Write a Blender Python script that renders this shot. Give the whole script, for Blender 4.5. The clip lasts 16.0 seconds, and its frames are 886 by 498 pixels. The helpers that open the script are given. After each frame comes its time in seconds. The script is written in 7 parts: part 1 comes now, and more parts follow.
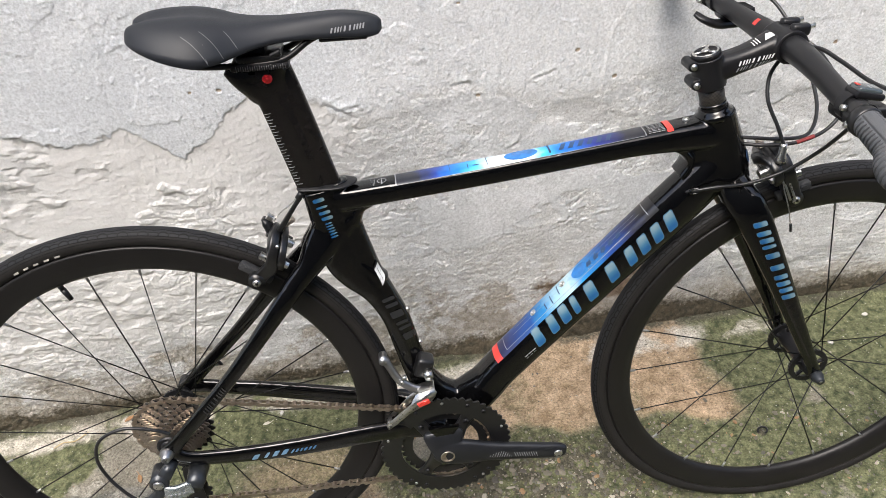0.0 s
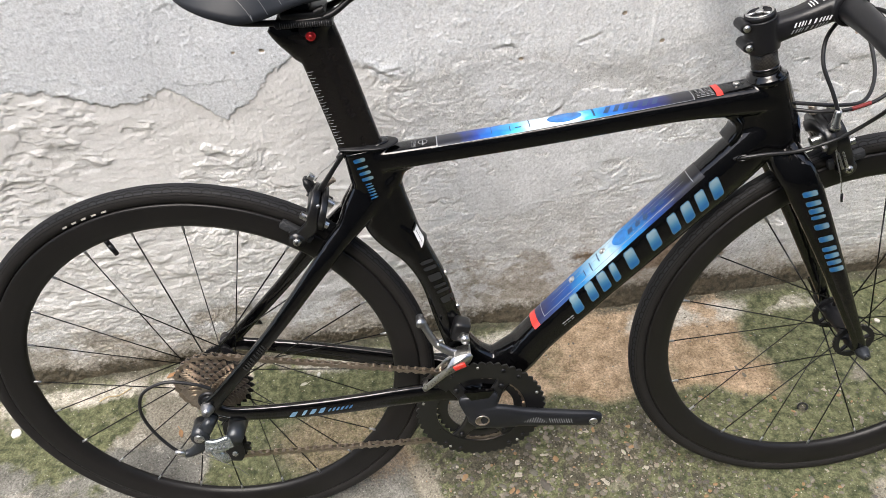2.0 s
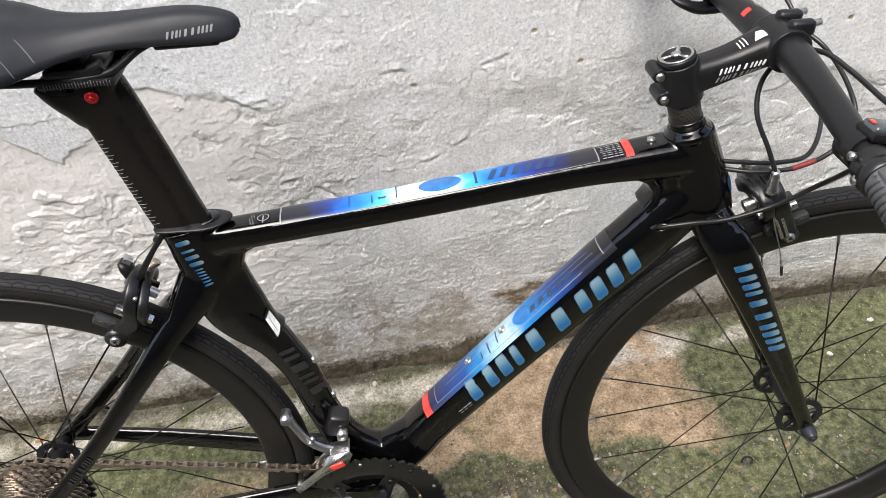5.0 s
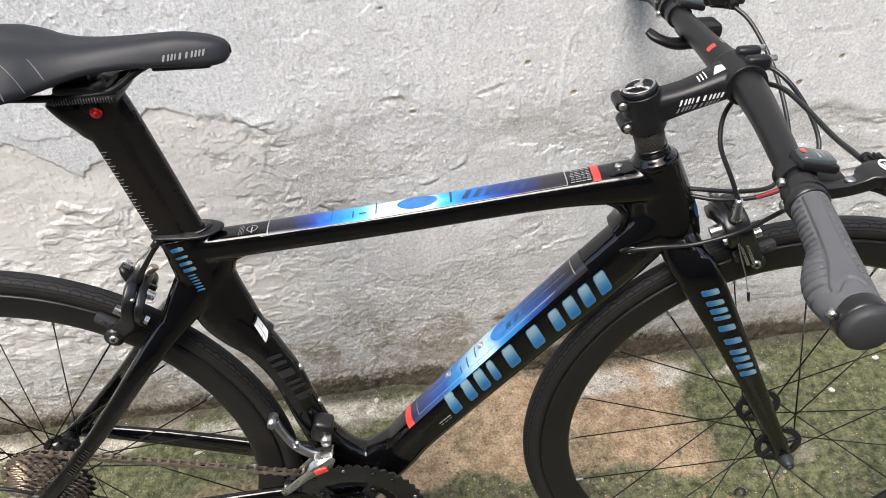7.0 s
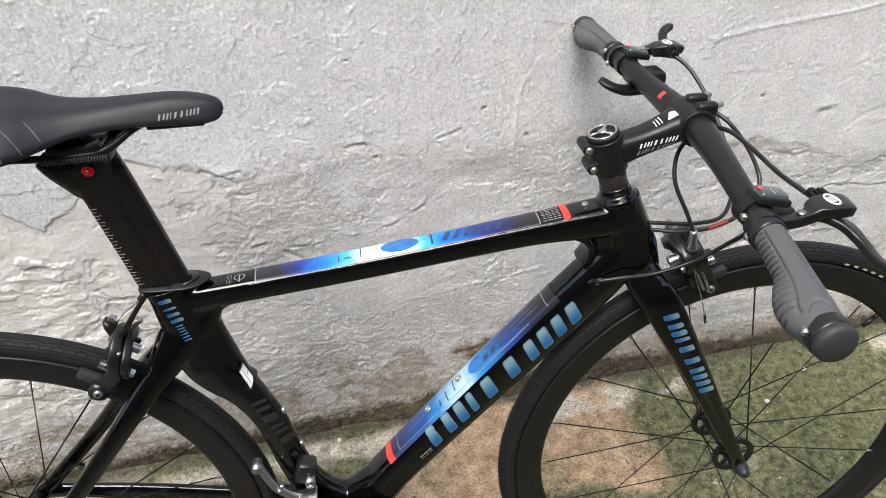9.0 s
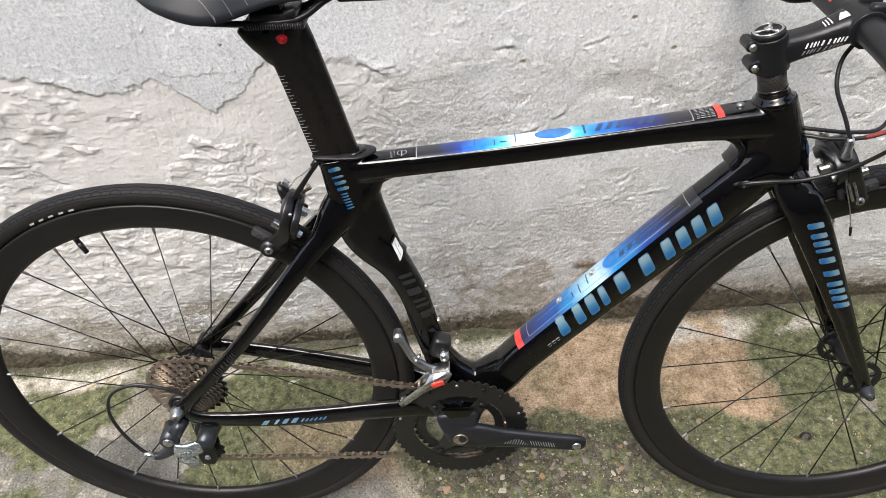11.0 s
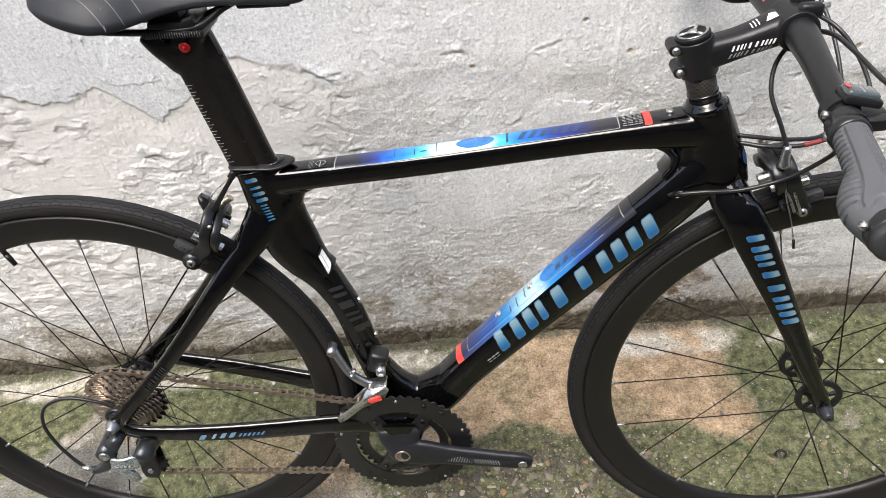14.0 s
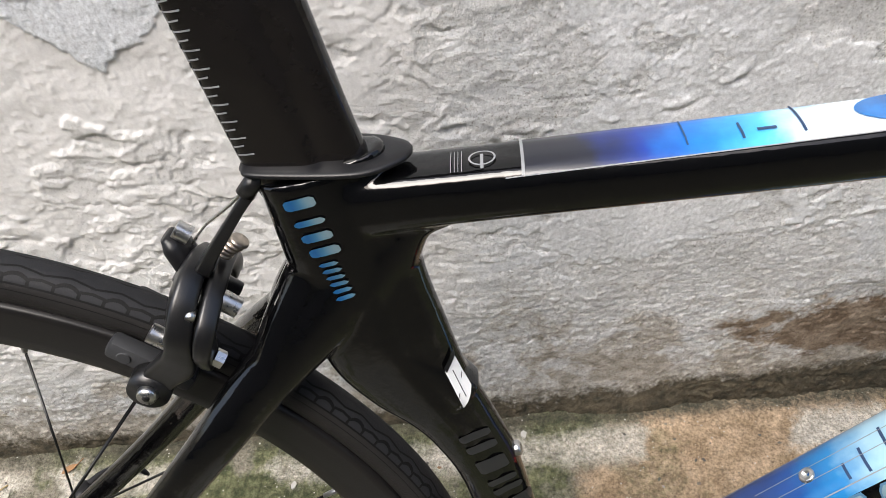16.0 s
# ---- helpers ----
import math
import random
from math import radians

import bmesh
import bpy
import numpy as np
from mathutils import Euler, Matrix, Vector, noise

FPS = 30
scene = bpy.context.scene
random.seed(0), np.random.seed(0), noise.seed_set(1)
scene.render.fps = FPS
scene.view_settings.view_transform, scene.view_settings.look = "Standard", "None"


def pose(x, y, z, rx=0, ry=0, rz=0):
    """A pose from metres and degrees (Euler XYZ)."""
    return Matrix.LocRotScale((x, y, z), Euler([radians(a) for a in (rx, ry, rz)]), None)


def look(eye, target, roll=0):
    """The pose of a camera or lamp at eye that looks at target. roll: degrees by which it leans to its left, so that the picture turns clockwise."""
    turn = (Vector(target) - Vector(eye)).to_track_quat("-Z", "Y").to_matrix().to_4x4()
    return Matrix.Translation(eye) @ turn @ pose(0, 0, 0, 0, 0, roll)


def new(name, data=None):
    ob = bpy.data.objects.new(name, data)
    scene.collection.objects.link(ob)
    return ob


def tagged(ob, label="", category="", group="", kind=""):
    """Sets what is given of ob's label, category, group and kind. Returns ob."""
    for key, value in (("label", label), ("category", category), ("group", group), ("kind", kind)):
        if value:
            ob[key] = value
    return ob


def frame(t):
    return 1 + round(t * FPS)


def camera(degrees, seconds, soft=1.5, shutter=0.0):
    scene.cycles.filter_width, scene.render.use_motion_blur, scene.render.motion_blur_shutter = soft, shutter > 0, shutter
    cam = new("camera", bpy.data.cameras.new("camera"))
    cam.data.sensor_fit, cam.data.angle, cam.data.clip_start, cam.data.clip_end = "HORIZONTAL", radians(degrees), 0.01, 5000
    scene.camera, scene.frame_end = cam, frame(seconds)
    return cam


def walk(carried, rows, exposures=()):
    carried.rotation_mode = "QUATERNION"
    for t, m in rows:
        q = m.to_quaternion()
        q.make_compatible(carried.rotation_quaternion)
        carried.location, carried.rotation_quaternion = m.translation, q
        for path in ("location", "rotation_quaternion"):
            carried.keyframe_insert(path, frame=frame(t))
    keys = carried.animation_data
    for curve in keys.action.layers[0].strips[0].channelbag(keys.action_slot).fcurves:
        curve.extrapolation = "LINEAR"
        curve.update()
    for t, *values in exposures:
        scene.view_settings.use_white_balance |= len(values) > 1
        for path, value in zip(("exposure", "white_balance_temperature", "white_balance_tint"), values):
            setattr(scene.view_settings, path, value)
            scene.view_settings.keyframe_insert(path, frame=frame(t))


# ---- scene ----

# The bicycle leans on the wall; all its parts and the path are given in its own upright frame:
# x forward from the rear axle, y towards the wall, z up from the tyres' contact line.
LEAN = 6.88
STAND = pose(0, 0, 0, -LEAN, 0, 0)
cam = camera(61.6, 16.0, soft=0.6)
PATH = [
    (0, (0.349, -0.851, 1.151), (0.487, 0.821, 0.063), -2.9),
    (0.5, (0.328, -0.858, 1.148), (0.439, 0.813, 0.054), -2.7),
    (1, (0.308, -0.862, 1.145), (0.39, 0.804, 0.041), -2.7),
    (1.5, (0.312, -0.862, 1.141), (0.368, 0.795, 0.023), -3.1),
    (2, (0.344, -0.855, 1.138), (0.379, 0.786, -0.006), -3.6),
    (2.5, (0.403, -0.782, 1.143), (0.434, 0.845, -0.021), -4.4),
    (3, (0.528, -0.687, 1.146), (0.573, 0.926, -0.036), -5.0),
    (3.5, (0.58, -0.63, 1.145), (0.652, 0.969, -0.053), -5.5),
    (4, (0.53, -0.59, 1.147), (0.658, 0.994, -0.066), -4.8),
    (4.5, (0.487, -0.596, 1.135), (0.62, 0.98, -0.088), -3.6),
    (4.7, (0.482, -0.611, 1.136), (0.607, 0.967, -0.087), -3.4),
    (6.8, (0.534, -0.68, 1.136), (0.491, 0.937, -0.04), -3.7),
    (7, (0.546, -0.683, 1.146), (0.555, 0.953, -0.003), -3.4),
    (7.5, (0.584, -0.677, 1.182), (0.81, 1.003, 0.121), -1.7),
    (8, (0.609, -0.676, 1.193), (0.933, 1.007, 0.162), -1.2),
    (8.5, (0.584, -0.678, 1.176), (0.883, 0.997, 0.125), -1.6),
    (9, (0.479, -0.709, 1.179), (0.703, 0.957, 0.097), -1.8),
    (9.5, (0.396, -0.755, 1.161), (0.549, 0.903, 0.053), -1.6),
    (10, (0.363, -0.799, 1.149), (0.437, 0.851, 0.02), -1.6),
    (10.2, (0.368, -0.8, 1.152), (0.415, 0.843, 0.012), -1.7),
    (12.3, (0.463, -0.77, 1.131), (0.348, 0.809, -0.091), -3.6),
    (12.5, (0.455, -0.779, 1.13), (0.349, 0.803, -0.088), -3.8),
    (13, (0.451, -0.784, 1.135), (0.353, 0.805, -0.076), -3.6),
    (13.5, (0.485, -0.768, 1.131), (0.437, 0.842, -0.055), -3.7),
    (14, (0.539, -0.754, 1.131), (0.412, 0.858, -0.046), -4.2),
    (14.5, (0.548, -0.699, 1.124), (0.327, 0.9, -0.057), -4.9),
    (15, (0.455, -0.553, 1.115), (0.246, 1.045, -0.069), -5.3),
    (15.5, (0.354, -0.392, 1.001), (0.22, 1.196, -0.202), -4.2),
    (16, (0.342, -0.290, 0.882), (0.25, 1.292, -0.338), -3.35),
]
walk(cam, [(t, STAND @ look(eye, target, roll)) for t, eye, target, roll in PATH],
     exposures=[(t, 0.97 + e) for t, e in ((0, 0.06), (2, 0.05), (3.5, 0.08), (4, 0.0), (4.7, 0.05), (7, 0.08), (8, -0.22), (9, -0.08), (10, 0.05), (12.5, 0.08), (14, 0.16), (15, 0.05), (15.5, -0.08), (16, 0.0))])

# ---- light ----
world = bpy.data.worlds.new("overcast")
scene.world = world
world.use_nodes = True
wn = world.node_tree.nodes
sky = wn.new("ShaderNodeTexSky")
sky.sky_type = "NISHITA"
sky.sun_disc = False
sky.sun_elevation = radians(58)
sky.sun_rotation = radians(200)
sky.air_density, sky.dust_density, sky.ozone_density = 1.0, 4.0, 1.0
wn["Background"].inputs["Strength"].default_value = 0.14
world.node_tree.links.new(sky.outputs["Color"], wn["Background"].inputs["Color"])
sun_data = bpy.data.lights.new("sun", "SUN")
sun_data.energy, sun_data.angle, sun_data.color = 1.9, radians(34), (1.0, 0.97, 0.93)
sun = new("sun", sun_data)
sun.matrix_world = look((-1.2, 0, 6), (0.5, 2.6, 0))

# ---- materials ----
def material(name, color, rough=0.5, metal=0.0, coat=0.0, vary=0.12, scale=30.0, bump=0.0, bump_scale=200.0, spec=0.5):
    """A plain painted, metal or rubber surface, with wear at two scales."""
    m = bpy.data.materials.new(name)
    m.use_nodes = True
    nt = m.node_tree
    b = nt.nodes["Principled BSDF"]
    tc = nt.nodes.new("ShaderNodeTexCoord")
    n1 = nt.nodes.new("ShaderNodeTexNoise")
    n1.inputs["Scale"].default_value, n1.inputs["Detail"].default_value = scale, 6
    n2 = nt.nodes.new("ShaderNodeTexNoise")
    n2.inputs["Scale"].default_value, n2.inputs["Detail"].default_value = bump_scale, 4
    for n in (n1, n2):
        nt.links.new(tc.outputs["Object"], n.inputs["Vector"])
    mix = nt.nodes.new("ShaderNodeMix")
    mix.data_type = "RGBA"
    mix.inputs["A"].default_value = (*[c * (1 - vary) for c in color], 1)
    mix.inputs["B"].default_value = (*[min(1, c * (1 + vary)) for c in color], 1)
    nt.links.new(n1.outputs["Fac"], mix.inputs["Factor"])
    nt.links.new(mix.outputs["Result"], b.inputs["Base Color"])
    rr = nt.nodes.new("ShaderNodeMapRange")
    rr.inputs["To Min"].default_value, rr.inputs["To Max"].default_value = max(0.02, rough * 0.8), min(1, rough * 1.25)
    nt.links.new(n1.outputs["Fac"], rr.inputs["Value"])
    nt.links.new(rr.outputs["Result"], b.inputs["Roughness"])
    b.inputs["Metallic"].default_value = metal
    b.inputs["Coat Weight"].default_value = coat
    b.inputs["Coat Roughness"].default_value = 0.025
    b.inputs["Specular IOR Level"].default_value = spec
    if bump:
        bp = nt.nodes.new("ShaderNodeBump")
        bp.inputs["Strength"].default_value, bp.inputs["Distance"].default_value = bump, 0.001
        nt.links.new(n2.outputs["Fac"], bp.inputs["Height"])
        nt.links.new(bp.outputs["Normal"], b.inputs["Normal"])
    return m


GLOSS = material("gloss_black", (0.0016, 0.0016, 0.0019), 0.30, coat=1.0, vary=0.3, scale=60, spec=0.05, bump=0.9, bump_scale=38)
GLOSS.node_tree.links.new(GLOSS.node_tree.nodes["Principled BSDF"].inputs["Normal"].links[0].from_socket, GLOSS.node_tree.nodes["Principled BSDF"].inputs["Coat Normal"])
SATIN = material("satin_black", (0.0085, 0.0085, 0.0098), 0.36, vary=0.25, scale=80, bump=0.05, bump_scale=900, spec=0.36)
POST = material("lacquered_carbon", (0.0085, 0.0074, 0.0068), 0.30, coat=1.0, vary=0.5, scale=160, spec=0.05, bump=0.9, bump_scale=38)
POST.node_tree.links.new(POST.node_tree.nodes["Principled BSDF"].inputs["Normal"].links[0].from_socket, POST.node_tree.nodes["Principled BSDF"].inputs["Coat Normal"])
CARBON = material("carbon", (0.012, 0.011, 0.010), 0.38, coat=0.3, vary=0.8, scale=160, spec=0.2)


def weave(m, scale, light):
    """Lays a twill of lighter threads over a surface."""
    nt = m.node_tree
    b = nt.nodes["Principled BSDF"]
    tc, ch, mix = nt.nodes.new("ShaderNodeTexCoord"), nt.nodes.new("ShaderNodeTexChecker"), nt.nodes.new("ShaderNodeMix")
    ch.inputs["Scale"].default_value = scale
    mix.data_type = "RGBA"
    mix.inputs["B"].default_value = light
    nt.links.new(tc.outputs["Object"], ch.inputs["Vector"])
    nt.links.new(ch.outputs["Fac"], mix.inputs["Factor"])
    nt.links.new(b.inputs["Base Color"].links[0].from_socket, mix.inputs["A"])
    nt.links.new(mix.outputs["Result"], b.inputs["Base Color"])


weave(CARBON, 420, (0.030, 0.027, 0.023, 1))
TYRE = material("tyre_rubber", (0.0165, 0.0153, 0.0147), 0.60, vary=0.35, scale=45, bump=0.25, bump_scale=700, spec=0.2)
RIM = material("carbon_rim", (0.0090, 0.0083, 0.0083), 0.40, vary=0.3, scale=14, bump=0.05, bump_scale=800, spec=0.32)
SPOKE = material("black_spoke", (0.008, 0.008, 0.008), 0.35, metal=0.3)
STEEL = material("bright_steel", (0.62, 0.61, 0.59), 0.28, metal=1.0, vary=0.15, scale=300)
ALU = material("grey_aluminium", (0.42, 0.42, 0.43), 0.36, metal=1.0, vary=0.12, scale=200)
CHAIN = material("chain_steel", (0.40, 0.34, 0.28), 0.38, metal=1.0, vary=0.35, scale=250)
CRANK = material("crank_alloy", (0.023, 0.0245, 0.0285), 0.34, metal=0.5, vary=0.15, scale=60, bump=0.05, bump_scale=900)
COG = material("cassette_steel", (0.50, 0.435, 0.37), 0.36, metal=1.0, vary=0.45, scale=250)
ANOD = material("black_anodised", (0.008, 0.008, 0.0085), 0.30, metal=0.0, vary=0.3, scale=90, bump=0.06, bump_scale=1200, spec=0.55)
GREYMETAL = material("dark_grey_painted_metal", (0.034, 0.038, 0.043), 0.30, metal=0.4, vary=0.2, scale=120)
RUBBER = material("grip_rubber", (0.083, 0.086, 0.092), 0.62, vary=0.2, scale=70, bump=0.25, bump_scale=1500)
CAPRUBBER = material("dark_rubber", (0.028, 0.029, 0.031), 0.55, vary=0.2, scale=70, bump=0.15, bump_scale=1500)
SADDLE = material("saddle_vinyl", (0.016, 0.018, 0.0225), 0.5, vary=0.15, scale=40, bump=0.12, bump_scale=1800, spec=0.32)
WINDOW = material("smoky_window", (0.050, 0.062, 0.066), 0.18, coat=0.7, vary=0.2, scale=60)
CABLE = material("cable_housing", (0.014, 0.014, 0.015), 0.35)
RED = material("red_anodised", (0.55, 0.012, 0.018), 0.25, metal=0.6, coat=0.6)
RDGREY = material("teal_grey_metal", (0.42, 0.46, 0.47), 0.26, metal=0.8, vary=0.2, scale=120)
LINE = material("faint_line", (0.10, 0.10, 0.105), 0.5)
DULLRED = material("dull_red_print", (0.24, 0.03, 0.028), 0.45)
REDPAINT = material("red_paint", (0.62, 0.035, 0.025), 0.35, coat=0.8)
WHITE = material("white_print", (0.72, 0.73, 0.74), 0.45)
GREYPRINT = material("grey_print", (0.24, 0.25, 0.26), 0.4)
DIMPRINT = material("dim_print", (0.020, 0.0205, 0.022), 0.35)
NAVY = material("navy_print", (0.02, 0.05, 0.12), 0.35)


def tread(m):
    """Cuts a ring of scalloped grooves and a file pattern into a tyre's shoulders."""
    nt = m.node_tree
    b = nt.nodes["Principled BSDF"]
    old = b.inputs["Normal"].links[0].from_socket
    tc = nt.nodes.new("ShaderNodeTexCoord")
    sep = nt.nodes.new("ShaderNodeSeparateXYZ")
    nt.links.new(tc.outputs["Object"], sep.inputs["Vector"])

    def op(kind, a, b2=None, c=None):
        n = nt.nodes.new("ShaderNodeMath")
        n.operation = kind
        for k, v in enumerate((a, b2, c)):
            if v is None:
                continue
            if isinstance(v, (int, float)):
                n.inputs[k].default_value = v
            else:
                nt.links.new(v, n.inputs[k])
        return n.outputs["Value"]

    ang = op("MULTIPLY", op("ARCTAN2", sep.outputs["Z"], sep.outputs["X"]), 84 / (2 * math.pi))
    rad = op("SQRT", op("ADD", op("MULTIPLY", sep.outputs["X"], sep.outputs["X"]), op("MULTIPLY", sep.outputs["Z"], sep.outputs["Z"])))
    side = op("ARCTAN2", op("ABSOLUTE", sep.outputs["Y"]), op("SUBTRACT", rad, 0.3248))  # 0 on the crown, 1.57 on the flank
    f = op("SUBTRACT", op("FRACT", ang), 0.5)
    af = op("ABSOLUTE", f)
    arch = op("MULTIPLY", op("LESS_THAN", op("ABSOLUTE", op("SUBTRACT", side, op("ADD", op("MULTIPLY", op("MULTIPLY", f, f), 3.2), 0.58))), 0.082), op("LESS_THAN", af, 0.26))
    sipe = op("MULTIPLY", op("LESS_THAN", op("ABSOLUTE", op("SUBTRACT", af, 0.25)), 0.036), op("MULTIPLY", op("LESS_THAN", side, 1.02), op("GREATER_THAN", side, 0.74)))
    wave = op("MULTIPLY", op("LESS_THAN", op("ABSOLUTE", op("SUBTRACT", side, op("ADD", op("MULTIPLY", af, -0.28), 0.78))), 0.058), op("GREATER_THAN", af, 0.24))
    edge_line = op("LESS_THAN", op("ABSOLUTE", op("SUBTRACT", side, 1.02)), 0.042)
    rings = op("LESS_THAN", op("ABSOLUTE", op("SUBTRACT", side, 1.30)), 0.02)
    crown = op("LESS_THAN", op("ABSOLUTE", op("SUBTRACT", side, op("ADD", op("MULTIPLY", af, 0.34), 0.26))), 0.042)
    cut = op("MAXIMUM", op("MAXIMUM", arch, op("MAXIMUM", sipe, op("MAXIMUM", wave, crown))), op("MAXIMUM", edge_line, rings))
    bp = nt.nodes.new("ShaderNodeBump")
    bp.invert = True
    bp.inputs["Strength"].default_value, bp.inputs["Distance"].default_value = 1.0, 0.003
    nt.links.new(cut, bp.inputs["Height"])
    nt.links.new(old, bp.inputs["Normal"])
    nt.links.new(bp.outputs["Normal"], b.inputs["Normal"])
    tint = nt.nodes.new("ShaderNodeMix")  # the tread's rubber is bluer than the flank's
    tint.data_type, tint.blend_type = "RGBA", "MULTIPLY"
    nt.links.new(op("LESS_THAN", side, 1.02), tint.inputs["Factor"])
    nt.links.new(b.inputs["Base Color"].links[0].from_socket, tint.inputs["A"])
    tint.inputs["B"].default_value = (1.0, 1.10, 1.28, 1)
    # groove shade painted in: the cuts' colour goes almost black
    mix = nt.nodes.new("ShaderNodeMix")
    mix.data_type = "RGBA"
    nt.links.new(cut, mix.inputs["Factor"])
    nt.links.new(tint.outputs["Result"], mix.inputs["A"])
    mix.inputs["B"].default_value = (0.002, 0.002, 0.002, 1)
    nt.links.new(mix.outputs["Result"], b.inputs["Base Color"])


tread(TYRE)


def gradient(name, axis_from, axis_to, stops, rough=0.3, coat=0.5, vary=0.1):
    """A glossy print whose colour runs from one point of the frame to another."""
    m = bpy.data.materials.new(name)
    m.use_nodes = True
    nt = m.node_tree
    b = nt.nodes["Principled BSDF"]
    tc = nt.nodes.new("ShaderNodeTexCoord")
    a, d = Vector(axis_from), Vector(axis_to) - Vector(axis_from)
    sub = nt.nodes.new("ShaderNodeVectorMath")
    sub.operation = "SUBTRACT"
    sub.inputs[1].default_value = a
    dot = nt.nodes.new("ShaderNodeVectorMath")
    dot.operation = "DOT_PRODUCT"
    dot.inputs[1].default_value = d / d.length_squared
    noi = nt.nodes.new("ShaderNodeTexNoise")
    noi.inputs["Scale"].default_value, noi.inputs["Detail"].default_value = 45, 5
    add = nt.nodes.new("ShaderNodeMath")
    add.operation = "MULTIPLY_ADD"
    add.inputs[1].default_value = vary
    ramp = nt.nodes.new("ShaderNodeValToRGB")
    ramp.color_ramp.elements[0].position, ramp.color_ramp.elements[0].color = stops[0][0], (*stops[0][1], 1)
    ramp.color_ramp.elements[1].position, ramp.color_ramp.elements[1].color = stops[-1][0], (*stops[-1][1], 1)
    for p, c in stops[1:-1]:
        e = ramp.color_ramp.elements.new(p)
        e.color = (*c, 1)
    nt.links.new(tc.outputs["Object"], sub.inputs[0])
    nt.links.new(tc.outputs["Object"], noi.inputs["Vector"])
    nt.links.new(sub.outputs["Vector"], dot.inputs[0])
    nt.links.new(noi.outputs["Fac"], add.inputs[0])
    nt.links.new(dot.outputs["Value"], add.inputs[2])
    nt.links.new(add.outputs["Value"], ramp.inputs["Fac"])
    nt.links.new(ramp.outputs["Color"], b.inputs["Base Color"])
    b.inputs["Roughness"].default_value = rough
    b.inputs["Coat Weight"].default_value = coat
    b.inputs["Coat Roughness"].default_value = 0.04
    return m


# ---- mesh helpers ----
def part(name, bm, mat, parent=None, label="", smooth=True, at=None):
    """Links a bmesh as one mesh object under a thing or a part."""
    me = bpy.data.meshes.new(name)
    if smooth:
        for f in bm.faces:
            f.smooth = True
    bm.to_mesh(me)
    bm.free()
    if mat:
        me.materials.append(mat)
    ob = new(name, me)
    ob.parent = parent
    if at is not None:
        ob.matrix_basis = at
    if label:
        ob["label"] = label
    return ob


def sharp(ob, angle=35):
    """Keeps edges sharper than the angle crisp on a smooth mesh."""
    ob.data.set_sharp_from_angle(angle=radians(angle))
    return ob


def spline(pts, per=6):
    """Catmull-Rom through rows of numbers."""
    p = np.array(pts, float)
    p = np.vstack([2 * p[0] - p[1], p, 2 * p[-1] - p[-2]])
    out = []
    for i in range(1, len(p) - 2):
        for s in np.linspace(0, 1, per, endpoint=False):
            a, b, c, d = p[i - 1 : i + 3]
            out.append(0.5 * (2 * b + (c - a) * s + (2 * a - 5 * b + 4 * c - d) * s**2 + (3 * b - a - 3 * c + d) * s**3))
    out.append(p[-2])
    return np.array(out)


def sweep(bm, rows, n=20, per=6, power=2.0, side=(0, 1, 0), cap=True):
    """A tube along rows (x, y, z, half width along side, half depth across it), rounded by the power."""
    q = spline(rows, per) if per else np.array(rows, float)
    side = Vector(side).normalized()
    rings = []
    for i, (x, y, z, a, b) in enumerate(q):
        j, k = max(0, i - 1), min(len(q) - 1, i + 1)
        d = Vector(q[k][:3] - q[j][:3]).normalized()
        u = (side - d * side.dot(d)).normalized()
        v = d.cross(u)
        ring = []
        for m in range(n):
            t = 2 * math.pi * m / n
            c, s = math.cos(t), math.sin(t)
            cu = math.copysign(abs(c) ** (2 / power), c) * max(a, 1e-4)
            sv = math.copysign(abs(s) ** (2 / power), s) * max(b, 1e-4)
            ring.append(bm.verts.new(Vector((x, y, z)) + u * cu + v * sv))
        rings.append(ring)
    for r0, r1 in zip(rings, rings[1:]):
        for m in range(n):
            bm.faces.new((r0[m], r0[(m + 1) % n], r1[(m + 1) % n], r1[m]))
    if cap:
        bm.faces.new(rings[0][::-1])
        bm.faces.new(rings[-1])
    return bm


def wire(bm, pts, r, n=8, per=8):
    """A round rod or cable through points."""
    return sweep(bm, [(*p, r, r) for p in pts], n=n, per=per, side=(0.13, 0.21, 0.97) if abs(Vector(pts[-1]).z - Vector(pts[0]).z) < 0.5 * (Vector(pts[-1]) - Vector(pts[0])).length else (0.2, 0.95, 0.1))


def rod(bm, a, b, r0, r1=None, n=14):
    """A straight round bar between two points."""
    r1 = r0 if r1 is None else r1
    d = Vector(b) - Vector(a)
    s = (1, 0, 0) if abs(d.normalized().x) < 0.7 else (0, 0, 1)
    return sweep(bm, [(*a, r0, r0), (*b, r1, r1)], n=n, per=0, side=s)


def lathe(bm, profile, centre=(0, 0, 0), axis="y", n=48, close=False, m=None):
    """Turns a profile of (radius, along) about an axis through the centre."""
    c = Vector(centre)
    rings = []
    for r, h in profile:
        ring = []
        for k in range(n):
            t = 2 * math.pi * k / n
            p = Vector((r * math.cos(t), h, r * math.sin(t))) if axis == "y" else Vector((r * math.cos(t), r * math.sin(t), h))
            if m is not None:
                p = m @ p
            ring.append(bm.verts.new(c + p))
        rings.append(ring)
    pairs = list(zip(rings, rings[1:])) + ([(rings[-1], rings[0])] if close else [])
    for r0, r1 in pairs:
        for k in range(n):
            bm.faces.new((r0[k], r0[(k + 1) % n], r1[(k + 1) % n], r1[k]))
    if not close:
        bm.faces.new(rings[0][::-1])
        bm.faces.new(rings[-1])
    bmesh.ops.recalc_face_normals(bm, faces=bm.faces)
    return bm


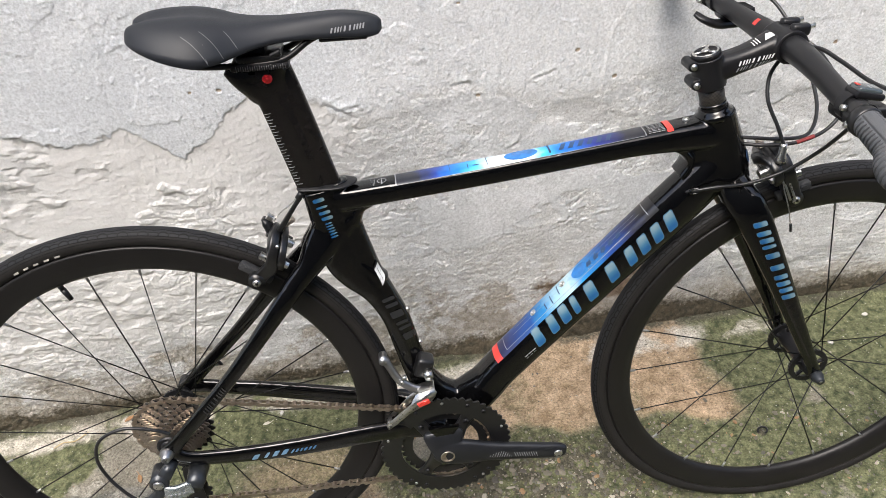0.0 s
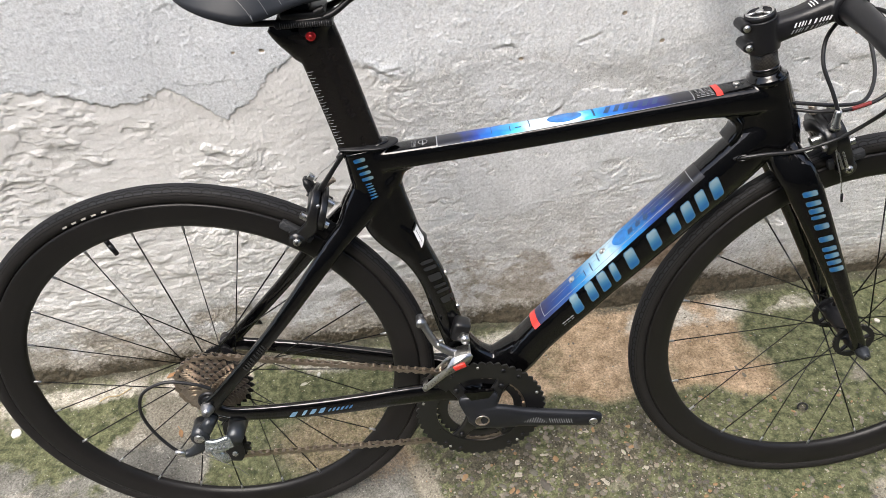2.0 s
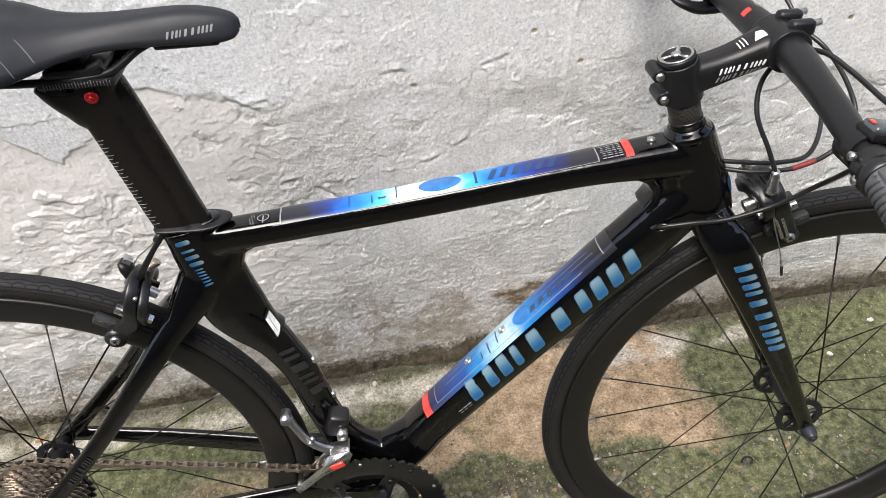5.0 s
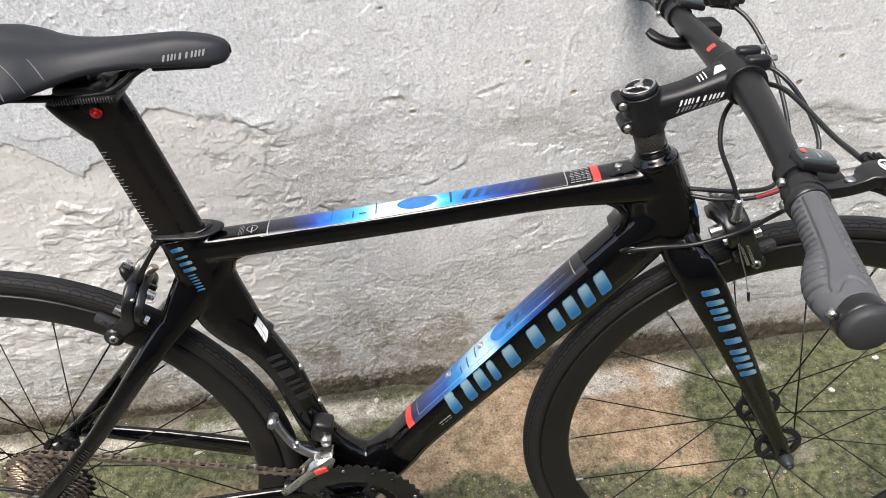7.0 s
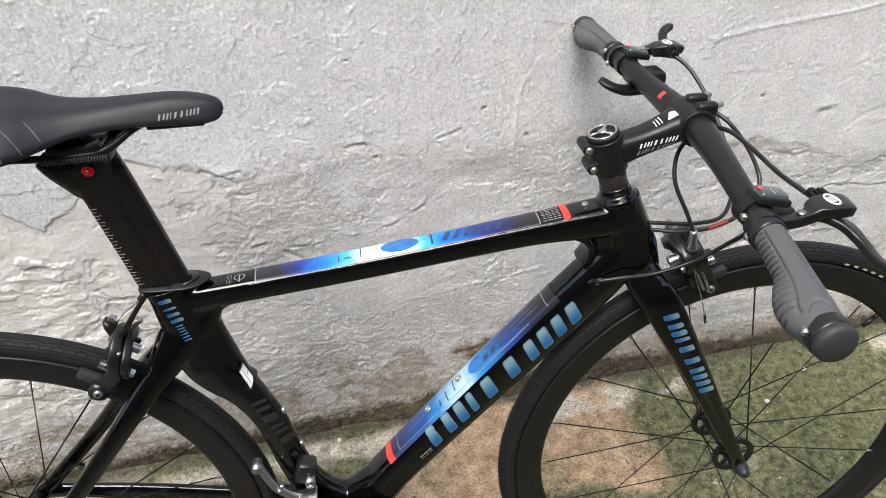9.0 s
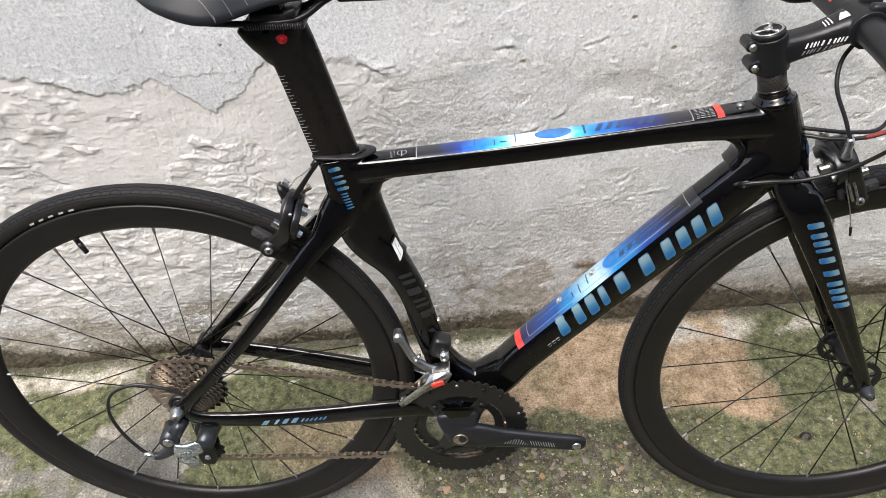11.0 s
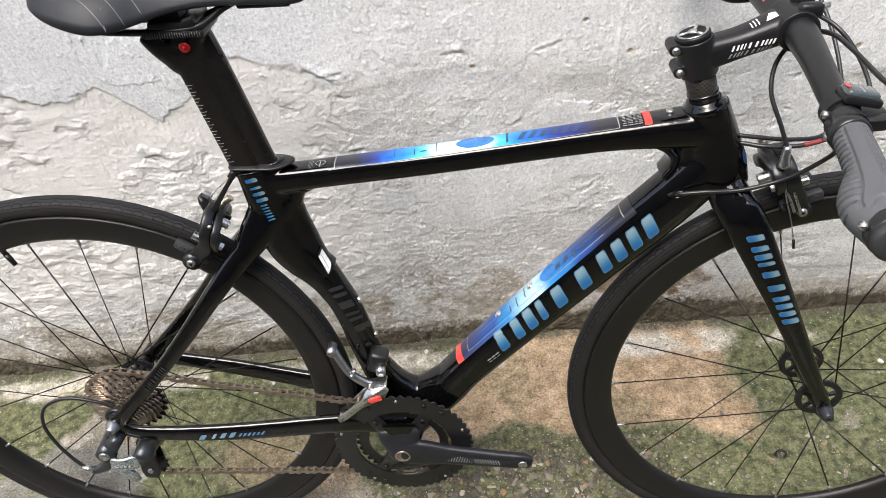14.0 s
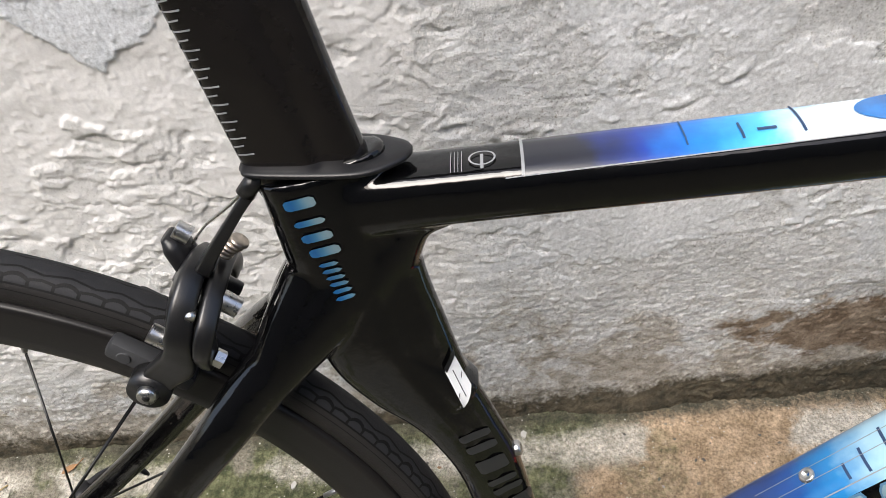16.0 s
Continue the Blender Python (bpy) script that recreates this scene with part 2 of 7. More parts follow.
def block(bm, centre, size, bevel=0.002, m=None, seg=2):
    """A box with rounded edges."""
    made = bmesh.ops.create_cube(bm, size=1.0)["verts"]
    bmesh.ops.scale(bm, vec=size, verts=made)
    es = list({e for v in made for e in v.link_edges})
    if bevel:
        got = bmesh.ops.bevel(bm, geom=es, offset=bevel, segments=seg, affect="EDGES", profile=0.5)
        made = list({v for f in got["faces"] for v in f.verts} | {v for v in made if v.is_valid})
    if m is not None:
        bmesh.ops.transform(bm, matrix=m, verts=made)
    bmesh.ops.translate(bm, vec=centre, verts=made)
    return bm


def plate(bm, outline, y0, y1, m=None):
    """A flat plate: an outline of (x, z) given a thickness along y."""
    lo = [bm.verts.new((x, y0, z)) for x, z in outline]
    hi = [bm.verts.new((x, y1, z)) for x, z in outline]
    if m is not None:
        for v in lo + hi:
            v.co = m @ v.co
    bm.faces.new(lo)
    bm.faces.new(hi[::-1])
    for i in range(len(lo)):
        j = (i + 1) % len(lo)
        bm.faces.new((lo[j], lo[i], hi[i], hi[j]))
    bmesh.ops.recalc_face_normals(bm, faces=bm.faces)
    return bm


def fused(ob, voxel, smooth=8):
    """Melts overlapping tubes into one moulded skin."""
    r = ob.modifiers.new("moulded", "REMESH")
    r.mode, r.voxel_size, r.use_smooth_shade = "VOXEL", voxel, True
    s = ob.modifiers.new("faired", "SMOOTH")
    s.factor, s.iterations = 0.5, smooth
    return ob



# ---- the bicycle ----
bicycle = tagged(new("bicycle"), "glossy black carbon road bicycle with blue prints leaning on the wall", "bicycle")
bicycle.matrix_basis = STAND
R_AX, F_AX, BB = Vector((0, 0, 0.338)), Vector((0.982, 0, 0.338)), Vector((0.405, 0, 0.262))
STEER = Vector((-0.283, 0, 0.959))  # the steering axis, upwards

# main frame: one moulded skin of top, down, seat and head tube with the bottom bracket shell
bm = bmesh.new()
SEAT = [(0.272, 0.712, 0.0175, 0.030), (0.279, 0.680, 0.0180, 0.033), (0.284, 0.640, 0.0182, 0.0330), (0.292, 0.602, 0.0192, 0.0345), (0.304, 0.575, 0.0185, 0.0300), (0.3185, 0.553, 0.0180, 0.0238), (0.331, 0.530, 0.0172, 0.0205), (0.347, 0.490, 0.0168, 0.0192), (0.363, 0.420, 0.0168, 0.0195), (0.383, 0.350, 0.019, 0.0220), (0.402, 0.275, 0.024, 0.028)]
fwd = Vector((0.95, 0, 0.30))
# flat flanks behind, a narrower rounded nose in front
sweep(bm, [(x - fwd.x * 0.26 * d, 0, z - fwd.z * 0.26 * d, w, 0.74 * d) for x, z, w, d in SEAT], power=3.2, n=36)
sweep(bm, [(x + fwd.x * 0.28 * d, 0, z + fwd.z * 0.28 * d, 0.74 * w, 0.72 * d) for x, z, w, d in SEAT], power=2.1, n=28)
sweep(bm, [(0.285, 0, 0.690, 0.016, 0.017), (0.330, 0, 0.6950, 0.0165, 0.0150), (0.489, 0, 0.7110, 0.0175, 0.0145), (0.66, 0, 0.7313, 0.0185, 0.0152), (0.735, 0, 0.738, 0.021, 0.019), (0.785, 0, 0.742, 0.023, 0.022)], power=3.4, n=40)
sweep(bm, [(0.777, 0, 0.768, 0.0235, 0.0235), (0.787, 0, 0.730, 0.0225, 0.030), (0.797, 0, 0.695, 0.0235, 0.034), (0.806, 0, 0.665, 0.026, 0.033)], power=2.2, n=28)
sweep(bm, [(0.797, 0, 0.698, 0.022, 0.030), (0.746, 0, 0.641, 0.0245, 0.033), (0.655, 0, 0.544, 0.0245, 0.0315), (0.511, 0, 0.386, 0.0255, 0.0275), (0.470, 0, 0.335, 0.028, 0.0275), (0.412, 0, 0.268, 0.031, 0.026)], power=2.7, n=28)
lathe(bm, [(0.0245, -0.037), (0.0245, 0.037)], BB)
sweep(bm, [(0.366, 0, 0.428, 0.013, 0.008), (0.380, 0, 0.378, 0.017, 0.016), (0.401, 0, 0.337, 0.020, 0.024), (0.431, 0, 0.321, 0.022, 0.026), (0.462, 0, 0.344, 0.021, 0.022), (0.500, 0, 0.384, 0.018, 0.012)], n=22, power=2.4)
# stays as far as they are part of the moulding
for s in (-1, 1):
    sweep(bm, [(0.304, 0.001 * s, 0.672, 0.010, 0.016), (0.284, 0.005 * s, 0.650, 0.0125, 0.021), (0.266, 0.0095 * s, 0.631, 0.0130, 0.0200), (0.2435, 0.0175 * s, 0.608, 0.0125, 0.0172), (0.218, 0.0295 * s, 0.5825, 0.0115, 0.0150), (0.191, 0.042 * s, 0.552, 0.0095, 0.0130), (0.114, 0.055 * s, 0.458, 0.0075, 0.0105),
               (0.030, 0.064 * s, 0.366, 0.0065, 0.0105), (0.004, 0.066 * s, 0.338, 0.0055, 0.013)], n=18, power=2.3)
    z1, z2, z3, z4, z5 = (0.278, 0.288, 0.319, 0.338, 0.342) if s > 0 else (0.296, 0.307, 0.3065, 0.3165, 0.333)
    sweep(bm, [(0.402, 0.018 * s, 0.276, 0.014, 0.019), (0.365, 0.034 * s, z1, 0.010, 0.0185), (0.315, 0.044 * s, z2, 0.0085, 0.0175), (0.157, 0.057 * s, z3, 0.0075, 0.0155), (0.040, 0.065 * s, z4, 0.0065, 0.0125), (0.002, 0.066 * s, z5, 0.0055, 0.013)], n=18, power=2.4)
    # fairing in the corner above the stay
    sweep(bm, [(0.276, 0.001 * s, 0.678, 0.010, 0.014), (0.268, 0.003 * s, 0.660, 0.0125, 0.0165), (0.256, 0.008 * s, 0.641, 0.0125, 0.0150), (0.243, 0.0155 * s, 0.620, 0.0120, 0.0135), (0.228, 0.0275 * s, 0.592, 0.0100, 0.0100)], n=18, power=2.2)
# rounded corner between top and down tube
sweep(bm, [(0.728, 0, 0.7225, 0.0165, 0.0045), (0.7395, 0, 0.7175, 0.0175, 0.0058), (0.7480, 0, 0.7075, 0.0180, 0.0066), (0.7455, 0, 0.6945, 0.0180, 0.0058), (0.7370, 0, 0.6830, 0.0180, 0.0045)], n=20, power=2.4)
# web between seat tube and stays, over the tyre
sweep(bm, [(0.325, 0, 0.552, 0.015, 0.022), (0.297, 0, 0.587, 0.0165, 0.0215), (0.272, 0, 0.613, 0.0165, 0.0205), (0.252, 0, 0.628, 0.013, 0.016)], n=24, power=2.8)
sweep(bm, [(0.330, 0, 0.684, 0.010, 0.008), (0.312, 0, 0.676, 0.012, 0.010), (0.302, 0, 0.650, 0.012, 0.010)], n=20)
sweep(bm, [(0.765, 0, 0.725, 0.015, 0.020), (0.772, 0, 0.700, 0.016, 0.022), (0.762, 0, 0.672, 0.018, 0.022)], n=20)
frame_part = fused(part("frame", bm, GLOSS, bicycle, "glossy black carbon frame"), 0.0016, 4)

# fork
bm = bmesh.new()
for s in (-1, 1):
    sweep(bm, [(0.808, 0.008 * s, 0.672, 0.016, 0.022), (0.819, 0.027 * s, 0.651, 0.014, 0.024), (0.836, 0.0395 * s, 0.626, 0.010, 0.0235), (0.890, 0.047 * s, 0.523, 0.0085, 0.0175), (0.950, 0.052 * s, 0.404, 0.0075, 0.0115), (0.977, 0.0535 * s, 0.350, 0.007, 0.0095), (0.982, 0.054 * s, 0.336, 0.006, 0.010)], n=20, power=2.4)
sweep(bm, [(0.802, 0, 0.684, 0.024, 0.030), (0.812, 0, 0.676, 0.022, 0.022)], n=20, per=4)
fork = fused(part("fork", bm, GLOSS, bicycle, "glossy black aero fork with blue prints"), 0.002, 6)


SPOKE_R = 0.276


def toothed(bm, teeth, r, y0, y1, inner=None, tooth=0.0045, n=None):
    """A toothed disc or ring about the y axis."""
    k = 4 * teeth
    out = []
    for i in range(k):
        rr = r + tooth * (0.5, 1.0, 0.5, -0.45)[i % 4] - tooth * 0.5
        a = 2 * math.pi * i / k
        out.append((rr * math.cos(a), rr * math.sin(a)))
    if inner is None:
        return plate(bm, out, y0, y1)
    ins = [(inner * math.cos(2 * math.pi * i / k), inner * math.sin(2 * math.pi * i / k)) for i in range(k)]
    rows = [[bm.verts.new((x, y, z)) for x, z in ring] for ring, y in ((out, y0), (out, y1), (ins, y1), (ins, y0))]
    for a in range(4):
        for i in range(k):
            j = (i + 1) % k
            bm.faces.new((rows[a][i], rows[a][j], rows[(a + 1) % 4][j], rows[(a + 1) % 4][i]))
    bmesh.ops.recalc_face_normals(bm, faces=bm.faces)
    return bm


def wheel(name, centre, spokes, phase, rear, valve_at, label):
    """A deep carbon clincher with tyre, spokes and hub."""
    w = new(name)
    w.parent, w.matrix_basis, w["label"] = bicycle, Matrix.Translation(centre), label
    bm = bmesh.new()
    prof = []
    for k in range(19):
        a = radians(-150 + k * 300 / 18)
        prof.append((0.3248 + 0.0132 * math.cos(a), 0.0132 * math.sin(a)))
    lathe(bm, prof, n=192, close=True)
    part("tyre", bm, TYRE, w, "black road tyre with scalloped tread")
    bm = bmesh.new()
    lathe(bm, [(0.3145, -0.0108), (0.3125, -0.0122), (0.309, -0.0119), (0.292, -0.0114), (0.281, -0.0080), (0.2755, -0.0035), (0.2745, 0), (0.2755, 0.0035), (0.281, 0.0080), (0.292, 0.0114), (0.309, 0.0119), (0.3125, 0.0122), (0.3145, 0.0108)], n=192, close=True)
    part("rim", bm, RIM, w, "deep matt black carbon rim")
    # hub shell with cut-away flanges
    half, fr = (0.050, 0.031) if not rear else (0.060, 0.027)
    fl = ((-0.034, 0.034) if not rear else (-0.012, 0.034))
    bm = bmesh.new()
    lathe(bm, [(0.0075, -half), (0.0115, -half + 0.002), (0.0115, fl[0] - 0.006), (0.014, fl[0]), (0.0125, fl[0] + 0.012), (0.0125, fl[1] - 0.012), (0.014, fl[1]), (0.0115, fl[1] + 0.006), (0.0115, half - 0.002), (0.0075, half)], n=28)
    part("hub", bm, SATIN, w, "black hub")
    for y in fl:
        bm = bmesh.new()
        toothed(bm, 30, fr, y - 0.0022, y + 0.0022, fr - 0.0085, tooth=0.0008)
        for k in range(5):
            a = 2 * math.pi * k / 5 + 0.3
            rod(bm, (0.012 * math.cos(a), y, 0.012 * math.sin(a)), ((fr - 0.006) * math.cos(a), y, (fr - 0.006) * math.sin(a)), 0.0032, n=8)
        sharp(part("hub_flange", bm, SATIN, w))
    # spokes and nipples share one mesh each
    bm = bmesh.new()
    sweep(bm, [(0, 0, 0, 0.0011, 0.0007), (0, 0, 1, 0.0011, 0.0007)], n=6, per=0, side=(1, 0, 0))
    first, nip = None, None
    cross = radians(62 if rear else 40)
    for k in range(spokes):
        a = radians(phase) + 2 * math.pi * k / spokes
        y = fl[0] if k % 2 else fl[1]
        s = 1 if (k // 2) % 2 else -1
        p0 = Vector(((fr - 0.003) * math.cos(a + s * cross), y, (fr - 0.003) * math.sin(a + s * cross)))
        p1 = Vector((SPOKE_R * math.cos(a), 0.002 * (1 if y > 0 else -1), SPOKE_R * math.sin(a)))
        d = p1 - p0
        q = d.to_track_quat("Z", "X").to_matrix().to_4x4()
        m = Matrix.Translation(p0) @ q @ Matrix.Diagonal((1, 1, d.length, 1))
        if first is None:
            first = part("spoke", bm, SPOKE, w, at=m)
            nb = bmesh.new()
            rod(nb, (0, 0, -0.011), (0, 0, 0.004), 0.0017, 0.0021, n=8)
            nip = part("spoke_nipple", nb, ALU, w, "bright spoke nipple", at=Matrix.Translation(p1) @ q)
        else:
            for src, mm in ((first, m), (nip, Matrix.Translation(p1) @ q)):
                o = src.copy()
                scene.collection.objects.link(o)
                o.matrix_basis = mm
    a = radians(valve_at)
    c = Vector((math.cos(a), 0, math.sin(a)))
    bm = bmesh.new()
    rod(bm, c * 0.276, c * 0.268, 0.0036, n=10)
    rod(bm, c * 0.268, c * 0.250, 0.0040, 0.0033, n=10)
    part("valve_cap", bm, SATIN, w, "black plastic valve cap")
    # skewer
    e = half + 0.016
    bm = bmesh.new()
    rod(bm, (0, -e - 0.008, 0), (0, e, 0), 0.0026, n=10)
    part("axle_skewer", bm, STEEL, w)
    bm = bmesh.new()
    lathe(bm, [(0.0105, -e + 0.008), (0.0100, -e + 0.002), (0.0066, -e - 0.005), (0.0058, -e - 0.008)], n=18)
    part("skewer_nut", bm, GREYMETAL if not rear else ALU, w, "conical metal skewer nut")
    # quick release lever on the far side
    bm = bmesh.new()
    rod(bm, (0, e - 0.006, 0), (0, e + 0.012, 0), 0.010, n=16)
    s, k = (1, 1.0) if rear else (-0.45, 1.5)
    sweep(bm, [(0, e + 0.009, 0, 0.004, 0.008), (0.020 * s, e + 0.017, 0.012 * k, 0.003, 0.007), (0.045 * s, e + 0.014, 0.024 * k, 0.0028, 0.007), (0.062 * s, e + 0.004, 0.032 * k, 0.002, 0.0055)], n=12)
    part("quick_release_lever", bm, SATIN, w)
    return w


rear_wheel = wheel("rear_wheel", R_AX, 24, 11.7, True, 109.4, "deep black rear wheel with thin spokes")
front_wheel = wheel("front_wheel", F_AX, 20, 1.4, False, 47.0, "deep black front wheel with thin spokes")

# ---- seat post and saddle ----
bm = bmesh.new()
sweep(bm, [(0.268, 0, 0.688, 0.0128, 0.0180), (0.257, 0, 0.713, 0.0128, 0.0180), (0.241, 0, 0.778, 0.0128, 0.0180), (0.227, 0, 0.833, 0.0128, 0.0180), (0.223, 0, 0.855, 0.0130, 0.0230), (0.220, 0, 0.868, 0.0135, 0.034)], n=36, power=4.2)
# its rounded leading edge
sweep(bm, [(0.286, 0, 0.692, 0.0092, 0.0180), (0.275, 0, 0.717, 0.0092, 0.0180), (0.259, 0, 0.782, 0.0092, 0.0180), (0.245, 0, 0.837, 0.0092, 0.0180), (0.239, 0, 0.858, 0.0094, 0.0180), (0.2350, 0, 0.872, 0.0094, 0.0175)], n=28, power=2.4)
sweep(bm, [(0.246, 0, 0.852, 0.0085, 0.010), (0.224, 0, 0.848, 0.0130, 0.026), (0.205, 0, 0.856, 0.0130, 0.0195), (0.190, 0, 0.8645, 0.0125, 0.0125), (0.180, 0, 0.871, 0.0110, 0.006)], n=20, power=2.8)
seatpost = fused(part("seat_post", bm, POST, bicycle, "black aero seat post with printed height scale"), 0.0014, 3)
bm = bmesh.new()
lathe(bm, [(0.0062, 0.0), (0.0062, -0.0030), (0.0045, -0.0042)], (0.2265, -0.0125, 0.8605), n=18)
lathe(bm, [(0.0026, -0.0043), (0.0026, -0.0050)], (0.2265, -0.0125, 0.8605), n=6)
part("clamp_bolt", bm, RED, seatpost, "red anodised bolt")
bm = bmesh.new()
sweep(bm, [(0.238, 0, 0.7140, 0.012, 0.0018), (0.245, 0, 0.7138, 0.0180, 0.0026), (0.282, 0, 0.7130, 0.0192, 0.0028), (0.298, 0, 0.7132, 0.0165, 0.0028), (0.310, 0, 0.7145, 0.009, 0.0022), (0.314, 0, 0.7150, 0.003, 0.0012)], n=20, power=2.6)
part("seat_post_collar", bm, SATIN, bicycle, "satin black rubber collar")

# saddle shell, lofted along its length: x, half width, top, rim, belly
bm = bmesh.new()
rows = [(0.084, 0.016, 0.924, 0.919), (0.088, 0.034, 0.932, 0.917), (0.105, 0.0535, 0.937, 0.911), (0.130, 0.0665, 0.9385, 0.903), (0.158, 0.0710, 0.937, 0.8965), (0.180, 0.0645, 0.933, 0.896), (0.200, 0.0505, 0.928, 0.899), (0.222, 0.0375, 0.9255, 0.903),
        (0.250, 0.0285, 0.925, 0.9055), (0.280, 0.0245, 0.926, 0.9055), (0.315, 0.0215, 0.927, 0.904), (0.340, 0.0185, 0.924, 0.902), (0.356, 0.0130, 0.919, 0.903), (0.362, 0.0050, 0.914, 0.907)]
rings = []
for x, w, top, rim_z in spline(rows, 5):
    ring = []
    for k in range(25):
        u = -1 + 2 * k / 24
        drop = abs(u) ** 3.2
        groove = 0.006 * math.exp(-((u * w) / 0.012) ** 2) * max(0, min(1, (0.20 - x) / 0.10))
        back = 0.020 * math.exp(-((u * w) / 0.008) ** 2) * max(0, min(1, (0.105 - x) / 0.03))
        ring.append(bm.verts.new((x + back, math.copysign(abs(u) ** 0.85, u) * w, top + (rim_z - top) * drop - groove)))
    for k in range(13):
        u = 1 - 2 * (k + 0.5) / 13
        ring.append(bm.verts.new((x, u * w * 0.93, rim_z - 0.004 - 0.002 * (1 - abs(u)) + 0.012 * (1 - u * u))))
    rings.append(ring)
for a, b in zip(rings, rings[1:]):
    for k in range(len(a)):
        j = (k + 1) % len(a)
        bm.faces.new((a[k], b[k], b[j], a[j]))
bm.faces.new(rings[0])
bm.faces.new(rings[-1][::-1])
bmesh.ops.recalc_face_normals(bm, faces=bm.faces)
saddle = part("saddle", bm, SADDLE, bicycle, "dark grey vinyl sports saddle with split tail")
for s in (-1, 1):
    bm = bmesh.new()
    wire(bm, [(0.120, 0.036 * s, 0.902), (0.142, 0.030 * s, 0.888), (0.168, 0.0225 * s, 0.8815), (0.210, 0.0215 * s, 0.880), (0.250, 0.021 * s, 0.884), (0.278, 0.016 * s, 0.900), (0.305, 0.010 * s, 0.911)], 0.0036, n=10)
    part("saddle_rail", bm, SATIN, saddle)
bm = bmesh.new()
block(bm, (0.222, 0, 0.8775), (0.066, 0.052, 0.008), 0.003)
block(bm, (0.222, 0, 0.8865), (0.050, 0.050, 0.008), 0.003)
rod(bm, (0.222, -0.016, 0.868), (0.222, 0.016, 0.868), 0.008)
rod(bm, (0.236, -0.022, 0.889), (0.247, -0.022, 0.893), 0.0042)
block(bm, (0.205, 0, 0.893), (0.05, 0.03, 0.012), 0.003)
sharp(part("saddle_clamp", bm, SATIN, saddle))
bm = bmesh.new()
for k in range(22):
    block(bm, (0.196 + 0.0026 * k, -0.0262, 0.8775), (0.0006, 0.0006, 0.0045 if k % 5 else 0.007), 0)
part("clamp_scale", bm, LINE, saddle, "grey printed scale")
bm = bmesh.new()
block(bm, (0.318, 0, 0.9005), (0.055, 0.034, 0.006), 0.0025)
part("nose_bridge", bm, SATIN, saddle)

# ---- head set, stem and bar ----
UP = STEER.normalized()
CAP = Vector((0.7525, 0, 0.8445))
TILT_M = UP.to_track_quat("Z", "Y").to_matrix().to_4x4()
bm = bmesh.new()
lathe(bm, [(0.0236, -0.004), (0.0238, 0.001), (0.0226, 0.0035), (0.0192, 0.0060), (0.0186, 0.0085), (0.0165, 0.0092)], CAP - UP * 0.0825, axis="z", n=36, m=TILT_M)
part("headset_cover", bm, GLOSS, bicycle)
bm = bmesh.new()
rod(bm, CAP - UP * 0.085, CAP - UP * 0.040, 0.0158, n=32)
steerer = part("headset_spacer", bm, CARBON, bicycle, "black carbon weave spacer")
bm = bmesh.new()
lathe(bm, [(0.0166, 0.0), (0.0166, 0.0045)], CAP - UP * 0.070, axis="z", n=32, m=TILT_M)
part("spacer_ring", bm, GLOSS, steerer)
bm = bmesh.new()
rod(bm, CAP - UP * 0.0445, CAP - UP * 0.0035, 0.0195, 0.0195, n=32)
BAR_C = Vector((0.850, 0, 0.850))
sweep(bm, [(*(CAP - UP * 0.024), 0.0165, 0.018), (*(CAP.lerp(BAR_C, 0.45) - UP * 0.0135), 0.0165, 0.0150), (*(BAR_C - Vector((0.012, 0, 0.001))), 0.0205, 0.0165)], n=24, power=2.8)
rod(bm, BAR_C - Vector((0, 0.0225, 0)), BAR_C + Vector((0, 0.0225, 0)), 0.0205, n=32)
for h in (-0.0375, -0.0125):
    rod(bm, CAP + UP * h + Vector((-0.022, -0.013, 0)), CAP + UP * h + Vector((-0.022, 0.013, 0)), 0.0068, n=14)
stem = fused(part("stem", bm, SATIN, bicycle, "satin black alloy stem with white print"), 0.0013, 2)
for h in (-0.0375, -0.0125):
    bm = rod(bmesh.new(), CAP + UP * h + Vector((-0.022, -0.0155, 0)), CAP + UP * h + Vector((-0.022, -0.0125, 0)), 0.0042, n=12)
    part("stem_bolt", bm, STEEL, stem, "bright steel bolt")
for y in (-0.014, 0.014):
    for dz in (-0.014, 0.014):
        bm = rod(bmesh.new(), BAR_C + Vector((0.008, y, 1.4 * dz + 0.002)), BAR_C + Vector((0.0265, y, 1.4 * dz + 0.004)), 0.0032, n=12)
        part("stem_bolt", bm, STEEL, stem, "bright steel bolt")
for y in (-0.0125, 0.0125):
    bm = block(bmesh.new(), BAR_C + Vector((0.010, y, 0.0190)), (0.024, 0.012, 0.015), 0.004)
    part("face_plate", bm, SATIN, stem)
bm = bmesh.new()
lathe(bm, [(0.0178, -0.004), (0.0178, 0.0012), (0.0160, 0.0030), (0.0130, 0.0030), (0.0125, 0.0020)], CAP, axis="z", n=40, m=TILT_M)
part("top_cap", bm, SATIN, stem, "black top cap with silver ring")
bm = bmesh.new()
ring = [(0.0162, 0.0030), (0.0162, 0.0034), (0.0138, 0.0034), (0.0138, 0.0030)]
lathe(bm, ring, CAP, axis="z", n=40, close=True, m=TILT_M)
for k in range(3):
    a = 2 * math.pi * k / 3 + 0.5
    p = TILT_M @ Vector((math.cos(a), math.sin(a), 0))
    rod(bm, CAP + UP * 0.0030 + p * 0.004, CAP + UP * 0.0030 + p * 0.0145, 0.0013, 0.0022, n=6)
lathe(bm, [(0.0046, 0.002), (0.0046, 0.0045), (0.0030, 0.0050)], CAP, axis="z", n=16, m=TILT_M)
part("cap_spokes", bm, STEEL, stem, "polished steel cap ornament")

